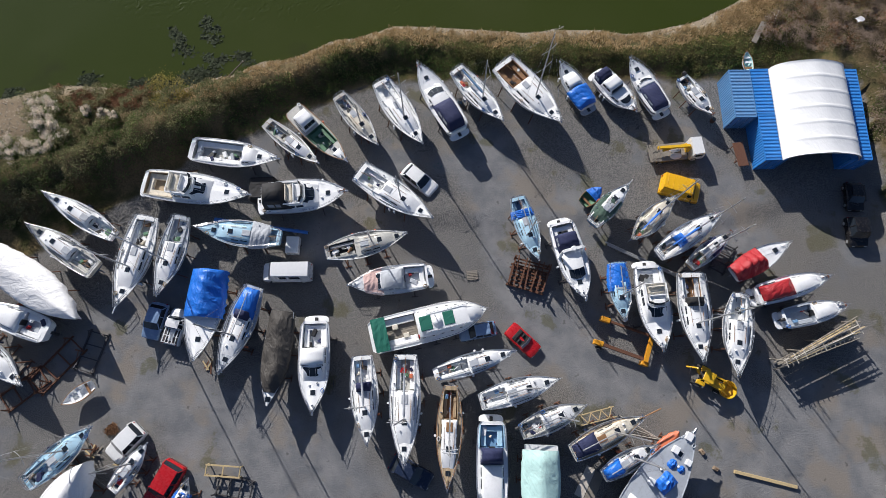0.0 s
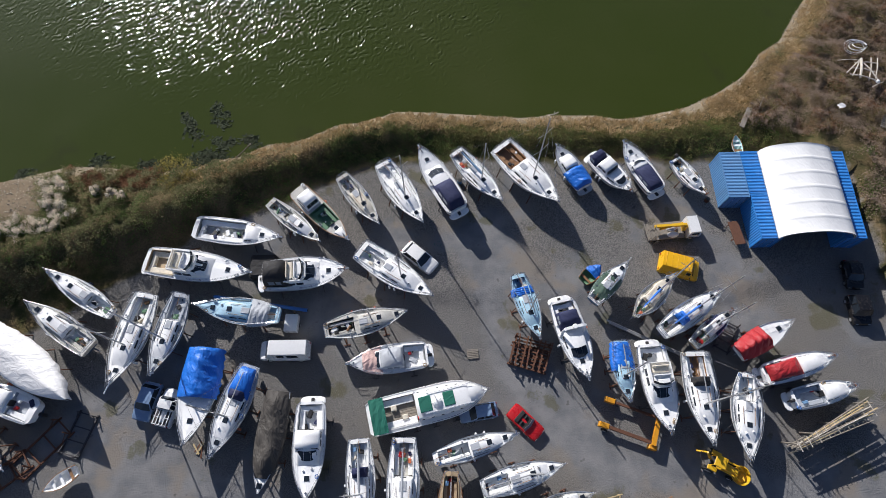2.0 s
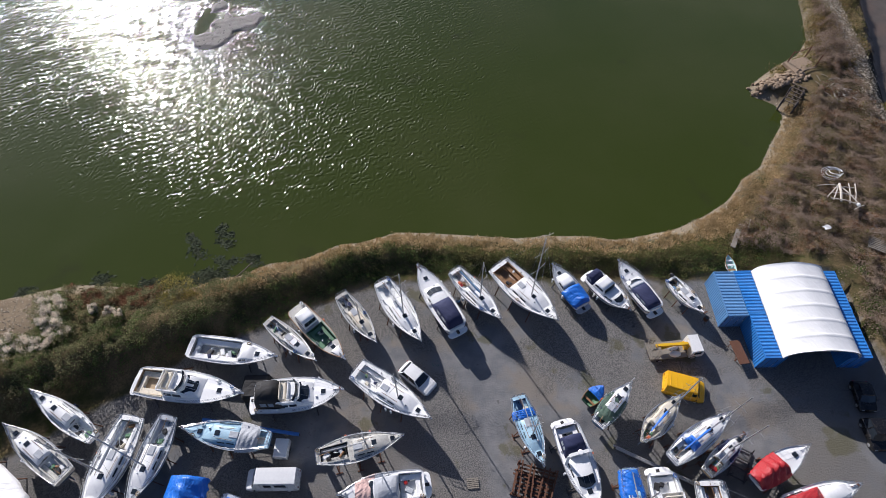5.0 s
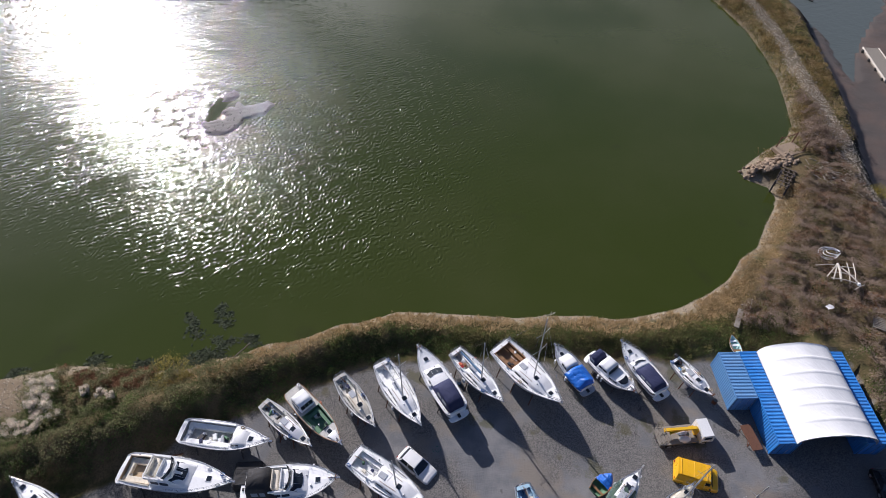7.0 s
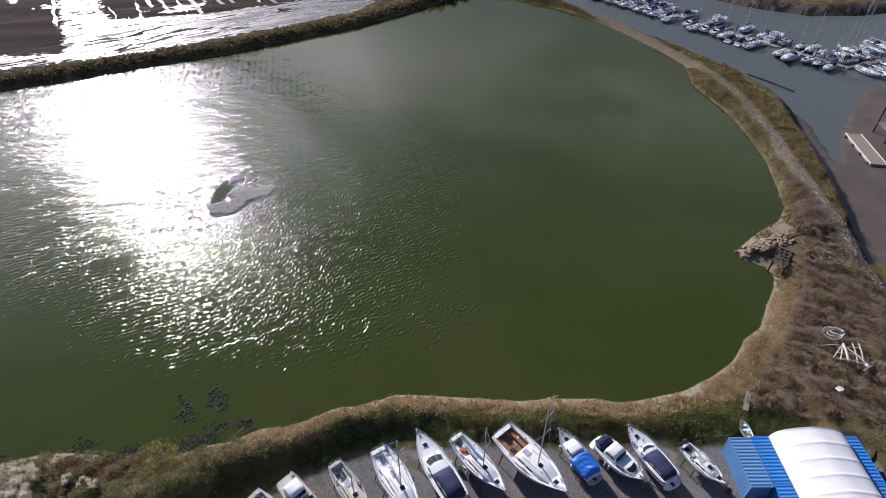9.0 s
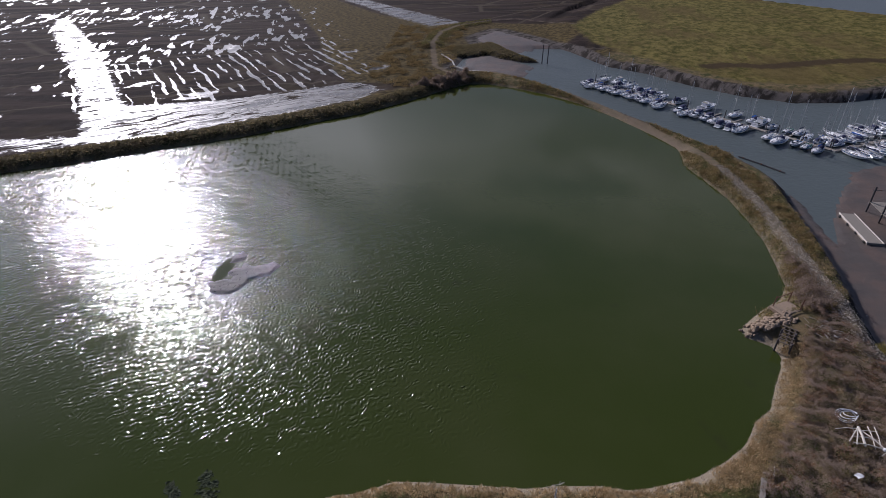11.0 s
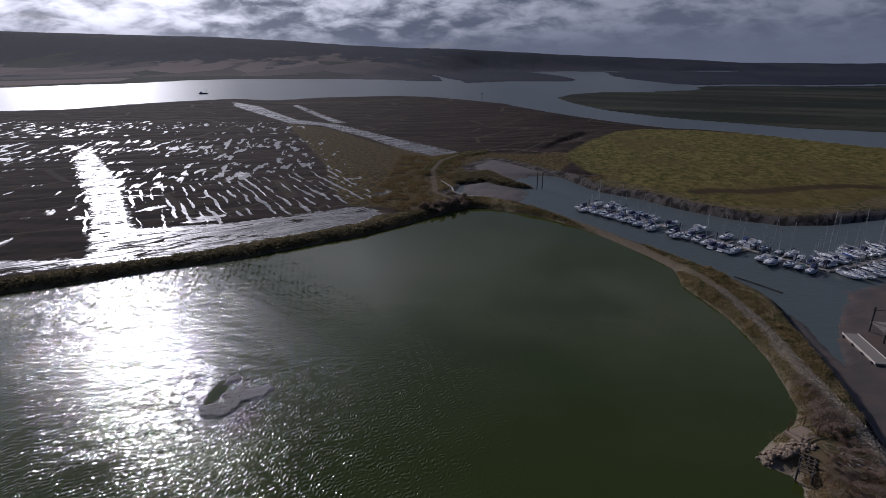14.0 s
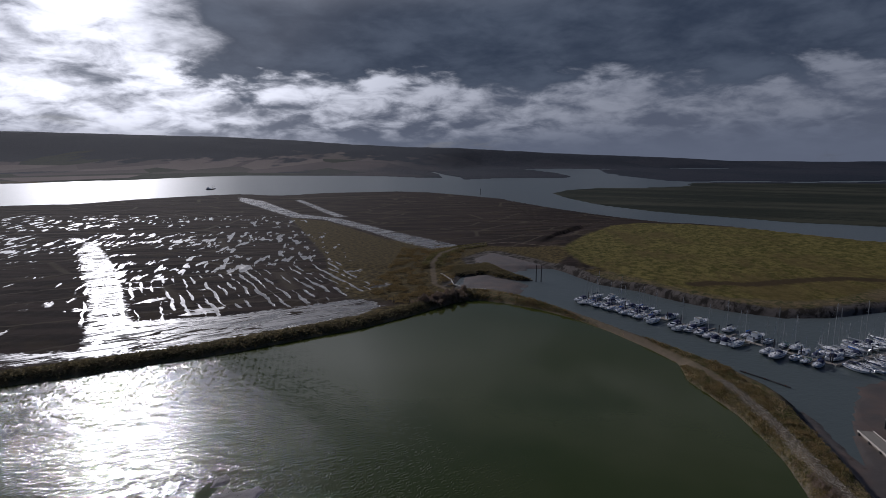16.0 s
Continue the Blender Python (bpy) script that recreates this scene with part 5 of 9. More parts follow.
def motorboat(x, y, turn, l, b, label, hull=WHITE, deck=WHITE, bottom=ANTIFOUL_BLUE, stripe=NAVY, sheer=None, well=(0.03, 0.30), floor=DECK, seat=WHITE, cabin=(0.32, 0.72), cab_h=0.55,
              screen=True, fly=False, hood=None, hood_span=(0.02, 0.42), hood_h=1.3, rail=ALU, railing=True, platform=True, arch=False, wheelhouse=None, afloat=False, group=BOATS, half_tarp=None,
              motor=False, full=2.7, roof=WHITE, props=True, z0=0.0, deckpad=None, lamp=False):
    """A motor cruiser, with a low cuddy, a wheelhouse or a flybridge."""
    sheer = sheer or (1.15 + 0.13 * l)
    depth = 0.75 + 0.07 * l
    if afloat:
        sheer = 0.5 + 0.07 * l
    h = Hull(l, b, sheer, depth, 0.88, full, 0.40, 0.035 * l, 0.09, True)
    boat = thing("motorboat", x, y, z0, turn, label, "motorboat", group)
    build_hull(boat, h, hull, bottom, stripe, rail)
    build_deck(boat, h, deck, (well[0], well[1], b * 0.40))
    z_floor = build_well(boat, h, well[0], well[1], b * 0.40, floor, seat, 0.7)
    xs = h.x(well[0]) + 0.15
    part("stern_seat", Shape().box(xs, xs + 0.5, -b * 0.3, b * 0.3, z_floor, z_floor + 0.45, 0.06), seat, boat)
    top = h.sheer(cabin[0])
    ring = house(boat, h, cabin[0], cabin[1], b * 0.78, cab_h, roof, "cabin", 0.42, 0.04, taper=0.84)
    span = cabin[1] - cabin[0]
    side_windows(boat, h, ring, [(cabin[0] + span * 0.06, cabin[0] + span * 0.26), (cabin[0] + span * 0.30, cabin[0] + span * 0.52)])
    if deckpad:
        sh = Shape()
        sh.loft([[(h.x(s), v * h.half(s) * 0.62, h.sheer(s) + 0.10 - 0.05 * abs(v)) for v in (-1, -0.5, 0, 0.5, 1)] for s in (0.68, 0.76, 0.84, 0.9)])
        part("foredeck_pad", sh, deckpad, boat)
    if screen:
        # raked windscreen on the fore part of the cabin
        s_a, s_b = cabin[1] - 0.42 * span, cabin[1] - 0.12 * span
        wa, wb = min(b * 0.39, h.half(s_a) * 0.74) * 0.76, min(b * 0.39, h.half(s_b) * 0.74) * 0.90
        za, zb = h.sheer(s_a) + cab_h + 0.05, h.sheer(s_b) + cab_h * 0.33
        for lo, hi in ((-1.0, -0.35), (-0.32, 0.32), (0.35, 1.0)):
            sh = Shape()
            rows = []
            for f in (lo, hi):
                bow_in = 0.10 * abs(f) ** 2
                rows.append([(h.x(s_a) - bow_in, wa * f, za + 0.02), (h.x(s_b) - bow_in * 3, wb * f, zb + 0.10), (h.x(s_b) - bow_in * 3 - 0.02, wb * f, zb + 0.03), (h.x(s_a) - bow_in - 0.02, wa * f, za - 0.05)])
            sh.loft(rows, True, (True, True))
            part("windscreen", sh, GLASS, boat)
    if fly:
        zf = top + cab_h
        f0, f1 = cabin[0] - 0.02, cabin[0] + span * 0.62
        sh = Shape()
        w = b * 0.33
        x0, x1 = h.x(f0), h.x(f1)
        outer = [(x0, -w), (x1 - 0.5, -w), (x1, -w * 0.55), (x1, w * 0.55), (x1 - 0.5, w), (x0, w)]
        sh.loft([[(px, py, zf) for px, py in outer], [(px * 1.0 + 0.05, py * 1.03, zf + 0.55) for px, py in outer], [(px - 0.03, py * 0.93, zf + 0.55) for px, py in outer], [(px - 0.06, py * 0.9, zf + 0.12) for px, py in outer]], True, (True, True))
        part("flybridge", sh, WHITE, boat)
        for q in (0.18, 0.55):
            xq = x0 + (x1 - x0) * q
            part("flybridge_seat", Shape().box(xq, xq + 0.55, -w * 0.75, w * 0.75, zf + 0.10, zf + 0.5, 0.06).box(xq - 0.1, xq + 0.03, -w * 0.75, w * 0.75, zf + 0.3, zf + 0.85, 0.04), CREAM if q < 0.3 else WHITE, boat)
        part("helm_console", Shape().box(x1 - 0.75, x1 - 0.3, -w * 0.5, w * 0.6, zf + 0.1, zf + 0.72, 0.06), WHITE, boat)
        sh = Shape()
        sh.loft([[(x1 - 0.15 - 0.18 * abs(f) ** 2 * 2, w * f * 0.95, zf + 0.55), (x1 - 0.3 - 0.18 * abs(f) ** 2 * 2, w * f * 0.95, zf + 0.85)] for f in (-1, -0.5, 0, 0.5, 1)])
        part("flybridge_screen", sh, GLASS, boat)
        top = zf
    if arch:
        zr = h.sheer(0.3) + (1.7 if not fly else 1.9)
        xr = h.x(cabin[0] + 0.02)
        sh = Shape()
        pts = [(xr + 0.2, b * 0.40, h.sheer(0.3)), (xr - 0.1, b * 0.36, zr - 0.1), (xr - 0.15, b * 0.28, zr), (xr - 0.15, -b * 0.28, zr), (xr - 0.1, -b * 0.36, zr - 0.1), (xr + 0.2, -b * 0.40, h.sheer(0.3))]
        for p, q in zip(pts, pts[1:]):
            sh.beam(p, q, 0.3, 0.09)
        part("radar_arch", sh, WHITE, boat)
        part("radar_dome", Shape().disc((xr - 0.15, 0, zr + 0.14), (0, 0, 1), 0.28, 0.2, 12), WHITE, boat)
    if wheelhouse:
        # upright wheelhouse (s0, s1, width, height)
        s0, s1, ww, wh = wheelhouse
        base = h.sheer(s0) + 0.02
        r2 = house(boat, h, s0, s1, ww, wh, roof, "wheelhouse", 0.16, 0.08, base, 0.92, False, 0.04)
        sp = s1 - s0
        side_windows(boat, h, r2, [(s0 + sp * 0.12, s0 + sp * 0.42), (s0 + sp * 0.48, s0 + sp * 0.80)], GLASS, 0.55, 0.92)
        for lo, hi in ((-0.9, -0.32), (-0.28, 0.28), (0.32, 0.9)):
            sh = Shape()
            xa, xb = h.x(s1 - sp * 0.11), h.x(s1 - sp * 0.025)
            sh.loft([[(xa + 0.03, ww / 2 * 0.9 * f, base + wh * 0.78), (xb + 0.03, ww / 2 * 0.9 * f, base + wh * 0.36), (xb - 0.05, ww / 2 * 0.9 * f, base + wh * 0.36), (xa - 0.05, ww / 2 * 0.9 * f, base + wh * 0.78)] for f in (lo, hi)], True, (True, True))
            part("windscreen", sh, GLASS, boat)
    if hood:
        canopy(boat, h, hood_span[0], hood_span[1], b * 0.86, hood_h, hood)
    hatch(boat, h, 0.79, 0, 0.5, None, GLASS, WHITE)
    part("anchor_roller", Shape().box(h.x(0.97), h.x(1.0) + 0.3, -0.1, 0.1, h.sheer(1) - 0.02, h.sheer(1) + 0.08, 0.03), STAINLESS, boat)
    part("windlass", Shape().disc((h.x(0.93), 0, h.sheer(0.93) + 0.1), (0, 0, 1), 0.11, 0.16, 8), STAINLESS, boat)
    for s in (0.1, 0.9):
        for side in (1, -1):
            part("cleat", Shape().box(h.x(s) - 0.11, h.x(s) + 0.11, side * h.half(s) * 0.88 - 0.03, side * h.half(s) * 0.88 + 0.03, h.sheer(s), h.sheer(s) + 0.07, 0.015), STAINLESS, boat)
    if railing:
        rails(boat, h, 0.45, 0.93, 0.55, 3 if afloat else 5, True, True, False, 0.022)
    if platform:
        zp, wp, xp = h.sheer(0) - depth * 0.62, b * 0.40, h.x(0)
        rim = [(xp + 0.02, -wp), (xp - 0.32, -wp), (xp - 0.52, -wp * 0.86), (xp - 0.62, -wp * 0.6), (xp - 0.66, 0.0), (xp - 0.62, wp * 0.6), (xp - 0.52, wp * 0.86), (xp - 0.32, wp), (xp + 0.02, wp)]
        part("bathing_platform", Shape().loft([[(px, py, zp - 0.06) for px, py in rim], [(px, py, zp + 0.03) for px, py in rim], [(px + 0.03 * (px < xp), py * 0.97, zp + 0.06) for px, py in rim]], True, (True, True)), deck, boat)
    if half_tarp:
        tarp(boat, h, half_tarp[1], half_tarp[2], half_tarp[0], half_tarp[3], 0.25, seed=half_tarp[4])
    if motor:
        outboard(boat, h)
    elif not afloat:
        underwater(boat, h, 0.3, "motor", bottom)
    if not afloat:
        deck_gear(boat, h, round(abs(x * 31 + y * 17)), False)
        clutter(boat, h, well[0] + 0.03, well[1] - 0.03, z_floor + 0.02, round(abs(x * 13 + y * 7)), (22 if well[1] - well[0] > 0.45 else 12) if floor is OLDDECK else 3)
    part("cabin_door", Shape().box(h.x(well[1]) - 0.06, h.x(well[1]) - 0.01, -0.3, 0.3, z_floor, h.sheer(well[1]) + 0.25, 0.01), PLASTIC, boat, "dark cabin door")
    if not afloat and props:
        supports(h, x, y, turn, max(sheer - depth - 0.02, 0.1), DARKSTEEL, 2)
    return boat, h


def covered_boat(x, y, turn, l, b, label, cover, hull=WHITE, bottom=ANTIFOUL_BLUE, ridge=0.9, sheer=None, span=(0.0, 0.97), deck=DECK, railing=False, skirt=0.4, seed=1, lumps=0.12, transom=0.7, full=2.2, ends=(0.3, 0.5), sail=True, stripe=None):
    """A boat under a sheet."""
    sheer = sheer or (1.3 + 0.14 * l)
    depth = 0.5 + 0.075 * l
    h = Hull(l, b, sheer, depth, transom, full, spring=0.035 * l)
    boat = thing("covered_boat", x, y, 0, turn, label, "boat", BOATS)
    build_hull(boat, h, hull, bottom, stripe, ALU)
    build_deck(boat, h, deck)
    tarp(boat, h, span[0], span[1], cover, ridge, skirt, seed, lumps, ends=ends)
    if railing:
        rails(boat, h, 0.5, 0.9, pushpit=False)
    if span[1] < 0.9:
        hatch(boat, h, (span[1] + 1) / 2, 0, 0.5)
    underwater(boat, h, 0.2, "sail" if sail else "motor", bottom)
    supports(h, x, y, turn, 0.2)
    return boat, h


def dinghy(x, y, turn, l, b, label, hull=WHITE, inner=SKYBLUE, cover=None, z=0.0, sheer=0.75):
    """An open tender with thwarts."""
    h = Hull(l, b, sheer, 0.55, 0.7, 2.2, spring=0.15)
    boat = thing("dinghy", x, y, z, turn, label, "dinghy", "dinghies")
    build_hull(boat, h, hull, hull, None, TEAK)
    sh = Shape()
    for side in (1, -1):
        sh.loft([[(px * 0.97, py * side * 0.93, pz + 0.04) for px, py, pz in h.section(s)] for s in STATIONS])
    part("inner_skin", sh, inner, boat)
    for s in (0.2, 0.48, 0.72):
        part("thwart", Shape().box(h.x(s) - 0.13, h.x(s) + 0.13, -h.half(s) * 0.9, h.half(s) * 0.9, h.sheer(s) - 0.2, h.sheer(s) - 0.15, 0.01), hull if s > 0.3 else TEAK, boat)
    if cover:
        tarp(boat, h, 0.45, 0.98, cover, 0.2, 0.15, 4, 0.06)
    return boat, h

# ---- boats in the yard ----
# along the bund
motorboat(-23.25, 25.59, -7.8, 10.07, 3.11, "navy-hulled motor sailer with white topsides beside the bank", hull=NAVY, stripe=WHITE, cabin=(0.60, 0.76), cab_h=0.28, hood=None, well=(0.05, 0.58), floor=OLDDECK, seat=WHITE, full=2.2, platform=False, screen=False)
sailboat(-16.89, 26.89, -38.8, 7.96, 2.08, "small grubby white sailboat with an open cockpit", deck=OLDDECK, stripe=None, railing=False, floor=OLDDECK, well=(0.06, 0.40), cabin=(0.42, 0.80))
motorboat(-13.97, 27.97, -44.9, 9.08, 2.61, "old fishing boat with a green deck and a white wheelhouse", hull=CREAM, deck=OLDDECK, stripe=TEAK, wheelhouse=(0.14, 0.36, 1.8, 1.0), cabin=(0.82, 0.94), cab_h=0.12, roof=WHITE, screen=False, well=(0.40, 0.72), floor=GREEN, seat=GREEN, railing=False, platform=False, rail=TEAK)
sailboat(-9.63, 29.69, -53.0, 7.76, 2.36, "cream sailboat with a short stepped mast", hull=CREAM, deck=OLDDECK, roof=CREAM, stripe=None, mast=4.2, boom=False, wires=False)
sailboat(-4.75, 30.51, -57.7, 9.27, 3.15, "white sailing yacht with a blue sheer stripe and stepped mast", mast=8.5, sail=WHITECLOTH, stripe=BLUE, deck=DECK)
motorboat(-0.56, 32.64, 119.8, 9.46, 3.08, "white motor cruiser with a navy canopy over its cockpit", hood=NAVYCLOTH, hood_span=(0.02, 0.44), cabin=(0.36, 0.66), cab_h=0.45)
sailboat(4.09, 32.77, -51.4, 8.48, 2.75, "white sailboat with a blue sail cover and stepped mast", mast=7.2, sail=STEEL_BLUE, floor=OLDDECK, boom=True)
sailboat(9.98, 32.93, -50.1, 9.90, 3.89, "large white yacht with a teak cockpit and tall mast", mast=11.2, floor=TEAK, bench=TEAK, boom=False, stripe=None, transom=0.78, sheer=2.95)
motorboat(15.27, 34.52, 119.2, 6.22, 2.53, "small motorboat with a blue tarpaulin over its stern", half_tarp=(BLUECLOTH, 0.0, 0.42, 0.9, 3), cabin=(0.45, 0.75), deck=GREYDECK, screen=False)
motorboat(20.13, 33.60, -52.5, 6.16, 2.87, "small white cruiser with a navy stern canopy", hood=NAVYCLOTH, hood_span=(0.0, 0.20), wheelhouse=(0.22, 0.50, 2.0, 0.95), cabin=(0.50, 0.86), cab_h=0.35, hood_h=0.9, floor=NAVYCLOTH)
motorboat(23.55, 34.44, 116.3, 7.27, 2.84, "white sports cruiser with a navy cockpit cover", hood=NAVYCLOTH, hood_span=(0.03, 0.52), hood_h=0.6, cabin=(0.46, 0.62), cab_h=0.3, arch=False)
sailboat(29.19, 32.88, -58.5, 5.62, 2.31, "small white sailboat with a cuddy cabin", motor=True, railing=False, stripe=None, floor=OLDDECK)
# second rank
motorboat(-26.90, 21.38, -7.6, 11.92, 3.50, "large white motor yacht with tan cockpit seats", fly=True, cabin=(0.30, 0.64), cab_h=0.95, floor=PALETEAK, seat=CREAM, deck=WHITE, stripe=NAVY, arch=False, full=2.4, sheer=2.7)
motorboat(-15.24, 20.74, 5.3, 9.25, 3.81, "white flybridge cruiser with a black canopy", fly=True, cabin=(0.30, 0.68), cab_h=0.75, hood=BLACKCLOTH, hood_span=(0.04, 0.36), hood_h=1.9, stripe=NAVY)
sailboat(-5.20, 20.64, -33.9, 9.72, 3.18, "white sailing yacht with a raised saloon and dark windows", mast=6.0, wires=False, boom=False, transom=0.8, stripe=None)
sailboat(-21.76, 16.34, 173.1, 8.93, 2.89, "pale blue sailboat with blue decks", hull=SKYBLUE, deck=SKYBLUE, roof=SKYBLUE, stripe=None, transom=0.55, cabin=(0.34, 0.76), half_tarp=(GREYCLOTH, 0.12, 0.36, 0.5, 5))
sailboat(-8.18, 15.18, 13.7, 8.71, 2.77, "stripped grey sailboat with bare deck and short mast", hull=WHITE, deck=OLDDECK, roof=OLDDECK, rail=DECK, stripe=None, mast=3.6, boom=True, wires=False, floor=BLACKCLOTH, transom=0.5, well=(0.05, 0.36), cabin=(0.42, 0.84))
motorboat(-5.70, 11.31, -172.4, 8.23, 3.05, "white motorboat with a crumpled pink cloth and grey hood", hood=GREYCLOTH, hood_span=(0.30, 0.62), hood_h=0.9, half_tarp=(PINKCLOTH, 0.58, 0.82, 0.25, 7), floor=DECK, cabin=(0.50, 0.70), cab_h=0.3, stripe=RED, full=2.4)
sailboat(3.20, 2.76, 16.1, 8.56, 2.15, "slim white sailboat with a long open cockpit", stripe=None, well=(0.06, 0.42), cabin=(0.44, 0.80), transom=0.5, railing=False)
sailboat(7.64, 0.05, 15.9, 8.24, 2.52, "white sailboat with a pale blue foredeck", deck=DECK, stripe=BLUE, transom=0.62, mast=8.5)
sailboat(10.90, -2.65, 21.7, 6.98, 2.35, "white sailboat with grey deck and outboard motor", deck=OLDDECK, motor=True, transom=0.6, mast=8.5)
sailboat(16.18, -4.16, 25.5, 8.00, 2.40, "cream-decked cutter with a navy cockpit tent and bowsprit", hull=WHITE, deck=CREAM, roof=CREAM, tent=NAVYCLOTH, bowsprit=1.8, teak=True, stripe=None, transom=0.7, mast=10)
sailboat(18.18, -6.55, 28.3, 6.05, 1.94, "small white sailboat with a blue cockpit cover", tent=BLUECLOTH, deck=OLDDECK, stripe=NAVY, railing=True, mast=8)
motorboat(20.61, -8.86, 52.4, 12.94, 4.87, "big grey-decked steel workboat with blue tarpaulins", hull=NAVY, deck=GREYDECK, stripe=None, cabin=(0.22, 0.34), cab_h=0.5, screen=False, railing=False, platform=False, full=2.0, well=(0.03, 0.14), sheer=2.7, floor=GREYDECK, rail=GREYDECK)
# on the west side
sailboat(-39.05, 18.40, 148.9, 9.20, 2.38, "white sailing yacht with wooden companionway", stripe=NAVY, transom=0.55, teak=False)
sailboat(-40.37, 14.76, 147.1, 8.97, 2.64, "cream sailboat stained with age", hull=CREAM, deck=OLDDECK, roof=WHITE, stripe=None, transom=0.8)
sailboat(-32.59, 13.33, -100.1, 9.81, 3.48, "white sailing yacht with a tall bare mast", stripe=NAVY, transom=0.7, bowsprit=0.9, floor=OLDDECK, mast=11, sail=GREYCLOTH)
sailboat(-28.85, 13.93, -99.7, 8.77, 2.86, "slim white yacht with blue-grey side decks", deck=GREYDECK, roof=WHITE, stripe=STEEL_BLUE, transom=0.6, mast=11)
covered_boat(-42.55, 10.53, -32.8, 12.74, 3.86, "large boat wrapped in white sheeting", WHITECLOTH, ridge=0.75, span=(0.0, 1.0), seed=11, skirt=0.9, transom=0.75, ends=(0.5, 0.35))
motorboat(-44.72, 7.30, 160.2, 8.30, 2.90, "white sailboat hull with a blue-grey cockpit", stripe=None, full=2.0, cabin=(0.40, 0.78), cab_h=0.35, screen=False, floor=GREYDECK, platform=False, well=(0.05, 0.36))
sailboat(-45.48, 3.16, -35.7, 8.91, 2.59, "white yacht with a dark foredeck hatch", stripe=None, transom=0.7)
sailboat(-37.23, -6.03, 43.1, 7.70, 2.56, "white yacht with a pale turquoise deck", hull=WHITE, deck=SKYBLUE, stripe=None, transom=0.62, floor=GREYDECK, mast=11.5)
sailboat(-30.52, -7.18, 55.7, 5.22, 1.85, "small white sailboat with a grey cabin", stripe=None, railing=False, transom=0.6, mast=6.5)
covered_boat(-36.27, -10.17, 58.4, 8.51, 3.98, "boat under a ridged white sheet", WHITECLOTH, ridge=1.2, span=(0.0, 1.0), seed=4, skirt=0.7, lumps=0.05, ends=(0.9, 0.9))
sailboat(-25.37, -10.62, 72.9, 4.84, 1.90, "old small boat with a blue sheet in its cockpit", deck=OLDDECK, stripe=None, half_tarp=(BLUECLOTH, 0.45, 0.75, 0.25, 8), railing=True)
# southern rank
covered_boat(-24.79, 7.61, -93.8, 9.47, 3.79, "white boat half covered by a bright blue tarpaulin", BLUECLOTH, ridge=1.25, span=(0.0, 0.53), seed=6, skirt=0.7, lumps=0.3, transom=0.9, full=2.0, deck=WHITE, railing=True, ends=(0.7, 0.8))
sailboat(-20.96, 6.14, -107.2, 9.26, 2.99, "white sailing yacht with a blue cockpit tent", tent=BLUECLOTH, hood=NAVYCLOTH, deck=GREYDECK, stripe=STEEL_BLUE, mast=9.5)
covered_boat(-16.96, 3.26, -95.5, 9.49, 2.68, "boat under a creased brown-black tarpaulin", BROWNCLOTH, ridge=0.7, span=(0.0, 0.86), seed=9, skirt=0.55, lumps=0.3, transom=0.85, full=2.3)
motorboat(-13.09, 2.48, -88.2, 9.07, 3.20, "white motor cruiser with a white aft cabin", cabin=(0.34, 0.66), cab_h=0.75, fly=False, wheelhouse=(0.30, 0.52, 2.6, 1.0), floor=DECK, stripe=None, platform=True, railing=True)
sailboat(-7.78, -0.81, -84.3, 8.58, 2.81, "white sailing yacht with a navy spray hood", hood=NAVYCLOTH, stripe=NAVY, transom=0.7, cabin=(0.36, 0.84), well=(0.05, 0.34), mast=9.5, sail=GREYCLOTH)
sailboat(-3.76, -1.75, -89.9, 10.62, 3.12, "long white sailing yacht with dark hatches", stripe=None, transom=0.72, floor=OLDDECK, mast=12, sail=GREYCLOTH)
sailboat(0.59, -4.29, -92.4, 9.70, 2.55, "teak-decked white sailing yacht with red fenders", teak=True, deck=PALETEAK, rail=TEAK, stripe=None, transom=0.5, floor=TEAK, mast=10.5)
motorboat(4.73, -8.46, -90.7, 11.11, 3.05, "white motor yacht with a navy helm canopy", hood=NAVYCLOTH, hood_span=(0.22, 0.36), hood_h=1.2, cabin=(0.36, 0.74), cab_h=0.3, screen=False, floor=STEEL_BLUE, seat=SKYBLUE, well=(0.03, 0.22), stripe=SKYBLUE)
covered_boat(9.44, -9.09, -92.5, 7.93, 3.58, "boat under a pale mint canvas cover", MINT, ridge=0.9, span=(0.06, 0.98), seed=14, lumps=0.1, skirt=0.6, transom=0.9, full=2.6, ends=(0.4, 0.6))
# the eastern group
sailboat(9.07, 16.95, -74.0, 7.29, 2.49, "pale blue sailboat with a bright blue cockpit", hull=SKYBLUE, deck=SKYBLUE, roof=SKYBLUE, floor=STEEL_BLUE, bench=SKYBLUE, stripe=None, half_tarp=(BLUECLOTH, 0.2, 0.32, 0.2, 2), mast=6)
motorboat(13.77, 13.51, -75.8, 8.59, 3.19, "white sports cruiser with a navy cockpit hood", hood=NAVYCLOTH, hood_span=(0.16, 0.38), hood_h=1.2, cabin=(0.40, 0.80), cab_h=0.42, arch=True, stripe=None, floor=CREAM)
sailboat(18.58, 10.14, -87.3, 6.15, 2.28, "small blue-decked sailboat under a blue cover", hull=WHITE, deck=SKYBLUE, stripe=BLUE, half_tarp=(BLUECLOTH, 0.02, 0.50, 0.45, 12), railing=True, transom=0.75, mast=6.5)
motorboat(21.93, 8.45, -85.1, 8.79, 3.33, "white flybridge cruiser with cream upholstery", fly=True, cabin=(0.26, 0.68), cab_h=0.85, stripe=NAVY, floor=DECK, sheer=2.5)
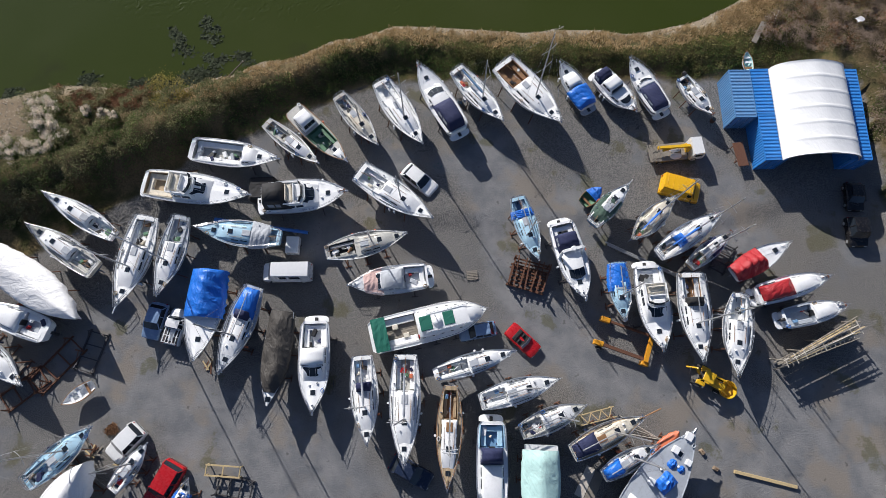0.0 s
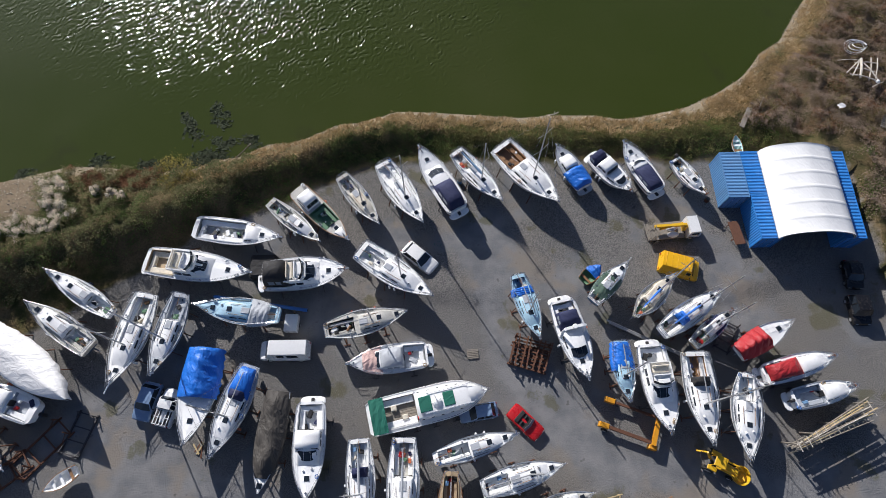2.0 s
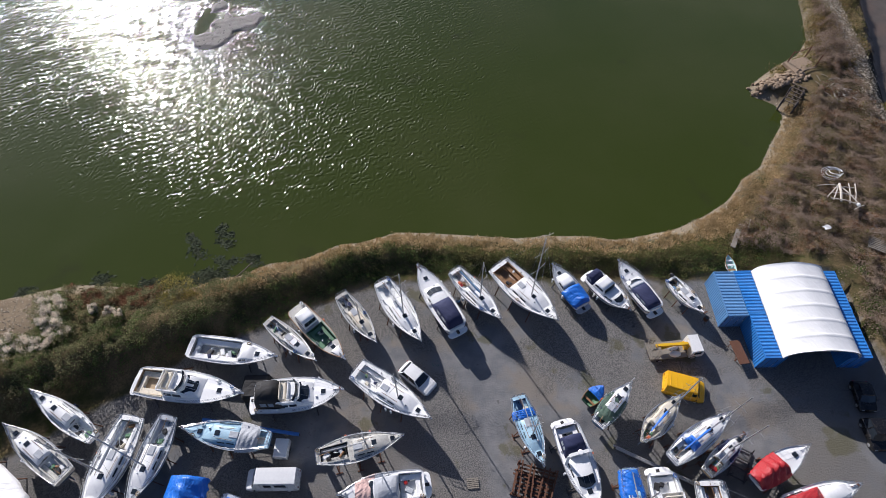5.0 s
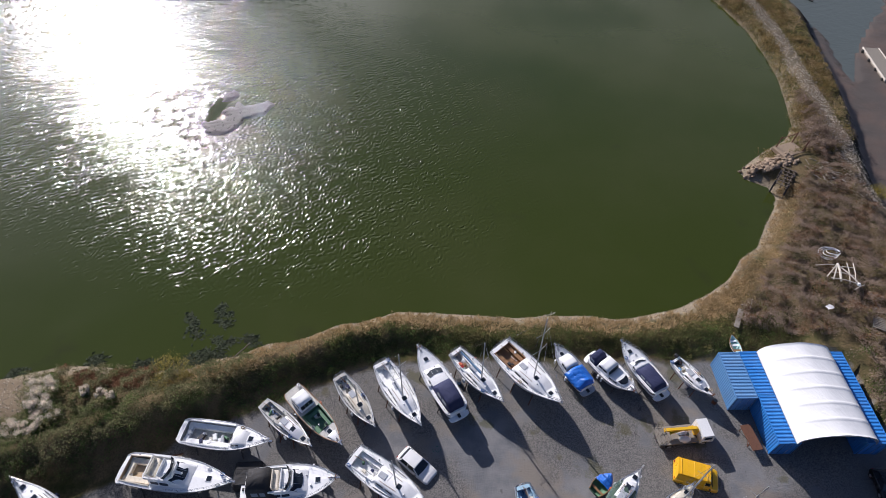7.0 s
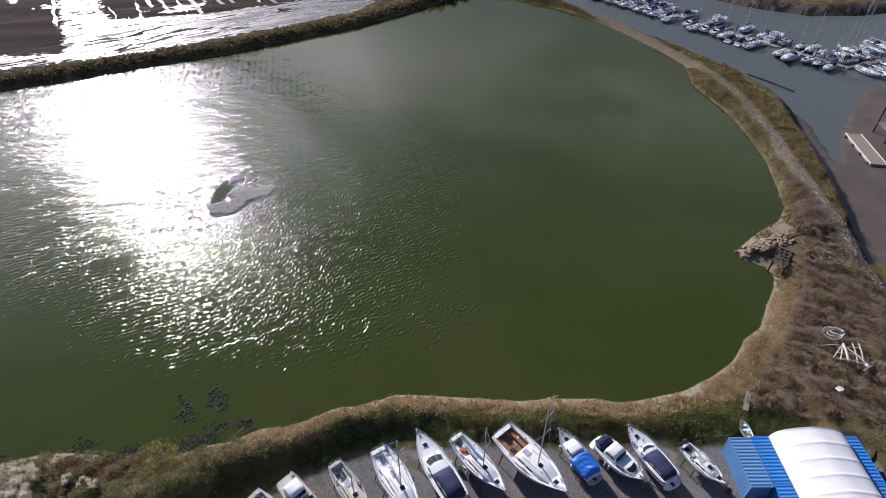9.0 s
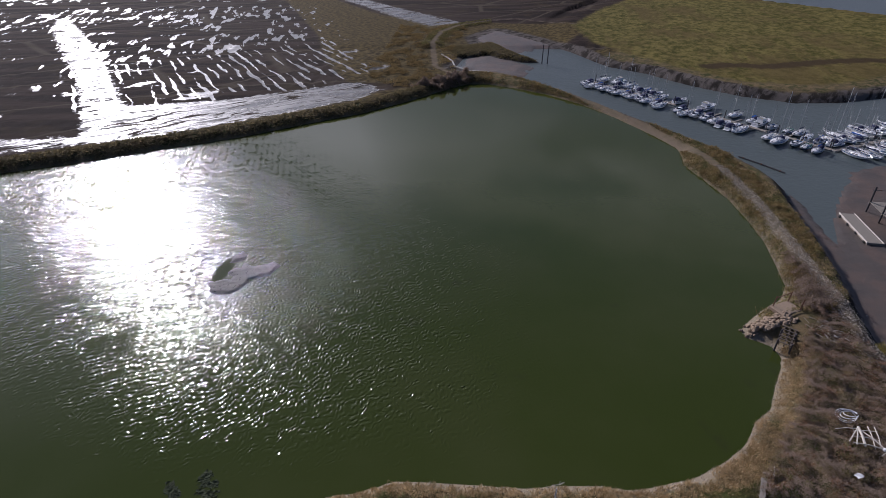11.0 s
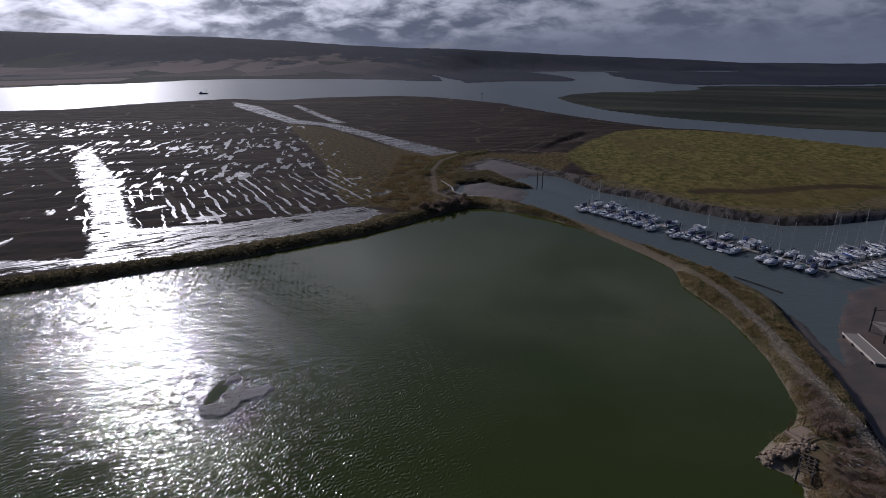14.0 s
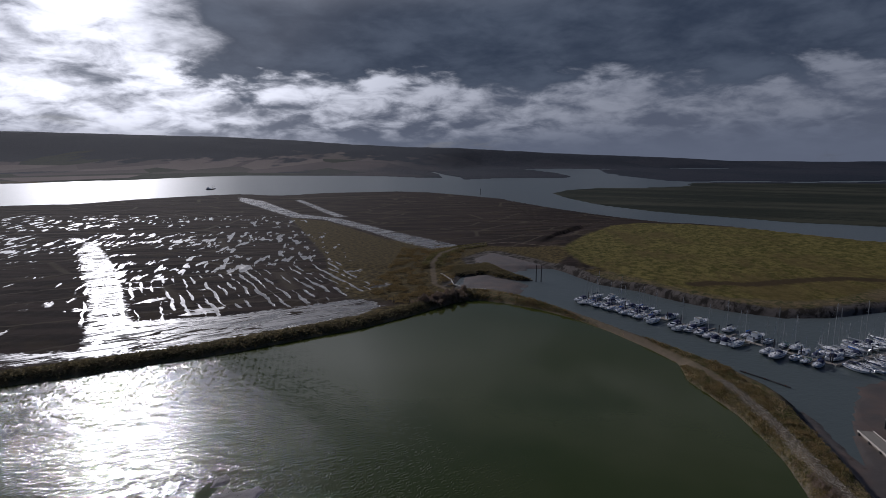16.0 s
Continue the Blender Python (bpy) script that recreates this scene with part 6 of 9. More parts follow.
sailboat(25.98, 7.46, -88.7, 9.03, 3.19, "white yacht with twin foredeck hatches and dark cockpit", hood=BLACKCLOTH, stripe=None, transom=0.85, floor=TEAK, full=1.9, mast=12)
sailboat(30.15, 5.69, -99.8, 8.40, 2.99, "white yacht with a dark foredeck hatch", stripe=None, transom=0.45, deck=DECK)
sailboat(18.24, 19.76, 46.4, 6.14, 2.21, "small dark-green-hulled boat with a torn green cover", hull=STEEL_BLUE, deck=DECK, half_tarp=(DARKGREEN, 0.12, 0.66, 0.35, 5), stripe=None, railing=True, bowsprit=0.6)
sailboat(22.80, 18.17, 43.6, 6.72, 2.41, "cream sailboat with a blue sail along its boom", hull=CREAM, deck=CREAM, roof=CREAM, floor=OLDDECK, stripe=None, canoe=True, mast=10, sail=BLUECLOTH)
sailboat(26.42, 16.30, 32.8, 8.40, 2.50, "white sailing yacht with a blue spray hood", hood=BLUECLOTH, stripe=BLUE, floor=OLDDECK, mast=10, sail=BLUECLOTH)
sailboat(28.55, 14.66, 37.6, 6.17, 1.88, "small varnished sailboat with a navy foredeck", hull=PALETEAK, deck=OLDDECK, floor=PALETEAK, stripe=None, half_tarp=(NAVYCLOTH, 0.45, 0.72, 0.3, 6), railing=True, mast=8)
covered_boat(33.83, 13.64, 29.4, 7.04, 2.43, "boat under a ragged red tarpaulin", REDCLOTH, ridge=1.1, span=(0.0, 0.52), seed=17, lumps=0.5, skirt=0.6, deck=WHITE, railing=True)
motorboat(36.79, 10.68, 14.9, 7.97, 2.46, "white motorboat with a red canopy over its cockpit", hood=REDCLOTH, hood_span=(0.06, 0.52), hood_h=0.85, cabin=(0.50, 0.86), cab_h=0.35, stripe=RED, floor=GREYDECK, lamp=True, screen=False)
motorboat(38.72, 7.94, 12.6, 6.78, 2.31, "small pale cruiser with a wide open grey cockpit", floor=GREYDECK, seat=GREYDECK, well=(0.05, 0.48), cabin=(0.50, 0.86), cab_h=0.35, stripe=NAVY, screen=False, motor=True)

# ---- the boat shed: shipping containers with a fabric roof between them ----
def corrugated(length, high, pitch=0.28, depth=0.036):
    """A fluted panel in x and z, its flutes upright, facing -y."""
    prof, x = [], -length / 2
    while x < length / 2 - 1e-6:
        for f, d in ((0.0, 0.0), (0.25, 0.0), (0.5, depth), (0.75, depth)):
            if x + f * pitch <= length / 2:
                prof.append((x + f * pitch, d))
        x += pitch
    prof.append((length / 2, 0.0))
    sh = Shape()
    sh.loft([[(px, py, 0) for px, py in prof], [(px, py, high) for px, py in prof]])
    return sh


def container(x, y, turn, l, w, hgt, mat, label, z=0.0):
    box = thing("shipping_container", x, y, z, turn, label, "shipping container", "shipping containers of the boat shed")
    for side, rot in ((-1, 0), (1, 180)):
        p = part("side_panel", corrugated(l - 0.2, hgt - 0.24), mat, box)
        p.matrix_basis = pose(0, side * (w / 2 - 0.03), 0.14, 0, 0, rot)
    p = part("end_panel", corrugated(w - 0.2, hgt - 0.24), mat, box)
    p.matrix_basis = pose(l / 2 - 0.03, 0, 0.14, 0, 0, 90)
    roof = corrugated(l - 0.2, w - 0.14, 0.42, 0.05)
    p = part("roof", roof, mat, box, "fluted steel roof")
    p.matrix_basis = pose(0, w / 2 - 0.07, hgt - 0.045, 90, 0, 0)
    for i in (-1, 1):
        for j in (-1, 1):
            part("corner_post", Shape().box(min(i * l / 2, i * (l / 2 - 0.12)), max(i * l / 2, i * (l / 2 - 0.12)), min(j * w / 2, j * (w / 2 - 0.1)), max(j * w / 2, j * (w / 2 - 0.1)), 0, hgt, 0.01), mat, box)
    for j in (-1, 1):
        for zz in (0.07, hgt - 0.06):
            part("side_rail", Shape().beam((-l / 2 + 0.1, j * (w / 2 - 0.04), zz), (l / 2 - 0.1, j * (w / 2 - 0.04), zz), 0.08, 0.13), mat, box)
        door = part("door", Shape().box(-l / 2 + 0.02, -l / 2 + 0.07, min(j * 0.02, j * (w / 2 - 0.12)), max(j * 0.02, j * (w / 2 - 0.12)), 0.15, hgt - 0.13, 0.01), mat, box)
        for q in (0.25, 0.6):
            part("lock_bar", Shape().tube([(-l / 2 - 0.01, j * w * q * 0.7, 0.2), (-l / 2 - 0.01, j * w * q * 0.7, hgt - 0.2)], 0.022, 5), STAINLESS, door)
    for i in (-1, 1):
        for zz in (0.07, hgt - 0.06):
            part("end_rail", Shape().beam((i * (l / 2 - 0.06), -w / 2 + 0.1, zz), (i * (l / 2 - 0.06), w / 2 - 0.1, zz), 0.12, 0.12), mat, box)
    return box


def boat_shed():
    container(34.0, 32.75, 90.5, 5.95, 2.44, 3.15, CONTAINER_PALE, "faded blue steel shipping container beside the shed")
    for cx, cy in ((36.5, 33.1), (36.66, 27.45)):
        container(cx, cy, 91.5, 5.62, 2.44, 3.05, CONTAINER_BLUE, "bright blue shipping container carrying the tent roof")
    for cx, cy in ((46.26, 33.1), (46.14, 27.46)):
        container(cx, cy, 89.2, 5.62, 2.44, 3.05, CONTAINER_BLUE, "bright blue shipping container carrying the tent roof")
    tent = thing("tent_roof", 41.5, 30.15, 3.11, -90, "taut white fabric barrel roof over steel hoops", "tent roof")
    # local x runs towards the yard, y across the span
    half, long, rise = 4.2, 11.2, 2.05
    n, m = 24, 72
    hoops = 6
    rings = []
    for i in range(m + 1):
        q = i / m
        px = -long / 2 + long * q
        off = (q * hoops + 0.5) % 1.0 - 0.5
        sag = 0.03 * abs(math.sin(math.pi * q * hoops)) + 0.07 * (1 - math.exp(-(off / 0.045) ** 2))
        rings.append([(px, -half * math.cos(math.pi * j / n), (rise - sag) * math.sin(math.pi * j / n) ** 0.85 + 0.12 * max(0, 1 - abs(j - n / 2) / 3)) for j in range(n + 1)])
    sh = Shape()
    sh.loft(rings)
    part("fabric", sh, TENTCLOTH, tent, smooth=True)
    for i in range(hoops + 1):
        px = -long / 2 + long * i / hoops
        part("hoop", Shape().tube([(px, -half * 0.985 * math.cos(math.pi * j / 16), (rise - 0.06) * math.sin(math.pi * j / 16) ** 0.85) for j in range(17)], 0.05, 6), ALU, tent)
    # dark workshop inside
    for i in (-1, 1):
        part("lacing_rail", Shape().tube([(-long / 2, i * half, 0.06), (long / 2, i * half, 0.06)], 0.05, 6), STAINLESS, tent)
    part("back_curtain", Shape().loft([[(-long / 2 + 0.5, -half * 0.97 * math.cos(math.pi * j / 16), z * (0.04 + 1.45 * math.sin(math.pi * j / 16)) - (1 - z) * 2.5) for z in (0, 1)] for j in range(17)]), TENTCLOTH, tent)
    frame_ob = thing("steel_trestle", 33.9, 26.4, 0, 8, "rusty steel frame with a brown plank beside the container", "trestle")
    for yy in (-0.9, 0.9):
        for xx in (-0.5, 0.5):
            part("leg", Shape().beam((xx, yy, 0), (xx, yy, 1.1), 0.07, 0.07), RUST, frame_ob)
    part("plank", Shape().box(-0.6, 0.6, -1.7, 1.2, 1.1, 1.18, 0.02), RUST, frame_ob, "rust-brown painted plank")
    part("brace", Shape().beam((-0.5, -0.9, 0.3), (0.5, 0.9, 0.9), 0.05, 0.05), RUST, frame_ob)


boat_shed()


# ---- vehicles ----
def wheel(parent, x, y, r=0.31, w=0.2):
    tyre = part("wheel", Shape().disc((0, 0, 0), (0, 1, 0), r, w, 16), RUBBER, parent)
    tyre.matrix_basis = Matrix.Translation((x, y, r))
    part("rim", Shape().disc((0, (w / 2 - 0.02) * (1 if y > 0 else -1), 0), (0, 1, 0), r * 0.62, 0.06, 12), ALU, tyre)
    return tyre


def vehicle(x, y, turn, l, w, label, mat, shape="hatch", category="car", roof_mat=None, high=None, roofbars=False):
    """A road vehicle; x forward. The body is lofted across stations, the cabin above it."""
    car = thing({"van": "van", "camper": "camper_van", "pickup": "pickup_truck", "suv": "car", "hatch": "car", "open": "convertible_car"}[shape], x, y, 0, turn, label, category, "vehicles in the yard")
    belt = {"van": 1.05, "camper": 1.15, "pickup": 1.0, "suv": 1.0, "hatch": 0.88, "open": 0.80}[shape]
    high = high or {"van": 2.0, "camper": 2.45, "pickup": 1.7, "suv": 1.75, "hatch": 1.45, "open": 1.15}[shape]
    nose = belt * (0.78 if shape in ("hatch", "open", "suv", "pickup") else 0.92)
    prof = [(0.0, 0.62, 0.86), (0.03, 0.92, 0.95), (0.12, 1.0, 1.0), (0.5, 1.0, 1.0), (0.70, 1.0, 1.0), (0.90, 0.97, 0.99), (0.97, 0.86, 0.93), (1.0, 0.60, 0.82)]
    rings = []
    for q, kz, kw in prof:
        top = belt if q < 0.66 else belt + (nose - belt) * (q - 0.66) / 0.34
        b = w / 2 * kw
        z1 = 0.28 + (top - 0.28) * kz
        rings.append([(l * (q - 0.5), -b * 0.94, 0.24), (l * (q - 0.5), -b, 0.5), (l * (q - 0.5), -b * 0.97, z1 - 0.10), (l * (q - 0.5), -b * 0.86, z1), (l * (q - 0.5), 0, z1 + 0.03),
                      (l * (q - 0.5), b * 0.86, z1), (l * (q - 0.5), b * 0.97, z1 - 0.10), (l * (q - 0.5), b, 0.5), (l * (q - 0.5), b * 0.94, 0.24)])
    sh = Shape()
    sh.loft(rings, True, (True, True))
    part("body", sh, mat, car)
    c0, c1, rr, rf = {"van": (0.02, 0.84, 0.01, 0.10), "camper": (0.02, 0.86, 0.01, 0.10), "pickup": (0.44, 0.76, 0.02, 0.09), "suv": (0.04, 0.72, 0.05, 0.13), "hatch": (0.08, 0.72, 0.10, 0.16), "open": (0.42, 0.68, 0.20, 0.12)}[shape]

    def top_ring(q, z, k):
        b = w / 2 * k
        return [(l * (q - 0.5), -b, z), (l * (q - 0.5), -b * 0.5, z + 0.02 * (z > belt + 0.1)), (l * (q - 0.5), b * 0.5, z + 0.02 * (z > belt + 0.1)), (l * (q - 0.5), b, z)]
    if shape != "open":
        # glass band, then the roof panel with pillars
        lo, hi = belt - 0.02, high - 0.07
        g = Shape()
        a0, a1 = c0 + rr, c1 - rf
        ring_lo = [(l * (c0 - 0.5), -w * 0.45, lo), (l * (c1 - 0.5), -w * 0.43, lo), (l * (c1 - 0.5) + 0.08, 0, lo), (l * (c1 - 0.5), w * 0.43, lo), (l * (c0 - 0.5), w * 0.45, lo), (l * (c0 - 0.5) - 0.04, 0, lo)]
        ring_hi = [(l * (a0 - 0.5), -w * 0.38, hi), (l * (a1 - 0.5), -w * 0.37, hi), (l * (a1 - 0.5) + 0.06, 0, hi), (l * (a1 - 0.5), w * 0.37, hi), (l * (a0 - 0.5), w * 0.38, hi), (l * (a0 - 0.5) - 0.03, 0, hi)]
        g.loft([ring_lo, ring_hi], True, (False, True))
        part("glazing", g, GLASS if shape not in ("camper", "van") else mat, car)
        if shape in ("camper", "van"):
            for side in (1, -1):
                for q0, q1 in ((0.20, 0.42), (0.48, 0.62)) if shape == "camper" else ((0.66, 0.76),):
                    f0, f1 = l * (q0 - 0.5), l * (q1 - 0.5)
                    za, zb = lo + (hi - lo) * 0.25, lo + (hi - lo) * 0.75
                    ya, yb = w * (0.44 - 0.07 * 0.25) + 0.012, w * (0.44 - 0.07 * 0.75) + 0.012
                    p = Shape()
                    p.loft([[(f, side * ya, za), (f, side * yb, zb), (f, side * (yb - 0.03), zb), (f, side * (ya - 0.03), za)] for f in (f0, f1)], True, (True, True))
                    part("side_window", p, GLASS, car)
            p = Shape()
            p.loft([[(l * (c1 - 0.5) + 0.05, w * f * 0.9, lo + 0.12), (l * (a1 - 0.5) + 0.07, w * f * 0.8, hi - 0.06), (l * (a1 - 0.5), w * f * 0.8, hi - 0.06), (l * (c1 - 0.5) - 0.03, w * f * 0.9, lo + 0.12)] for f in (-0.43, 0, 0.43)], True, (True, True))
            part("windscreen", p, GLASS, car)
        r = Shape()
        r.loft([top_ring(a0 - 0.01, hi - 0.01, 0.76), top_ring(a0 - 0.005, high, 0.70), top_ring((a0 + a1) / 2, high + 0.03, 0.72), top_ring(a1, high, 0.70), top_ring(a1 + 0.012, hi - 0.01, 0.74)])
        part("roof", r, roof_mat or mat, car)
        if shape not in ("camper", "van"):
            for side in (1, -1):
                for (qa, qb) in ((c0, a0), (c1, a1), ((c0 + c1) / 2 - 0.02, (c0 + c1) / 2 - 0.02)):
                    part("pillar", Shape().beam((l * (qa - 0.5), side * w * 0.445, lo), (l * (qb - 0.5), side * w * 0.38, hi), 0.09, 0.05), mat, car)
        if roofbars:
            for i in range(5):
                q = a0 + (a1 - a0) * (i + 0.5) / 5
                part("roof_rib", Shape().box(l * (q - 0.5) - 0.03, l * (q - 0.5) + 0.03, -w * 0.34, w * 0.34, high + 0.01, high + 0.06, 0.01), mat, car)
    else:
        part("interior", Shape().box(l * -0.14, l * 0.12, -w * 0.38, w * 0.38, belt - 0.12, belt + 0.025, 0.02), BLACKCLOTH, car)
        for side in (1, -1):
            part("car_seat", Shape().box(-0.35, -0.2, side * w * 0.2 - 0.2, side * w * 0.2 + 0.2, belt - 0.1, belt + 0.22, 0.05), BLACKCLOTH, car)
        p = Shape()
        p.loft([[(l * 0.17 - abs(f) * 0.25, w * f * 0.86, belt), (l * 0.10 - abs(f) * 0.2, w * f * 0.76, high), (l * 0.10 - 0.02 - abs(f) * 0.2, w * f * 0.76, high), (l * 0.17 - 0.02 - abs(f) * 0.25, w * f * 0.86, belt)] for f in (-0.5, 0, 0.5)], True, (True, True))
        part("windscreen", p, VINYL, car)
        part("folded_hood", Shape().box(-l * 0.26, -l * 0.15, -w * 0.38, w * 0.38, belt - 0.02, belt + 0.14, 0.05), BLACKCLOTH, car)
    if shape == "pickup":
        part("load_bed", Shape().box(-l * 0.48, -l * 0.07, -w * 0.40, w * 0.40, belt - 0.05, belt + 0.02, 0.01), DARKSTEEL, car)
        for i in range(5):
            yy = -w * 0.36 + w * 0.72 * i / 4
            part("rack_rail", Shape().beam((-l * 0.47, yy, belt + 0.3), (-l * 0.07, yy, belt + 0.3), 0.07, 0.05), WHITE, car)
        for xx in (-0.46, -0.27, -0.08):
            part("rack_bar", Shape().beam((l * xx, -w * 0.42, belt + 0.25), (l * xx, w * 0.42, belt + 0.25), 0.06, 0.06), WHITE, car)
    for side in (1, -1):
        for q in (0.19, 0.80):
            wheel(car, l * (q - 0.5), side * (w / 2 - 0.10))
        part("headlamp", Shape().box(l * 0.475, l * 0.497, side * w * 0.32 - 0.14, side * w * 0.32 + 0.14, nose * 0.66, nose * 0.66 + 0.14, 0.02), LAMPGLASS, car)
        part("tail_lamp", Shape().box(-l * 0.498, -l * 0.475, side * w * 0.36 - 0.08, side * w * 0.36 + 0.08, belt * 0.66, belt * 0.66 + 0.2, 0.02), LAMPRED, car)
        if shape != "open":
            xm = l * (c1 - 0.06 - 0.5)
            part("wing_mirror", Shape().box(xm - 0.06, xm + 0.06, side * (w / 2 + 0.06) - 0.08, side * (w / 2 + 0.06) + 0.08, belt, belt + 0.14, 0.03), PLASTIC, car)
    for q, name in ((-0.498, "rear_bumper"), (0.485, "front_bumper")):
        part(name, Shape().box(l * q - 0.02, l * q + 0.05, -w * 0.42, w * 0.42, 0.34, 0.52, 0.03), PLASTIC, car)
    return car


def crane_truck(x, y, turn, l, w):
    t = thing("crane_truck", x, y, 0, turn, "white flatbed truck with a yellow folded loading crane", "truck", "vehicles in the yard")
    part("chassis", Shape().box(-l / 2, l / 2 - 0.2, -0.45, 0.45, 0.5, 0.75, 0.03), DARKSTEEL, t)
    cab = Shape()
    cx = l / 2 - 1.55
    cab.loft([[(cx, -w / 2, z0), (l / 2 - d, -w / 2 * 0.96, z0), (l / 2 - d, w / 2 * 0.96, z0), (cx, w / 2, z0)] for z0, d in ((0.55, 0.0), (1.3, 0.02), (1.9, 0.22), (2.2, 0.34))], True, (True, True))
    part("cab", cab, CARWHITE, t)
    sh = Shape()
    sh.loft([[(l / 2 + 0.01, f * w * 0.44, 1.3), (l / 2 - 0.19, f * w * 0.42, 1.9), (l / 2 - 0.23, f * w * 0.42, 1.9), (l / 2 - 0.03, f * w * 0.44, 1.3)] for f in (-1, 0, 1)], True, (True, True))
    part("windscreen", sh, GLASS, t)
    for side in (1, -1):
        part("side_window", Shape().box(cx + 0.35, l / 2 - 0.4, side * (w / 2 - 0.0) - 0.02, side * w / 2 + 0.012, 1.35, 1.8), GLASS, t)
    part("flatbed", Shape().box(-l / 2, cx - 0.25, -w / 2, w / 2, 0.9, 1.04, 0.02), GREYWOOD, t)
    for yy in (-0.6, 0.25):
        part("cover_sheet", Shape().dome((cx - 1.6, yy, 1.04), 0.7, 0.4, 0.35), WHITECLOTH, t)
    part("crane_post", Shape().box(cx - 0.45, cx - 0.05, -0.25, 0.25, 1.0, 2.0, 0.04), YELLOW, t)
    part("crane_arm", Shape().beam((cx - 0.2, 0.1, 2.0), (-l / 2 + 0.8, 0.35, 1.75), 0.30, 0.34), YELLOW, t)
    part("crane_jib", Shape().beam((cx - 0.4, 0.42, 1.75), (-l / 2 + 1.4, 0.05, 1.5), 0.22, 0.24), YELLOW, t)
    cage = Shape()
    for z0 in (1.05, 1.5, 1.95):
        cage.tube([(-l / 2 + 0.02, -w * 0.46, z0), (-l / 2 + 0.02, w * 0.46, z0), (-l / 2 + 0.9, w * 0.46, z0), (-l / 2 + 0.9, -w * 0.46, z0), (-l / 2 + 0.02, -w * 0.46, z0)], 0.035, 4)
    for px in (0.02, 0.45, 0.9):
        for py in (-0.46, 0, 0.46):
            cage.tube([(-l / 2 + px, py * w, 1.05), (-l / 2 + px, py * w, 1.95)], 0.03, 4)
    part("cage", cage, GREYWOOD, t)
    for q in (-0.3, 0.33):
        for side in (1, -1):
            wheel(t, l * q, side * (w / 2 - 0.12), 0.42, 0.26)


def yellow_loader(x, y, turn):
    d = thing("tractor_loader", x, y, 0, turn, "yellow tractor with a folded loader arm and bare cab frame", "tractor", "vehicles in the yard")
    d.scale = (0.9, 0.9, 0.9)
    part("bonnet", Shape().box(0.1, 1.9, -0.42, 0.42, 0.7, 1.45, 0.12), YELLOW, d)
    part("engine", Shape().box(0.2, 1.7, -0.3, 0.3, 0.45, 0.75, 0.04), DARKSTEEL, d)
    part("platform", Shape().box(-1.0, 0.1, -0.6, 0.6, 0.7, 0.85, 0.03), DARKSTEEL, d)
    part("driver_seat", Shape().box(-0.75, -0.25, -0.25, 0.25, 0.85, 1.1, 0.06).box(-0.85, -0.7, -0.25, 0.25, 1.0, 1.5, 0.04), PLASTIC, d)
    part("exhaust", Shape().tube([(1.1, 0.2, 1.4), (1.1, 0.2, 2.1)], 0.05, 6), DARKSTEEL, d)
    for side in (1, -1):
        wheel(d, -0.95, side * 1.0, 0.66, 0.46)
        wheel(d, 1.5, side * 0.75, 0.4, 0.28)
        part("loader_arm", Shape().beam((-0.5, side * 0.55, 1.5), (1.5, side * 0.6, 1.75), 0.14, 0.22).beam((1.5, side * 0.6, 1.75), (2.5, side * 0.6, 0.8), 0.14, 0.2), YELLOW, d)
        part("fender", Shape().box(-1.3, -0.25, side * 0.85 - 0.25, side * 0.85 + 0.25, 1.25, 1.36, 0.05), YELLOW, d)
        for xx in (-1.0, 0.05):
            part("cab_post", Shape().tube([(xx, side * 0.55, 0.85), (xx, side * 0.52, 2.3)], 0.04, 5), YELLOW, d)
    part("cab_roof", Shape().box(-1.1, 0.15, -0.62, 0.62, 2.28, 2.36, 0.04), YELLOW, d)
    b = Shape()
    b.loft([[(2.35 + r * math.cos(a), r * math.sin(a) * 1.05, z) for a in [math.tau * j / 16 for j in range(16)]] for r, z in ((0.35, 0.35), (0.85, 0.55), (1.0, 1.15), (0.92, 1.15), (0.78, 0.65), (0.3, 0.45))], True, (True, True))
    part("hopper", b, YELLOW, d, "round yellow skip with a worn dark inside")
    part("backhoe_arm", Shape().beam((-1.1, 0.1, 0.9), (-2.0, 0.35, 2.0), 0.2, 0.25).beam((-2.0, 0.35, 2.0), (-2.7, 0.2, 0.9), 0.16, 0.2), YELLOW, d)
    part("hoop", Shape().tube([(-1.6, -0.5, 0.8), (-2.4, -0.5, 1.7), (-2.6, 0, 1.9), (-2.4, 0.5, 1.7)], 0.03, 5), DARKSTEEL, d)

vehicle(-2.70, 23.26, -39.8, 4.37, 1.99, "white hatchback car parked between boats", CARWHITE, "hatch")
vehicle(-16.85, 12.50, -179.3, 5.30, 2.12, "white and pale blue camper van with a raised roof", CARWHITE, "camper", "camper van", high=2.4)
vehicle(-30.66, 7.24, -102.2, 3.93, 2.00, "blue-grey hatchback car on the gravel", CARBLUE, "hatch")
vehicle(-28.35, 6.60, 77.8, 3.84, 1.98, "white pickup truck with a slatted roof rack", CARWHITE, "pickup", "pickup truck")
vehicle(-32.08, -5.06, -131.2, 3.93, 2.14, "white estate car with dark windows", CARWHITE, "suv")
vehicle(-27.68, -9.06, -117.5, 4.69, 2.43, "red estate car beside a white boat", CARRED, "suv")
vehicle(-3.21, -7.83, -28.0, 4.49, 1.92, "navy blue car in the shade of a yacht", CARNAVY, "hatch")
vehicle(3.65, 6.15, -169.8, 4.02, 1.66, "blue car tucked beside the houseboat", CARBLUE, "hatch")
vehicle(8.43, 5.19, -43.2, 3.88, 1.81, "small red convertible car with its hood down", CARRED, "open", "convertible car")
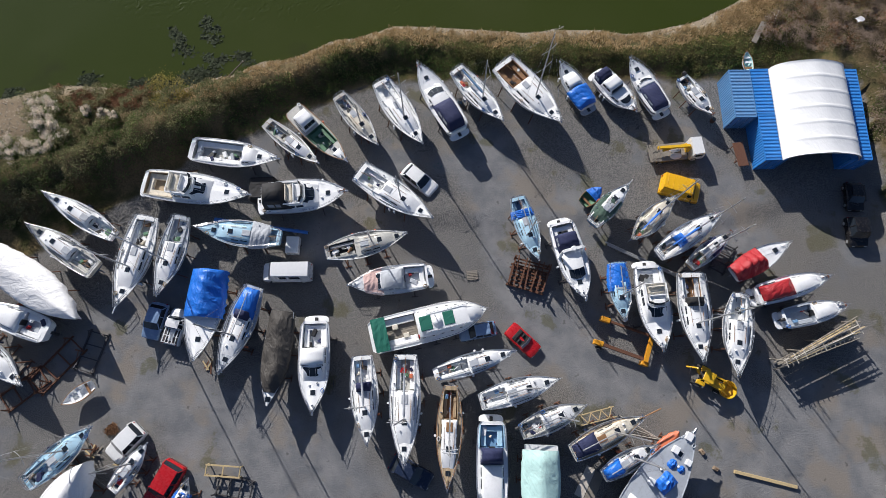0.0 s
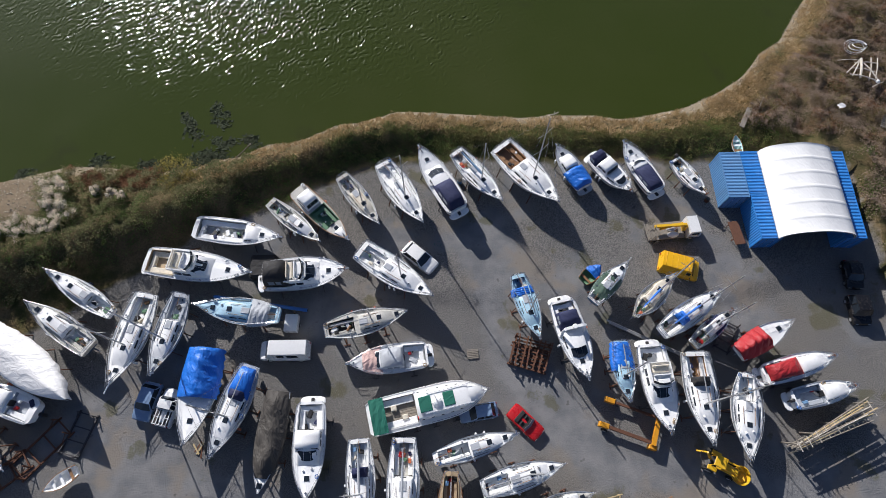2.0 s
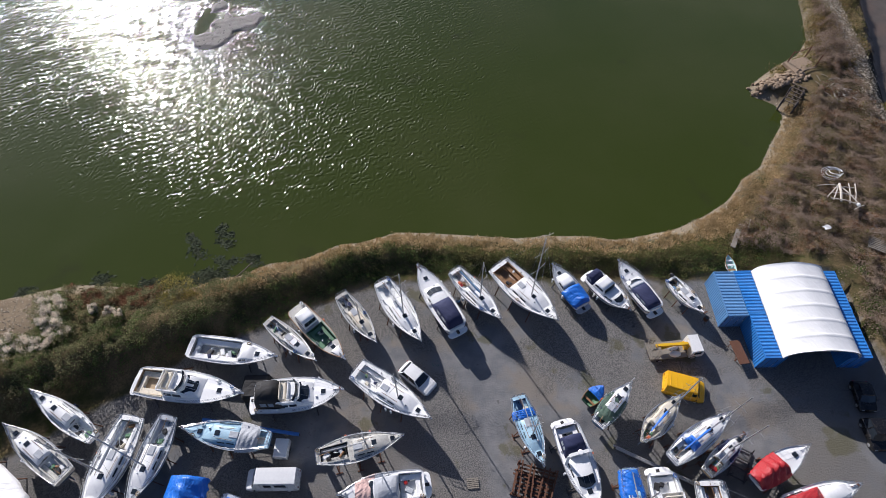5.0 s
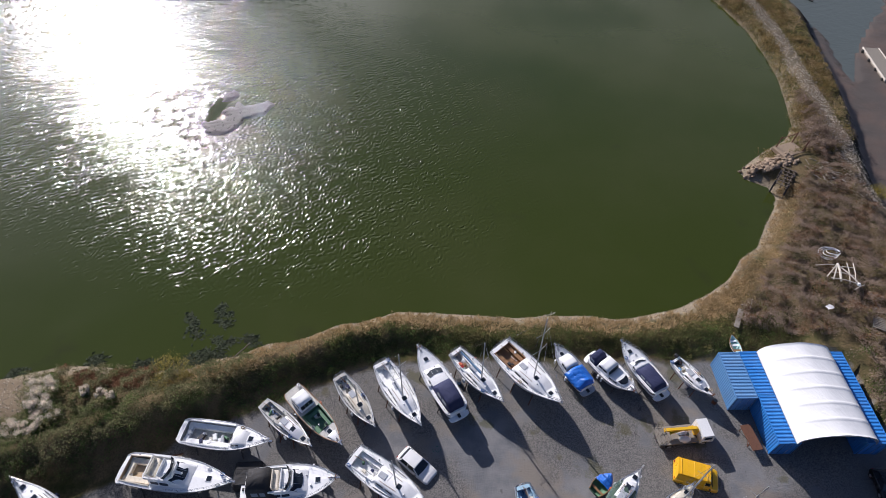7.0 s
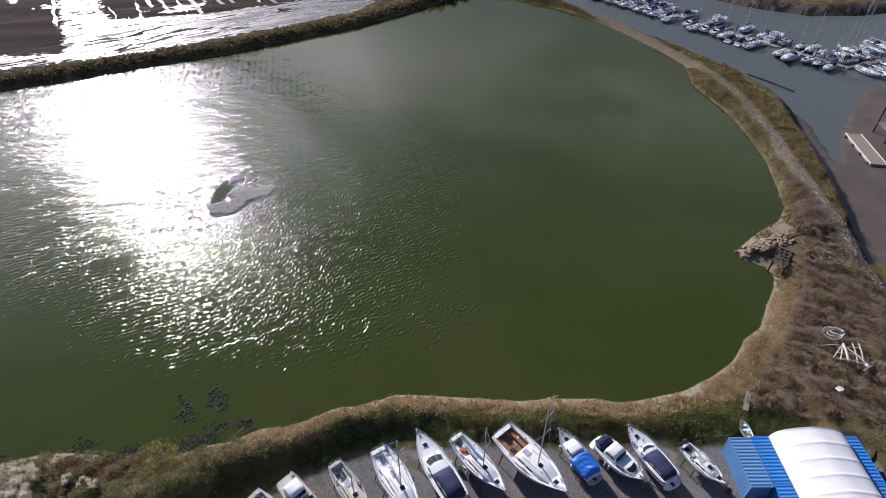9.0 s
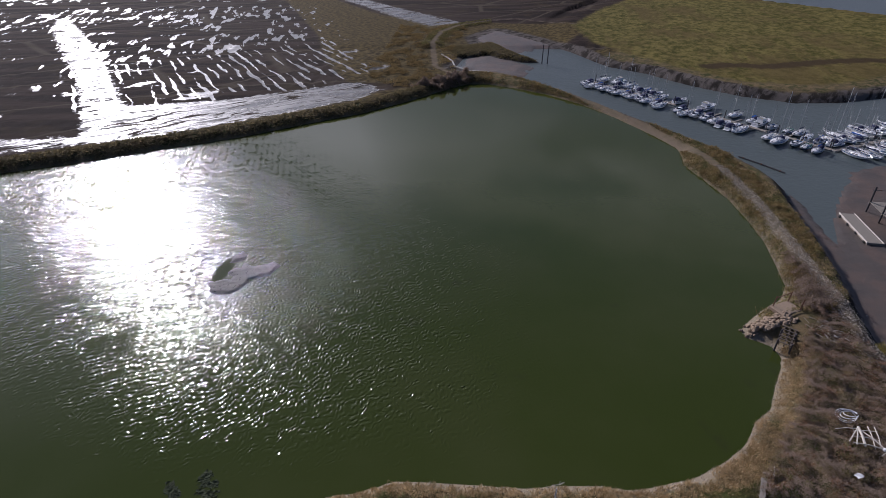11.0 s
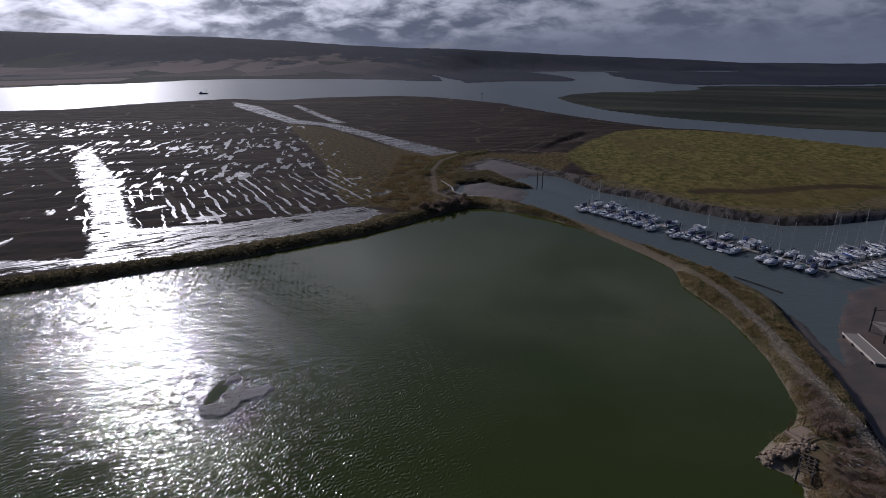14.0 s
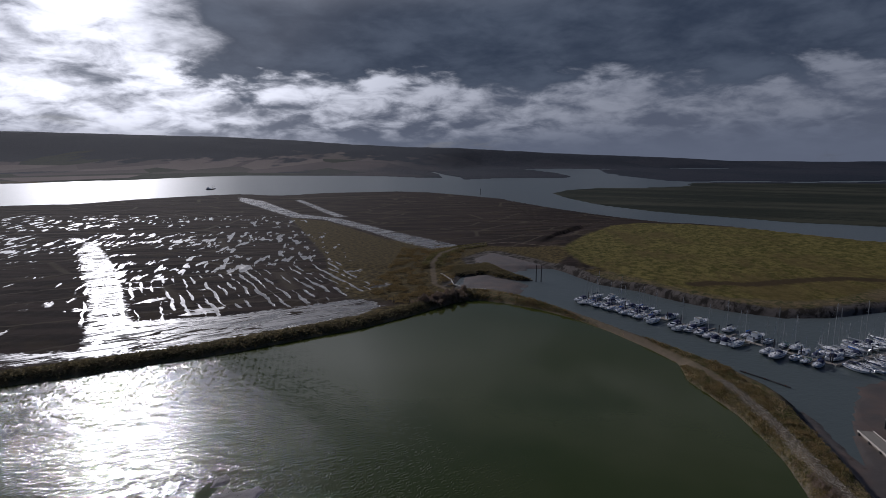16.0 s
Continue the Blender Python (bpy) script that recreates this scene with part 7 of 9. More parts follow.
vehicle(26.73, 22.15, -16.6, 4.49, 2.49, "bright yellow van with a ribbed roof", CARYELLOW, "van", "van", roofbars=True)
vehicle(46.36, 21.23, -94.0, 3.36, 1.95, "black car in the shade of the shed", CARBLACK, "hatch")
vehicle(45.85, 17.07, -90.0, 3.37, 2.07, "black van in the shade beside the shed", CARBLACK, "suv")
crane_truck(26.60, 26.56, 6.5, 6.11, 2.08)
yellow_loader(27.43, 1.15, -28.7)

# ---- other things in the yard ----
def houseboat():
    l, b = 12.4, 3.7
    h = Hull(l, b, 1.75, 1.25, 0.96, 3.6, 0.5, 0.22, 0.04, True)
    boat = thing("houseboat", -1.52, 6.80, 0, 13.9, "long white houseboat with green covers and a grey working deck", "houseboat", BOATS)
    build_hull(boat, h, WHITE, ANTIFOUL_BLACK, None, WHITE)
    build_deck(boat, h, WHITE, (0.10, 0.40, 1.45))
    z0 = build_well(boat, h, 0.10, 0.40, 1.45, GREYWOOD, WHITE, 0.5)
    for i in range(11):
        yy = -1.3 + 0.26 * i
        part("deck_plank", Shape().box(h.x(0.11), h.x(0.395), yy - 0.11, yy + 0.11, z0 + 0.005, z0 + 0.03, 0.008), GREYWOOD, boat)
    house(boat, h, 0.40, 0.965, 3.0, 0.75, WHITE, "cabin", 0.16, 0.03, taper=0.94)
    ring = house(boat, h, 0.46, 0.86, 2.2, 0.18, WHITE, "roof_panel", 0.1, 0.05, h.sheer(0.6) + 0.78, 0.9, False, 0.03)
    for i, y0 in enumerate((-0.95, 0.95)):
        part("roof_rail", Shape().tube([(h.x(0.5), y0, h.sheer(0.6) + 1.05), (h.x(0.87), y0, h.sheer(0.6) + 1.05)], 0.03, 5), STAINLESS, boat)
    tarp_shape = Shape()
    tarp_shape.loft([[(h.x(s), f * 1.75, h.sheer(s) + 0.62 - 0.10 * f * f + 0.04 * math.sin(s * 90 + f * 4)) for f in (-1, -0.6, -0.2, 0.2, 0.6, 1)] for s in (0.03, 0.06, 0.09, 0.12, 0.15)])
    part("stern_cover", tarp_shape, GREENCLOTH, boat, "dark green canvas over the stern")
    for s in (0.035, 0.148):
        for f in (-1, 1):
            part("cover_post", Shape().tube([(h.x(s), f * 1.68, h.sheer(s) - 0.02), (h.x(s), f * 1.68, h.sheer(s) + 0.53)], 0.03, 5), STAINLESS, boat)
    for s0, s1, y0, y1 in ((0.43, 0.53, -0.75, 0.75), (0.63, 0.72, -0.7, 0.7)):
        part("hatch_cover", Shape().box(h.x(s0), h.x(s1), y0, y1, h.sheer(0.5) + 0.80, h.sheer(0.5) + 1.06, 0.05), GREENCLOTH, boat)
    part("funnel", Shape().dome((h.x(0.575), -0.1, h.sheer(0.5) + 0.9), 0.55, 0.55, 0.5), WHITE, boat)
    part("stub_mast", Shape().tube([(h.x(0.57), 0.5, h.sheer(0.5) + 0.9), (h.x(0.56), 0.5, h.sheer(0.5) + 2.2)], 0.05, 6), WHITE, boat)
    for s in (0.44, 0.52, 0.6, 0.68, 0.76):
        for side in (1, -1):
            part("porthole", Shape().disc((h.x(s), side * (min(1.5, h.half(s) * 0.74) - 0.01), h.sheer(s) + 0.35), (0, 1, 0), 0.15, 0.06, 10), GLASS, boat)
    for s, f in ((0.22, 0.5), (0.3, -0.6)):
        part("deck_box", Shape().box(h.x(s) - 0.3, h.x(s) + 0.3, f - 0.25, f + 0.25, z0 + 0.03, z0 + 0.45, 0.04), CREAM, boat)
    part("ladder_roll", Shape().disc((h.x(0.41), -1.1, h.sheer(0.4) + 0.4), (1, 0, 0), 0.22, 0.3, 10), CARRED, boat)
    rails(boat, h, 0.5, 0.9, 0.5, 5, True, True, False)
    supports(h, -1.52, 6.80, 13.9, 0.45, DARKSTEEL, 4)


houseboat()


def cradle(x, y, turn, l, w, high, mat=RUST, label="rusty steel boat cradle standing empty"):
    c = thing("boat_cradle", x, y, 0, turn, label, "boat cradle", "empty boat cradles")
    for side in (1, -1):
        part("runner", Shape().beam((-l / 2, side * w / 2, 0.1), (l / 2, side * w / 2, 0.1), 0.14, 0.2), mat, c)
    for q in (-0.45, -0.15, 0.15, 0.45):
        part("cross_beam", Shape().beam((l * q, -w / 2, 0.24), (l * q, w / 2, 0.24), 0.12, 0.12), mat, c)
        if abs(q) > 0.3:
            for side in (1, -1):
                part("upright", Shape().beam((l * q, side * w / 2, 0.2), (l * q, side * w * 0.42, high), 0.1, 0.1), mat, c)
                part("brace", Shape().beam((l * q * 0.6, side * w / 2, 0.2), (l * q, side * w * 0.45, high * 0.7), 0.06, 0.06), mat, c)
    return c


cradle(9.2, 11.9, -16, 4.2, 2.4, 1.3)
scrap = thing("scrap_frames", 9.3, 12.2, 0, -16, "heap of rusty brown steel frames and beams", "scrap steel")
rr = random.Random(41)
for i in range(9):
    yy = -1.5 + 0.37 * i
    part("beam", Shape().beam((-2.3 + rr.uniform(0, 0.6), yy, 0.45 + 0.1 * (i % 3)), (2.2 - rr.uniform(0, 0.6), yy + rr.uniform(-0.2, 0.2), 0.5 + 0.1 * (i % 2)), 0.16, 0.16), RUST, scrap)
for i in range(7):
    xx = -1.9 + 0.62 * i
    part("cross_beam", Shape().beam((xx, -1.7, 0.78 + 0.05 * (i % 3)), (xx + rr.uniform(-0.3, 0.3), 1.8, 0.82 + 0.07 * (i % 2)), 0.14, 0.12), RUST, scrap)
for i in range(4):
    part("post", Shape().beam((-1.9 + 3.7 * (i % 2), -1.5 + 3.0 * (i // 2), 0.0), (-1.9 + 3.7 * (i % 2), -1.5 + 3.0 * (i // 2), 1.5), 0.13, 0.13), RUST, scrap)
cradle(-40.6, 2.6, 50, 6.2, 2.2, 1.5)
cradle(-43.6, 0.2, 40, 5.0, 2.0, 1.3)
cradle(-37.2, 4.0, 75, 4.5, 2.0, 0.9, DARKSTEEL, "dark steel boat cradle standing empty")
cradle(-20.8, -9.4, -10, 3.8, 1.8, 1.5, DARKSTEEL, "dark steel cradle with raised posts")
cradle(-17.0, 26.6, -8, 5.0, 1.8, 0.8)
cradle(30.8, 14.2, 60, 3.6, 1.6, 1.1, DARKSTEEL, "dark steel boat cradle standing empty")

trailer = thing("boat_hoist", 19.2, 5.3, 0, -20, "orange-yellow painted boat hoist frame on wheels", "boat hoist")
part("long_arm", Shape().beam((-2.3, 1.25, 0.75), (2.3, 1.25, 0.75), 0.24, 0.3), RUST, trailer, "rusty brown side arm")
part("long_arm", Shape().beam((-2.3, -1.35, 0.75), (2.6, -1.35, 0.75), 0.34, 0.36), RUST, trailer, "rusty brown side arm")
part("cross_arm", Shape().beam((2.55, -1.6, 0.95), (2.55, 1.5, 0.95), 0.42, 0.42), HOISTYELLOW, trailer)
for px, py in ((-2.5, 1.25), (-2.5, -1.35)):
    part("arm_head", Shape().box(px - 0.55, px + 0.5, py - 0.27, py + 0.27, 0.45, 1.0, 0.06), HOISTYELLOW, trailer)
part("foot", Shape().box(2.2, 3.0, -2.0, -1.5, 0.1, 0.9, 0.06), HOISTYELLOW, trailer)
for px, py in ((-2.3, 1.6), (-2.3, -1.75), (2.5, 1.75)):
    wheel(trailer, px, py, 0.35, 0.22)

beam_ob = thing("timber_beam", 32.38, -8.6, 0, -13.6, "long pale yellow timber beam lying on the tarmac", "timber beam")
part("baulk", Shape().box(-3.15, 3.15, -0.17, 0.17, 0.0, 0.26, 0.02), TIMBER, beam_ob)
part("end_band", Shape().box(3.1, 3.2, -0.18, 0.18, 0.0, 0.275, 0.01), DARKSTEEL, beam_ob)

trestle = thing("timber_trestle", -21.95, -7.75, 0, -4, "pale timber trestle frame on the tarmac", "trestle")
for yy in (-0.5, 0.5):
    part("rail", Shape().beam((-1.8, yy, 0.75), (1.8, yy, 0.75), 0.14, 0.14), TIMBER, trestle)
for xx in (-1.7, 0, 1.7):
    part("cross_bar", Shape().beam((xx, -0.5, 0.75), (xx, 0.5, 0.75), 0.11, 0.11), TIMBER, trestle)
for xx in (-1.7, 1.7):
    for yy in (-0.5, 0.5):
        part("leg", Shape().beam((xx, yy, 0.0), (xx, yy, 0.72), 0.1, 0.1), TIMBER, trestle)

scaffold = thing("scaffold_stack", 38.9, 4.7, 0, 24.5, "tall stack of weathered timber ladders, poles and boards", "scaffold")
rng = random.Random(5)
for i in range(9):
    zz = 0.22 + 0.235 * i
    part("board", Shape().beam((-4.9 + rng.uniform(0, 0.7), rng.uniform(-0.12, 0.12), zz), (4.9 - rng.uniform(0, 0.9), rng.uniform(-0.12, 0.12), zz + rng.uniform(-0.03, 0.03)), 0.07, 0.20), GREYWOOD, scaffold)
for i in range(13):
    yy = -0.55 + 0.09 * i
    part("pole", Shape().tube([(-5.1 + rng.uniform(0, 1.2), yy * 0.5 + rng.uniform(-0.1, 0.1), 2.35 + 0.05 * (i % 4)), (4.9 - rng.uniform(0, 2.0), yy * 1.6 + rng.uniform(-0.2, 0.2), 2.5 + 0.07 * (i % 5))], 0.055, 5), (GREYWOOD, PALEWOOD, TIMBER)[i % 3], scaffold)
for i in range(17):
    xx = -4.6 + 0.55 * i
    part("rung", Shape().beam((xx, -0.55 - 0.02 * i, 2.52 + 0.05 * (i % 3)), (xx + 0.1, 0.45 + 0.02 * i, 2.56 + 0.06 * (i % 2)), 0.08, 0.06), (PALEWOOD, GREYWOOD)[i % 2], scaffold)
for xx in (-4.7, -2.4, 0.0, 2.4, 4.7):
    for side in (-0.28, 0.28):
        part("leg", Shape().beam((xx, side * 2.2, 0.0), (xx, side, 2.5), 0.1, 0.1), GREYWOOD, scaffold)

for x0, y0, x1, y1, z0, mat, label in ((18.0, 16.0, 26.9, 11.7, 0.35, SAILMAST, "spare aluminium mast lying on the gravel"), (18.2, 15.7, 27.0, 11.4, 0.35, SAILMAST, "spare aluminium mast lying on the gravel"),
                                       (-25.1, 18.3, -14.75, 16.75, 1.5, BLUE, "blue-wrapped mast propped beside a pale blue boat")):
    spar = thing("spare_mast", (x0 + x1) / 2, (y0 + y1) / 2, 0, math.degrees(math.atan2(y1 - y0, x1 - x0)), label, "mast", "spare masts")
    half = math.hypot(x1 - x0, y1 - y0) / 2
    part("spar", Shape().tube([(-half, 0, z0), (0, 0, z0 - 0.04), (half, 0, z0)], 0.10 if mat is SAILMAST else 0.2, 7), mat, spar)
    for q in (-0.7, 0.0, 0.7):
        part("rest", Shape().box(half * q - 0.08, half * q + 0.08, -0.3, 0.3, 0.0, z0 - 0.1, 0.01).tube([(half * q, -0.15, 0), (half * q, -0.02, z0 - 0.05)], 0.05, 4), GREYWOOD, spar)
    part("cap", Shape().disc((half + 0.05, 0, z0), (1, 0, 0), 0.12, 0.1, 8), PLASTIC, spar)

box_trailer = thing("box_trailer", -16.45, 15.45, 0, 88, "small white box trailer on the gravel", "trailer")
part("box", Shape().box(-0.95, 0.95, -0.7, 0.7, 0.45, 1.35, 0.05), CARWHITE, box_trailer)
part("drawbar", Shape().beam((0.95, 0, 0.45), (1.7, 0, 0.45), 0.08, 0.08), DARKSTEEL, box_trailer)
for yy in (-0.72, 0.72):
    wheel(box_trailer, 0, yy, 0.26, 0.16)

shroud = thing("covered_pallet", -20.2, 21.9, 0, 2, "stack of gear under a black sheet beside a cruiser", "covered stack")
part("pallet", Shape().box(-1.4, 1.4, -1.3, 1.3, 0.0, 0.15, 0.02), GREYWOOD, shroud)
part("sheet", Shape().box(-1.45, 1.45, -1.35, 1.35, 0.14, 1.7, 0.25), BLACKCLOTH, shroud)

dinghy(-37.37, -0.35, -144.7, 3.4, 1.5, "small white dinghy with a pale inside", WHITE, DECK, z=0.35)
dinghy(16.7, 21.2, 40, 2.9, 1.7, "green dinghy half covered with a blue sheet", GREEN, GREEN, BLUECLOTH, z=0.3)
dinghy(36.25, 38.0, 92, 2.6, 1.2, "pale green dinghy behind the container", WHITE, MINT, z=0.6)
dinghy(50.0, 37.9, -50, 2.4, 1.1, "pale lilac tender beside the shed", WHITE, GREYCLOTH, z=0.7)
dinghy(49.9, 34.8, -60, 2.4, 1.1, "white and blue kayak tender beside the shed", WHITE, STEEL_BLUE, z=0.2)
dinghy(50.4, 26.6, 10, 2.2, 1.2, "white plastic tender beside the containers", WHITE, WHITE, z=0.0)
dinghy(44.6, -9.0, 80, 4.6, 1.9, "white open boat on a trailer", WHITE, DECK, z=0.5)

covered_boat(22.2, -5.6, 50, 4.6, 1.7, "orange-red hull lying behind the workboat", ORANGE, hull=ORANGE, ridge=0.25, sheer=1.3, span=(0.05, 0.97), lumps=0.05)

# gear on the big workboat's deck
for i, (gx0, gy0, sz, mat, label) in enumerate(((23.9, -4.3, 0.72, WHITE, "white deck locker on the workboat"), (22.5, -5.5, 0.66, WHITE, "white deck locker on the workboat"), (23.6, -6.7, 0.55, WHITE, "white deck locker on the workboat"), (19.9, -8.4, 0.6, WHITE, "white deck locker on the workboat"))):
    lk = thing("deck_locker", gx0, gy0, 2.76, 58, label, "locker", "deck lockers")
    part("chest", Shape().box(-sz / 2, sz / 2, -sz * 0.45, sz * 0.45, 0, sz * 0.7, 0.05), mat, lk)
    part("lid", Shape().box(-sz / 2 - 0.03, sz / 2 + 0.03, -sz * 0.47, sz * 0.47, sz * 0.7 + 0.005, sz * 0.7 + 0.07, 0.03), mat, lk)
for gx0, gy0, sz in ((21.3, -8.5, 1.9), (22.1, -6.8, 1.0), (22.9, -7.3, 0.75)):
    sheet_ob = thing("folded_tarpaulin", gx0, gy0, 2.78, 40, "crumpled bright blue tarpaulin on the workboat deck", "tarpaulin", "tarpaulins on deck")
    rows = []
    for i in range(9):
        rows.append([(sz * (i / 8 - 0.5), sz * 0.8 * (j / 8 - 0.5), 0.03 + 0.35 * sz * max(0, 1 - ((i - 4) ** 2 + (j - 4) ** 2) / 22) * (1 + 0.6 * noise.noise(Vector((i * 0.7 + gx0, j * 0.7, 1))))) for j in range(9)])
    part("sheet", Shape().loft(rows), BLUECLOTH, sheet_ob)

# small clutter on the gravel
for i, (cx, cy, kind) in enumerate(((-42.0, 8.6, 0), (-32.3, -7.0, 1), (-35.5, -6.2, 1), (2.0, 33.2, 0), (-8.5, 28.3, 1), (26.3, -6.0, 2), (27.5, -7.6, 2), (-24.5, 2.6, 1), (31.6, 30.7, 0), (38.8, -11.0, 2), (43.0, -10.8, 2), (-29.0, 24.0, 1))):
    if kind == 0:
        drum = thing("plastic_drum", cx, cy, 0, 20 * i, "small weathered plastic drum on the gravel", "drum", "yard drums")
        part("shell", Shape().disc((0, 0, 0.42), (0, 0, 1), 0.28, 0.84, 12), (STEEL_BLUE, CREAM, RUST)[i % 3], drum)
        part("lid", Shape().disc((0, 0, 0.86), (0, 0, 1), 0.25, 0.05, 12), PLASTIC, drum)
    elif kind == 1:
        pile = thing("timber_offcuts", cx, cy, 0, 33 * i, "loose heap of weathered timber offcuts", "timber", "heaps of offcuts")
        rr = random.Random(i)
        for j in range(6):
            a = rr.uniform(0, math.pi)
            px, py = rr.uniform(-0.4, 0.4), rr.uniform(-0.4, 0.4)
            part("offcut", Shape().beam((px - 0.6 * math.cos(a), py - 0.6 * math.sin(a), 0.06 + 0.07 * j), (px + 0.6 * math.cos(a), py + 0.6 * math.sin(a), 0.06 + 0.07 * j), 0.14, 0.06), (GREYWOOD, TIMBER, RUST)[j % 3], pile)
    else:
        blk = thing("mooring_block", cx, cy, 0, 25 * i, "small stained concrete mooring block with an iron ring", "mooring block", "mooring blocks")
        part("block", Shape().box(-0.28, 0.28, -0.2, 0.2, 0, 0.3, 0.06), RUBBLE, blk)
        part("ring", Shape().tube([(0.15 * math.cos(a), 0, 0.42 + 0.12 * math.sin(a)) for a in [math.tau * j / 10 for j in range(11)]], 0.02, 4), RUST, blk)

# steel rails, a net and timber lying between the boats
for i in range(5):
    rail_ob = thing("steel_rail", -16.4 + 0.5 * (i % 3), 23.6 + 0.36 * i, 0.0, 3.0 - 2.0 * i, "long rusty steel rail lying across the gravel", "rail", "rusty rails")
    part("web", Shape().box(-3.0, 3.0, -0.02, 0.02, 0.02, 0.16), RUST, rail_ob)
    part("flange", Shape().box(-3.0, 3.0, -0.07, 0.07, 0.0, 0.03, 0.006), RUST, rail_ob)
    part("head", Shape().box(-3.0, 3.0, -0.04, 0.04, 0.16, 0.2, 0.01), RUST, rail_ob)
net = thing("fishing_net", -0.6, 25.0, 0, 20, "tangled green fishing net heaped on the gravel", "net")
rr = random.Random(91)
for i in range(26):
    a, reach = rr.uniform(0, math.tau), rr.uniform(0.1, 0.75)
    cx, cy, q = math.cos(a) * reach, math.sin(a) * reach * 0.7, rr.uniform(0.15, 0.4)
    part("strand", Shape().tube([(cx + q * math.cos(b + a), cy + q * math.sin(b + a), 0.05 + 0.22 * (0.8 - reach) + 0.12 * abs(math.sin(b * 1.5 + i))) for b in [0.7 * j for j in range(9)]], 0.022, 4), GREENCLOTH, net)
for cx, cy, turn in ((-2.3, 25.8, 84), (-3.2, 34.6, 10), (-37.9, 12.6, 30), (3.2, 12.3, 5)):
    board = thing("timber_pallet", cx, cy, 0, turn, "grey slatted timber pallet lying on the gravel", "pallet", "pallets in the yard")
    for j in range(6):
        part("slat", Shape().box(-0.6, 0.6, -0.5 + j * 0.18, -0.39 + j * 0.18, 0.1, 0.125, 0.004), GREYWOOD, board)
    for xx in (-0.5, 0.0, 0.5):
        part("bearer", Shape().box(xx - 0.05, xx + 0.05, -0.5, 0.51, 0.0, 0.097), GREYWOOD, board)
zigzag = thing("timber_trestle", 15.7, -2.5, 0, 14, "pale yellow timber trestle frame beside a boat", "trestle")
for j in range(6):
    part("strut", Shape().beam((-1.6 + 0.55 * j, 0.45 * (-1) ** j, 0.75), (-1.05 + 0.55 * j, -0.45 * (-1) ** j, 0.75), 0.09, 0.06), TIMBER, zigzag)
for side in (1, -1):
    part("runner", Shape().beam((-1.9, side * 0.5, 0.68), (2.0, side * 0.5, 0.68), 0.09, 0.07), TIMBER, zigzag)
    for xx in (-1.6, 1.7):
        part("leg", Shape().beam((xx, side * 0.5, 0.0), (xx, side * 0.5, 0.65), 0.08, 0.08), TIMBER, zigzag)
for j in range(5):
    spar = thing("wooden_spar", 20.0 + 0.1 * j, -3.5 - 0.25 * j, 0.05, -30 + 5 * j, "long weathered wooden spar lying on the ground", "spar", "loose spars")
    part("shaft", Shape().tube([(-2.2, 0, 0.03), (2.2, 0, 0.05)], 0.055, 6, 0.035), (PALEWOOD, GREYWOOD)[j % 2], spar)
    part("ferrule", Shape().disc((-2.15, 0, 0.03), (1, 0, 0), 0.065, 0.12, 8), DARKSTEEL, spar)
panel = thing("plywood_sheet", 14.6, -9.2, 0.0, 62, "weathered grey plywood sheets lying in the shade", "plywood")
part("sheet", Shape().box(-1.6, 1.6, -1.0, -0.05, 0.0, 0.05, 0.01), GREYWOOD, panel)
part("sheet", Shape().box(-1.4, 1.7, 0.0, 0.95, 0.02, 0.08, 0.01), PALEWOOD, panel)

# ---- creek, marina and far water ----
MOORED = "boats moored at the pontoons"
WATER_Z = -1.1
templates = [
    sailboat(0, -300, 0, 8.6, 2.9, "white sailing yacht moored at a pontoon", mast=10.5, sail=NAVYCLOTH, afloat=True, group=MOORED, z0=WATER_Z, wires=True)[0],
    motorboat(0, -310, 0, 7.6, 2.8, "white motor cruiser moored at a pontoon", hood=NAVYCLOTH, hood_span=(0.05, 0.42), hood_h=1.1, afloat=True, group=MOORED, z0=WATER_Z)[0],
    sailboat(0, -320, 0, 7.4, 2.6, "small white sailboat with a blue cover at a pontoon", mast=8.5, sail=BLUECLOTH, tent=NAVYCLOTH, afloat=True, group=MOORED, z0=WATER_Z)[0],
    motorboat(0, -330, 0, 9.4, 3.3, "white flybridge cruiser moored at a pontoon", fly=True, cabin=(0.28, 0.68), cab_h=0.9, afloat=True, group=MOORED, z0=WATER_Z)[0],
    motorboat(0, -340, 0, 6.2, 2.4, "small cuddy motorboat at a pontoon", cabin=(0.45, 0.80), cab_h=0.4, afloat=True, group=MOORED, z0=WATER_Z, floor=STEEL_BLUE, motor=True)[0],
    sailboat(0, -350, 0, 10.8, 3.4, "large white yacht with a tall mast at a pontoon", mast=14.5, sail=GREYCLOTH, hood=NAVYCLOTH, afloat=True, group=MOORED, z0=WATER_Z)[0],
    sailboat(0, -360, 0, 6.8, 2.5, "small green-decked sailboat at a pontoon", hull=NAVY, deck=GREENCLOTH, mast=7.5, afloat=True, group=MOORED, z0=WATER_Z)[0],
]
used = set()


def moor(kind, x, y, turn):
    """The first boat of each kind is the template itself."""
    m = pose(x, y, WATER_Z, 0, 0, turn)
    if kind in used:
        return copy_thing(templates[kind], m)
    used.add(kind)
    templates[kind].matrix_basis = m
    return templates[kind]


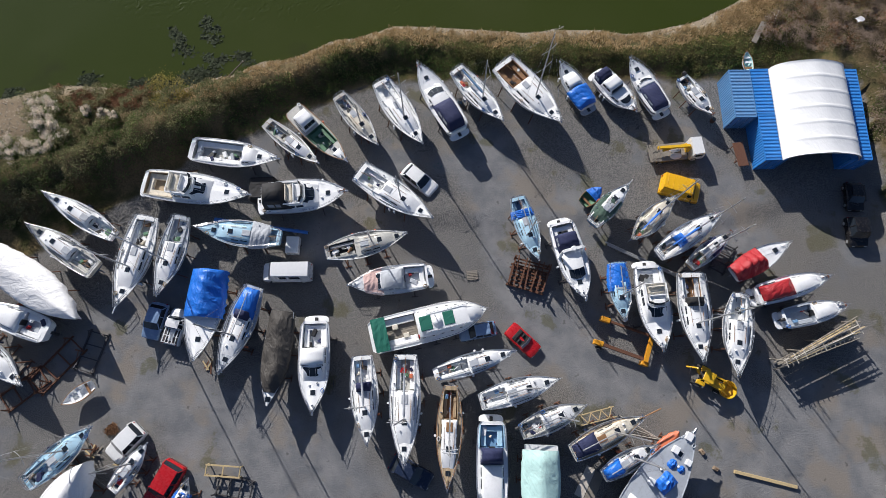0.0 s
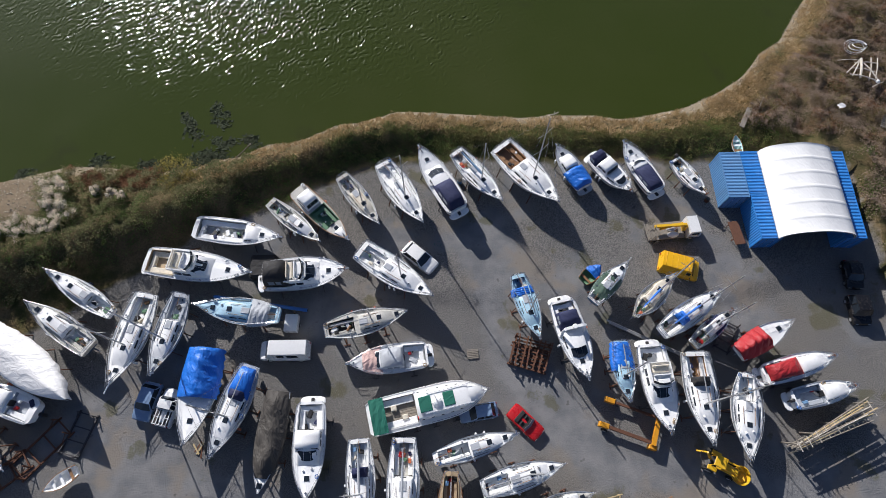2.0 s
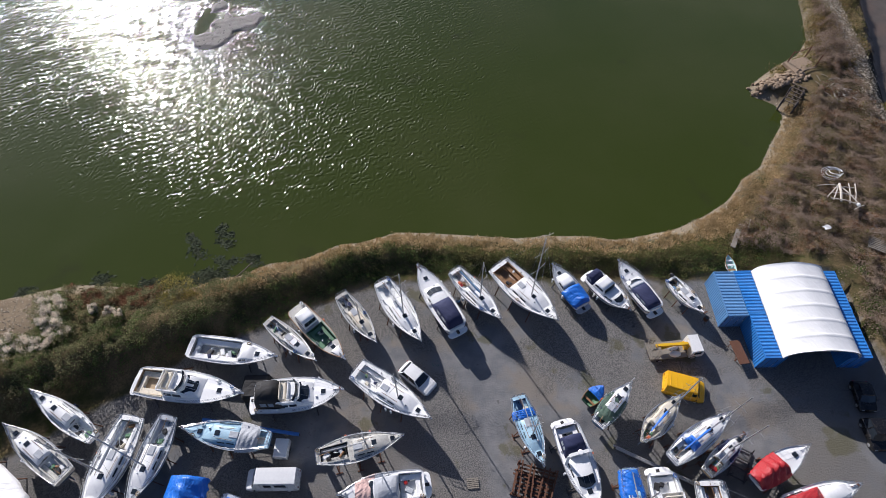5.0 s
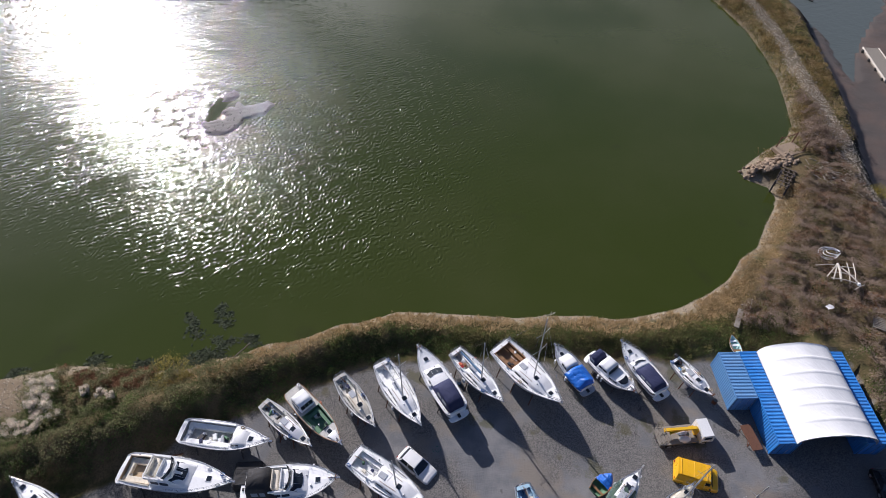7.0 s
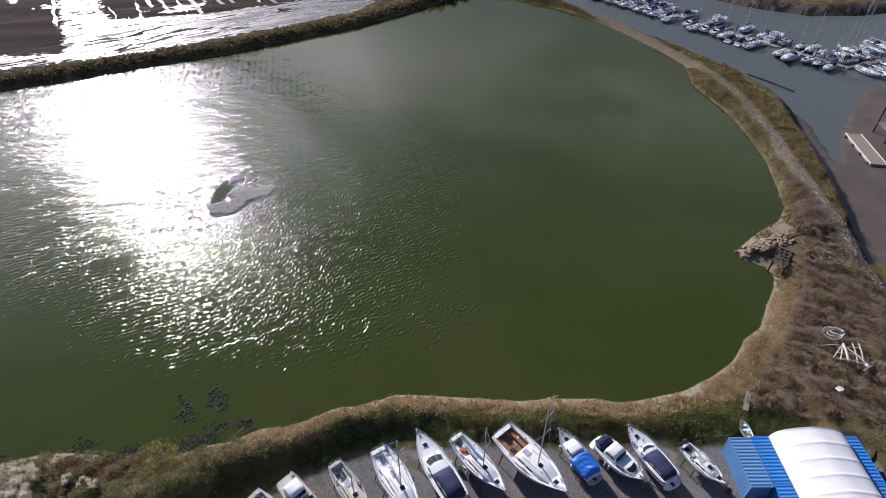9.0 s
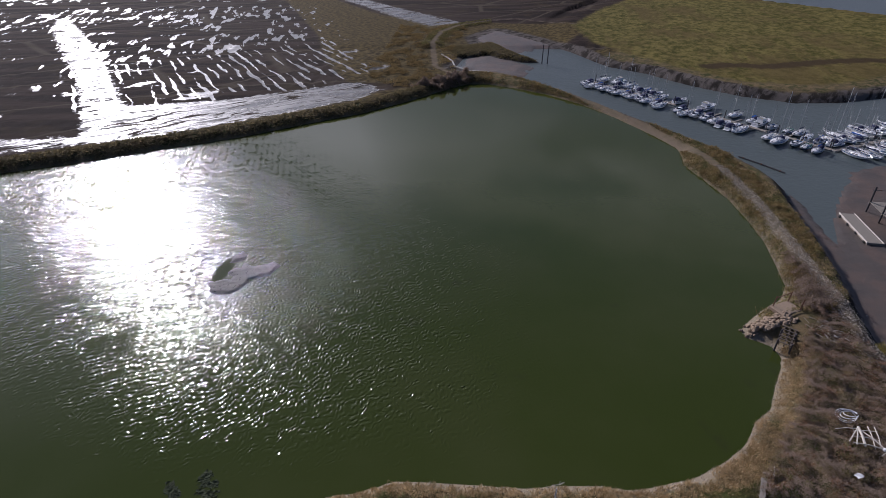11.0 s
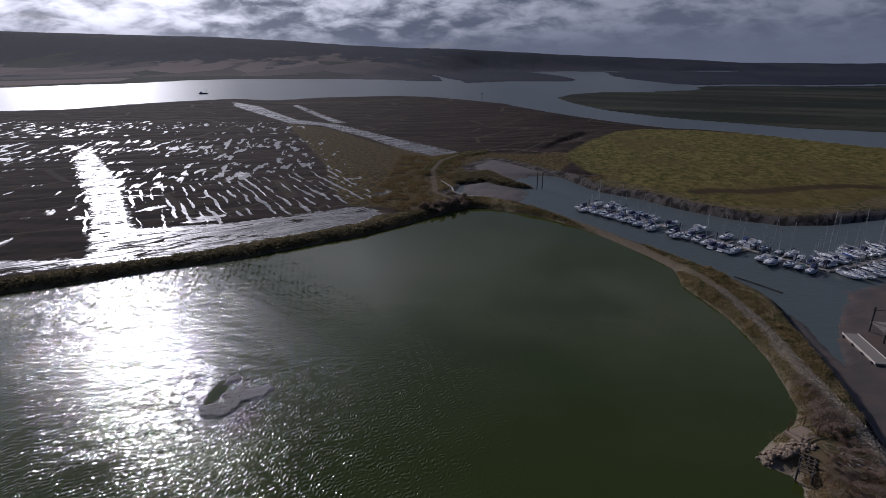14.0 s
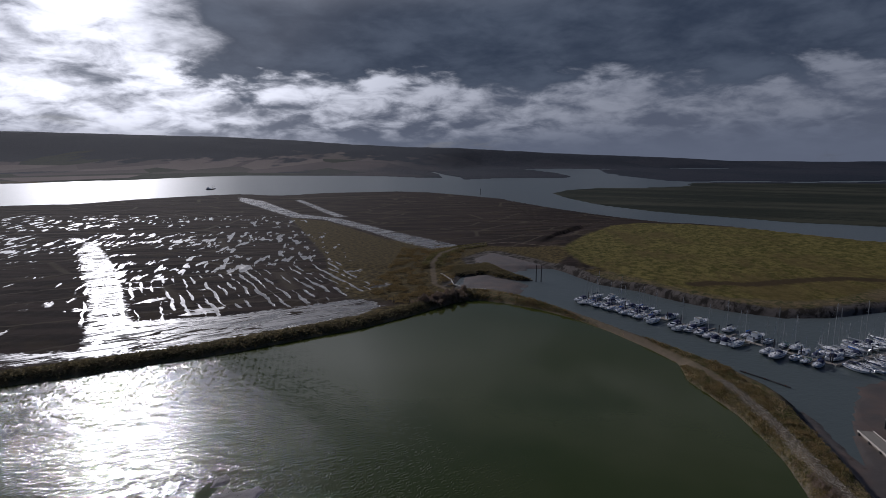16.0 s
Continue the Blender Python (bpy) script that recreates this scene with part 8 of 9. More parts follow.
def pontoon(x0, y0, x1, y1, fingers):
    l, turn = math.hypot(x1 - x0, y1 - y0), math.degrees(math.atan2(y1 - y0, x1 - x0))
    p = thing("pontoon", (x0 + x1) / 2, (y0 + y1) / 2, WATER_Z, turn, "grey timber-decked floating pontoon with dark piles", "pontoon", "marina pontoons")
    part("float", Shape().box(-l / 2, l / 2, -0.8, 0.8, -0.3, 0.36, 0.03), CONCRETE, p)
    deck_piece = part("deck_section", Shape().box(-1.2, 1.2, -0.88, 0.88, 0.37, 0.47, 0.02), GREYWOOD, p)
    count = max(2, int(l / 2.45))
    deck_piece.matrix_basis = Matrix.Translation((-l / 2 + l * 0.5 / count, 0, 0))
    for i in range(1, count):
        again(deck_piece, p, Matrix.Translation((-l / 2 + l * (i + 0.5) / count, 0, 0)))
    for i in range(fingers):
        xx = -l / 2 + l * (i + 0.5) / fingers
        for side in (1, -1):
            part("finger", Shape().box(xx - 0.3, xx + 0.3, min(side * 0.8, side * 5.5), max(side * 0.8, side * 5.5), 0.1, 0.4, 0.03), GREYWOOD, p)
    for xx in (-l / 2 + 1.0, 0.0, l / 2 - 1.0):
        part("pile", Shape().tube([(xx, 1.05, -2.5), (xx, 1.05, 3.2)], 0.17, 8), DARKSTEEL, p)


rng = random.Random(12)
for (x0, y0, x1, y1), kinds in (((62, 236, 85, 203), (0, 1, 3, 1, 0, 4, 1, 2, 1, 4, 0, 1)), ((87, 200, 104.5, 174), (2, 3, 3, 1, 0, 1, 2, 3, 4)), ((105.5, 172.5, 116, 158), (6, 0, 4, 2, 5)), ((116, 157.5, 152, 172), (5, 0, 5, 2, 0, 5, 1, 0, 5))):
    pontoon(x0, y0, x1, y1, len(kinds) // 2)
    along = math.atan2(y1 - y0, x1 - x0)
    nx, ny = -math.sin(along), math.cos(along)
    turn = math.degrees(along) + 90
    for side in (1, -1):
        for i, kind in enumerate(kinds):
            kk = kind if side > 0 else kinds[(i * 3 + 1) % len(kinds)]
            if rng.random() < 0.06:
                continue
            if side < 0 and kk == 3:
                kk = 1
            q = (i + 0.5 + rng.uniform(-0.12, 0.12)) / len(kinds)
            off = 1.5 + templates[kk].children[0].dimensions.x * 0.0 + (8.6, 7.6, 7.4, 9.4, 6.2, 10.8, 6.8)[kk] / 2
            moor(kk, x0 + (x1 - x0) * q + side * nx * off, y0 + (y1 - y0) * q + side * ny * off, turn + (180 if (side > 0) != (rng.random() < 0.7) else 0) + rng.uniform(-2, 2))
for kind in range(len(templates)):
    if kind not in used:
        moor(kind, 150 + 8 * kind, 178, 70)

for px, py in ((46.0, 269), (48.5, 269)):
    post = thing("mooring_post", px, py, -2.0, 0, "tall dark timber mooring post in the creek", "post", "mooring posts")
    part("shaft", Shape().tube([(0, 0, 0), (0.1, 0, 9.5)], 0.25, 8, 0.2), DARKSTEEL, post)
    part("collar", Shape().disc((0.08, 0, 8.6), (0, 0, 1), 0.32, 0.2, 8), RUST, post)

mark = thing("channel_marker", 60, 900, -3, 0, "slender dark channel marker pole in the river", "marker")
part("pole", Shape().tube([(0, 0, 0), (0, 0, 11)], 0.35, 6), DARKSTEEL, mark)
part("topmark", Shape().disc((0, 0, 11.2), (0, 0, 1), 0.9, 1.2, 8), DARKSTEEL, mark)

ship = thing("workboat", -424, 1022, -1.1, 8, "small dark working vessel anchored in the river", "ship")
hs = Hull(17, 5, 1.8, 2.2, 0.8, 2.4, 0.45, 0.8, 0.06, True)
build_hull(ship, hs, NAVY, ANTIFOUL_RED, None, DARKSTEEL)
build_deck(ship, hs, RUST)
house(ship, hs, 0.08, 0.34, 3.2, 2.6, WHITE, "deckhouse", 0.1, 0.08, 1.8, 0.9, False)
part("mast", Shape().tube([(hs.x(0.62), 0, 1.8), (hs.x(0.62), 0, 8.8)], 0.2, 6), DARKSTEEL, ship)
part("derrick", Shape().tube([(hs.x(0.62), 0, 3.0), (hs.x(0.92), 0, 7.0)], 0.15, 6), DARKSTEEL, ship)

# barge pontoon and staging on the creek mud
jetty = thing("landing_stage", 93.0, 108.8, -0.85, -100, "floating landing stage with a pale edge on the mud", "landing stage")
part("deck", Shape().box(-7.0, 7.0, -1.6, 1.6, 0.0, 0.75, 0.05), GREYWOOD, jetty)
for side in (1, -1):
    part("fender_rail", Shape().box(-7.0, 7.0, side * 1.62 - 0.10, side * 1.62 + 0.10, 0.55, 0.9, 0.03), PALEWOOD, jetty)
for i in range(4):
    for side in (1, -1):
        part("fender", Shape().disc((-6 + 4 * i, side * 1.85, 0.35), (0, 1, 0), 0.35, 0.22, 10), RUBBER, jetty)
stage = thing("timber_staging", 101, 109, -1.0, -100, "dark timber staging with tall posts and a plank walk", "staging")
for i in range(4):
    for side in (1, -1):
        part("post", Shape().tube([(-9 + 6 * i, side * 2.0, 0), (-9 + 6 * i, side * 2.0, 6.5)], 0.2, 7), DARKSTEEL, stage)
    part("cap_beam", Shape().beam((-9 + 6 * i, -2.2, 2.4), (-9 + 6 * i, 2.2, 2.4), 0.25, 0.3), GREYWOOD, stage)
plank = part("plank", Shape().box(-0.3, 0.3, -2.1, 2.1, 2.55, 2.63, 0.01), GREYWOOD, stage)
plank.matrix_basis = Matrix.Translation((-9, 0, 0))
for i in range(1, 28):
    again(plank, stage, Matrix.Translation((-9 + i * 0.67, 0, 0)))
for x0, y0, x1, y1 in ((86, 153, 93.3, 141.1), (110, 130, 128, 126)):
    boom_ob = thing("floating_boom", (x0 + x1) / 2, (y0 + y1) / 2, -1.0, math.degrees(math.atan2(y1 - y0, x1 - x0)), "dark timber boom lying across the mud and water", "boom", "timber booms")
    half = math.hypot(x1 - x0, y1 - y0) / 2
    part("log", Shape().tube([(-half, 0, 0.1), (0, 0.3, 0.08), (half, 0, 0.1)], 0.2, 7), DARKSTEEL, boom_ob)
    for q in (-0.8, 0, 0.8):
        part("strap", Shape().disc((half * q, 0.1, 0.1), (1, 0, 0), 0.26, 0.3, 8), RUST, boom_ob)

# pipe along the bank by the sluice
pipe = thing("sluice_pipe", 5, 262, 0, 0, "pale pipe curving down the bank by the sluice", "pipe")
part("pipe", Shape().tube([(-6, 22, ground_at(-1, 284) + 0.4), (-1, 8, ground_at(4, 270) + 0.5), (0, -4, ground_at(5, 258) + 0.5), (6, -14, ground_at(11, 248) + 0.4), (14, -22, ground_at(19, 240) + 0.3)], 0.35, 7), CONCRETE, pipe)
part("collar", Shape().disc((-1, 8, ground_at(4, 270) + 0.5), (0.1, 1, 0), 0.5, 0.4, 9), GREYWOOD, pipe)


# ---- the rubble point and rubbish on the east bank ----
def on_ground(name, x, y, turn, label, category, group="", lift=0.0):
    return thing(name, x, y, ground_at(x, y) + lift, turn, label, category, group)


def stone_mesh(seed, r):
    rr = random.Random(seed)
    bm = bmesh.new()
    bmesh.ops.create_icosphere(bm, subdivisions=1, radius=r)
    for v in bm.verts:
        v.co *= rr.uniform(0.75, 1.2)
        v.co.z *= 0.65
    me = bpy.data.meshes.new("stone")
    bm.to_mesh(me)
    bm.free()
    me.materials.append(RUBBLE)
    return me


stones = [stone_mesh(i, 0.5) for i in range(6)]
rubble = on_ground("rubble_heap", 53.5, 72.8, 0, "heap of broken concrete and stones at the water's edge", "rubble")
rr = random.Random(3)
for i in range(150):
    ob = new("stone", stones[i % 6])
    ob.parent = rubble
    q = rr.random()
    px, py = 50.6 + 7.5 * q + rr.uniform(-1.0, 1.0), 72.2 + 2.2 * q + rr.uniform(-1.6, 1.6)
    ob.matrix_basis = Matrix.Translation((px - 53.5, py - 72.8, max(ground_at(px, py), -0.05) - ground_at(53.5, 72.8) + 0.1)) @ Euler((rr.random(), rr.random(), rr.random() * 6)).to_matrix().to_4x4() @ Matrix.Scale(rr.uniform(0.3, 1.1), 4)
slab = on_ground("concrete_slab", 58.8, 76.6, 20, "pale concrete slab with upright rusty posts", "slab", lift=0.05)
part("slab", Shape().box(-2.2, 2.2, -1.5, 1.5, -0.2, 0.35, 0.05), RUBBLE, slab)
for px, py in ((-1.6, 1.2), (1.9, 1.3), (1.9, -1.2)):
    part("post", Shape().beam((px, py, 0.3), (px + 0.2, py, 2.4), 0.14, 0.14), RUST, slab)
part("post_rail", Shape().beam((-1.4, 1.2, 2.0), (2.1, 1.3, 2.2), 0.1, 0.12), RUST, slab)
frame_jetty = on_ground("broken_jetty", 55.2, 69.2, 52, "broken dark timber jetty frame half in the water", "jetty", lift=0.1)
for yy in (-0.8, 0.0, 0.8):
    part("bearer", Shape().beam((-2.8, yy, 0.5), (2.6, yy, 0.7), 0.2, 0.22), DARKWOOD, frame_jetty)
for i in range(6):
    part("cross_plank", Shape().beam((-2.4 + i * 0.9, -1.1, 0.72 + 0.03 * i), (-2.3 + i * 0.9, 1.1, 0.72 + 0.03 * i), 0.22, 0.06), DARKWOOD, frame_jetty)
for px in (-2.5, 0.4):
    for py in (-1.0, 1.0):
        part("pile", Shape().tube([(px, py, -1.2), (px, py, 1.2)], 0.14, 7), DARKSTEEL, frame_jetty)


def stick_pile(x, y, count, spread, length, mats, label, seed):
    p = on_ground("driftwood_pile", x, y, 0, label, "wood pile", "heaps of driftwood")
    rr = random.Random(seed)
    for i in range(count):
        a, q = rr.uniform(0, math.tau), rr.gauss(0, spread)
        px, py = rr.gauss(0, spread), q
        z = 0.15 + rr.random() * 0.5
        d = Vector((math.cos(a), math.sin(a), rr.uniform(-0.15, 0.15))) * rr.uniform(0.4, 1.0) * length / 2
        part("branch", Shape().tube([Vector((px, py, z)) - d, Vector((px, py, z + 0.06)), Vector((px, py, z)) + d], 0.06 if length > 2 else 0.045, 5), mats[i % len(mats)], p)


stick_pile(62.3, 69.8, 90, 1.5, 1.5, (PALEWOOD, GREYWOOD, RUST), "heap of broken pale driftwood by the track", 1)
poles = on_ground("pole_frame", 53.3, 48.0, 0, "collapsed frame of bleached poles in the brambles", "pole frame", lift=1.1)
for ax, ay, bx, by, thick in ((-2.0, -0.4, 0.3, 1.7, 0.07), (-1.4, -0.9, 0.2, 1.6, 0.08), (-0.5, -1.2, 0.4, 1.8, 0.16), (0.5, -1.6, 1.7, 1.9, 0.07), (1.2, -1.7, 2.5, 1.8, 0.07), (0.3, 1.7, 1.6, -1.8, 0.08), (-1.6, -0.6, 1.4, -1.7, 0.07), (-1.0, 0.4, 1.6, -0.4, 0.06), (-0.6, 1.2, 2.4, 1.0, 0.06), (-2.6, 1.6, 0.2, 1.5, 0.05), (0.6, -2.6, 2.2, -1.9, 0.05)):
    part("pole", Shape().tube([(ax, ay, 0.1), ((ax + bx) / 2, (ay + by) / 2, 0.35), (bx, by, 0.2)], thick, 6), PALEWOOD, poles)
part("knob", Shape().dome((1.5, -1.8, 0.1), 0.28, 0.28, 0.3, 8, 3), WHITE, poles)
rag = on_ground("plastic_sheet", 49.5, 42.8, 20, "scrap of crumpled white plastic sheet in the scrub", "plastic sheet", lift=0.9)
part("sheet", Shape().loft([[(-0.5 + 0.16 * i, -0.35 + 0.16 * j, 0.10 * math.sin(i * 1.1 + j * 0.9)) for j in range(5)] for i in range(7)]), WHITECLOTH, rag, smooth=True)
stick_pile(40.2, 43.8, 3, 0.3, 2.0, (PALEWOOD,), "bleached log on the bank", 4)
stick_pile(58.0, 42.0, 9, 1.4, 2.2, (GREYWOOD, PALEWOOD), "grey timbers lying in the scrub", 6)
hose = on_ground("hose_coil", 53.6, 52.0, 0, "coil of pale plastic hose in the brambles", "hose", lift=0.95)
for i in range(4):
    part("loop", Shape().tube([((1.3 - 0.15 * i) * math.cos(a) + 0.2 * i, (1.0 - 0.1 * i) * math.sin(a), 0.1 * i + 0.25 * math.sin(a + i)) for a in [math.tau * j / 20 for j in range(19)]], 0.05, 5), WHITE, hose)
ramp_ob = on_ground("timber_ramp", 37.9, 41.7, 60, "weathered plank ramp on the bank", "ramp", lift=0.35)
ramp_ob.scale = (0.95, 0.5, 1.0)
for i in range(5):
    part("board", Shape().box(-1.7, 1.7, -0.6 + i * 0.25, -0.38 + i * 0.25, 0.0, 0.08, 0.01), GREYWOOD, ramp_ob)
for xx in (-1.3, 1.3):
    part("batten", Shape().box(xx - 0.08, xx + 0.08, -0.62, 0.66, -0.1, -0.002), GREYWOOD, ramp_ob)
pallet = on_ground("timber_pallet", 55.4, 40.2, -30, "grey timber pallet tilted in the scrub", "pallet", lift=0.5)
for i in range(7):
    part("slat", Shape().box(-1.3, 1.3, -1.0 + i * 0.3, -0.82 + i * 0.3, 0.0, 0.05, 0.01), GREYWOOD, pallet)
for xx in (-1.2, 0, 1.2):
    part("bearer", Shape().box(xx - 0.06, xx + 0.06, -1.02, 1.0, -0.14, -0.002), GREYWOOD, pallet)
for bx, by, dx, dy in ((-26.0, 36.3, 3.2, 2.6),):
    pole_ob = thing("leaning_pole", bx, by, 0.2, 0, "thin dark pole leaning out over the pond edge", "pole")
    part("shaft", Shape().tube([(-0.3, -1.2, 0.7), (dx * 0.6, dy * 0.8, 0.5)], 0.08, 5), DARKWOOD, pole_ob)
    part("tip", Shape().disc((dx * 0.6, dy * 0.8, 0.5), (1, 1, 0), 0.09, 0.2, 6), GREYWOOD, pole_ob)
snag = on_ground("broken_mast", 14.2, 43.0, 10, "broken pale spar and branch on the waterline", "driftwood", lift=0.2)
snag.scale = (0.6, 0.6, 0.6)
part("spar", Shape().tube([(-1.5, 0.3, 0.2), (0, 0, 0.4), (1.2, 0.5, 0.3)], 0.07, 6), PALEWOOD, snag)
part("branch", Shape().tube([(0, 0, 0.4), (0.3, 0.7, 0.6)], 0.05, 5), PALEWOOD, snag)

# ---- plants ----
def leafy(name, color_a, color_b, rough=0.85, light=0.3, patch=0.45):
    m, k, s = material(name)
    island = k.n("NewGeometry").outputs["Random Per Island"]
    where = k.n("NewGeometry").outputs["Position"]
    tone = k.mix(island, color_a, color_b)
    tone = k.mix(k.math("MULTIPLY", k.ramp(k.noise(where, 0.5, 3.0), 0.35, 0.65), patch), tone, k.mix(0.5, color_a, (0.05, 0.045, 0.025)))
    k.put(s.inputs["Base Color"], tone)
    s.inputs["Roughness"].default_value = rough
    s.inputs["Specular IOR Level"].default_value = 0.2
    if light:
        leaf = k.n("BsdfTranslucent")
        k.put(leaf.inputs[0], tone)
        blend = k.n("MixShader")
        blend.inputs[0].default_value = light
        k.t.links.new(s.outputs[0], blend.inputs[1])
        k.t.links.new(leaf.outputs[0], blend.inputs[2])
        out = [n for n in k.t.nodes if n.type == "OUTPUT_MATERIAL"][0]
        k.t.links.new(blend.outputs[0], out.inputs[0])
    return m


STRAW = leafy("dry_reed", (0.39, 0.28, 0.14), (0.67, 0.51, 0.30), light=0.35)
BRAMBLE = leafy("green_bramble", (0.06, 0.105, 0.022), (0.16, 0.205, 0.055))
FRESH = leafy("fresh_green_leaves", (0.06, 0.13, 0.02), (0.14, 0.22, 0.05))
OLIVE = leafy("olive_scrub", (0.12, 0.12, 0.04), (0.35, 0.29, 0.115))
TWIG = leafy("brown_twigs", (0.26, 0.19, 0.145), (0.42, 0.32, 0.24), light=0.35, patch=0.5)
RUSSET = leafy("russet_dock", (0.17, 0.085, 0.045), (0.33, 0.18, 0.10))
FLUFF = leafy("white_seed_fluff", (0.72, 0.60, 0.48), (0.90, 0.82, 0.71), light=0.4, patch=0.05)
GOLD = leafy("yellow_green_leaves", (0.24, 0.20, 0.035), (0.42, 0.33, 0.08))
TURF = leafy("rough_green_turf", (0.11, 0.125, 0.035), (0.23, 0.225, 0.08), light=0.3, patch=0.3)
HEDGE_LEAF = leafy("hedge_leaves", (0.11, 0.112, 0.045), (0.28, 0.25, 0.12))
SEDGE = leafy("rusty_sedge", (0.20, 0.135, 0.055), (0.40, 0.295, 0.125), light=0.35)
DARKSCRUB = leafy("dark_scrub", (0.14, 0.12, 0.06), (0.32, 0.25, 0.125), light=0.5)
WEED = leafy("dark_water_weed", (0.018, 0.028, 0.012), (0.045, 0.058, 0.026), light=0.0)


def heights(px, py):
    i = np.clip(np.searchsorted(gx, px) - 1, 0, len(gx) - 2)
    j = np.clip(np.searchsorted(gy, py) - 1, 0, len(gy) - 2)
    u, v = (px - gx[i]) / (gx[i + 1] - gx[i]), (py - gy[j]) / (gy[j + 1] - gy[j])
    return (HEIGHT[j, i] * (1 - u) + HEIGHT[j, i + 1] * u) * (1 - v) + (HEIGHT[j + 1, i] * (1 - u) + HEIGHT[j + 1, i + 1] * u) * v


def leaf_mesh(name, base, size, lean, mat, seed, blade=False):
    """Leaves or blades at the base points: one rhomb each, turned at random."""
    rng = np.random.default_rng(seed)
    n = len(base)
    a = rng.uniform(0, math.tau, n)
    tip = rng.uniform(lean[0], lean[1], n)
    length = size * rng.uniform(0.6, 1.3, n)
    along = np.stack([np.cos(a) * np.cos(tip), np.sin(a) * np.cos(tip), np.sin(tip)], 1) * length[:, None]
    side = np.stack([-np.sin(a), np.cos(a), rng.uniform(-0.6, 0.6, n)], 1)
    side *= (length * (0.10 if blade else 0.34))[:, None]
    v = np.stack([base, base + along * 0.5 + side, base + along, base + along * 0.5 - side], 1).reshape(-1, 3)
    me = bpy.data.meshes.new(name)
    me.from_pydata(v.tolist(), [], np.arange(4 * n).reshape(-1, 4).tolist())
    me.materials.append(mat)
    return me


def spread(count, x0, x1, y0, y1, keep, seed):
    rng = np.random.default_rng(seed)
    px, py = rng.uniform(x0, x1, count), rng.uniform(y0, y1, count)
    ok = keep(px, py, rng.uniform(0, 1, count))
    return px[ok], py[ok]


def mounds(px, py, seed, length, high):
    return np.clip(waves(px, py, seed, length, 3) + 0.35, 0, 1.2) * high


def stuff(name, px, py, per, size, spread_xy, top, mat, lean, label, seed, blade=False, mound=None):
    """Undergrowth: several leaves round each point, heaped up as mounds where told."""
    rng = np.random.default_rng(seed)
    px, py = np.repeat(px, per), np.repeat(py, per)
    px, py = px + rng.normal(0, spread_xy, len(px)), py + rng.normal(0, spread_xy, len(py))
    z = heights(px, py)
    if mound is not None:
        z = z + mounds(px, py, mound[0], mound[1], mound[2]) * rng.uniform(0.55, 1.0, len(px))
    z = z + rng.uniform(-0.05, top, len(px))
    ob = new(name, leaf_mesh(name, np.stack([px, py, z], 1), size, lean, mat, seed + 1, blade))
    return tagged(ob, label, "undergrowth", kind="stuff")


BARE = [(-58, 33.8), (-49, 33.4), (-46.8, 31), (-46.2, 28), (-49, 26.4), (-58, 25)]


def pond_gap(px, py):
    return -signed(px, py, POND)


def yard_gap(px, py):
    return -signed(px, py, YARD)


def on_bund(lo, hi, density=1.0):
    """Between the pond and the yard: lo and hi are shares of the way from the water."""
    def keep(px, py, r):
        p, q = pond_gap(px, py), yard_gap(px, py)
        t = p / (np.abs(p) + np.abs(q) + 1e-6) + 0.10 * waves(px, py, 77, 5.0, 2)
        return (p > 0.3) & (q > 0.2) & (t > lo) & (t < hi) & (r < density)
    return keep


px, py = spread(17000, -60, 42, 24, 50, lambda a, b, r: on_bund(0.05, 0.43)(a, b, r) & (a > -33) & ((a > -6) | (r < 0.75)), 1)
stuff("dry_reeds", px, py, 13, 0.38, 0.22, 0.08, STRAW, (0.5, 1.35), "pale dry reeds and grass along the pond bank", 2, True)
px, py = spread(5000, -30, 42, 24, 50, lambda a, b, r: on_bund(0.05, 0.50)(a, b, r) & (waves(a, b, 99, 6.0, 2) > 0.1), 75)
stuff("bank_sedge", px, py, 9, 0.36, 0.22, 0.08, SEDGE, (0.4, 1.3), "rusty gold sedge among the reeds of the bank", 76, True)
px, py = spread(9000, -60, 42, 22, 46, lambda a, b, r: on_bund(0.40, 0.92)(a, b, r) & ((a < 2) | (r < 0.3)), 3)
stuff("bank_brambles", px, py, 12, 0.13, 0.25, 0.3, BRAMBLE, (-0.3, 0.9), "low dark green brambles on the shaded side of the bank", 4, mound=(15, 3.0, 0.5))
px, py = spread(12000, -26, 42, 30, 46, lambda a, b, r: on_bund(0.42, 0.78)(a, b, r) & (r < 0.8), 45)
stuff("crest_grass", px, py, 10, 0.16, 0.22, 0.12, OLIVE, (0.1, 1.2), "olive green grass along the crest of the bank", 46, mound=(15, 3.0, 0.35))
px, py = spread(14000, -14, 44, 30, 46, lambda a, b, r: on_bund(0.40, 0.86)(a, b, r) & ((a > 2) | (r < 0.3)), 77)
stuff("bank_turf", px, py, 10, 0.14, 0.22, 0.1, TURF, (0.1, 1.2), "rough green turf on the yard side of the bank", 78)
px, py = spread(9000, -60, 42, 22, 46, lambda a, b, r: on_bund(0.36, 0.85)(a, b, r) & (waves(a, b, 51, 7.0, 2) > 0.05), 5)
stuff("fresh_undergrowth", px, py, 9, 0.12, 0.2, 0.35, FRESH, (-0.2, 0.8), "fresh green nettles and leaves on the bank", 6, mound=(15, 3.0, 0.5))
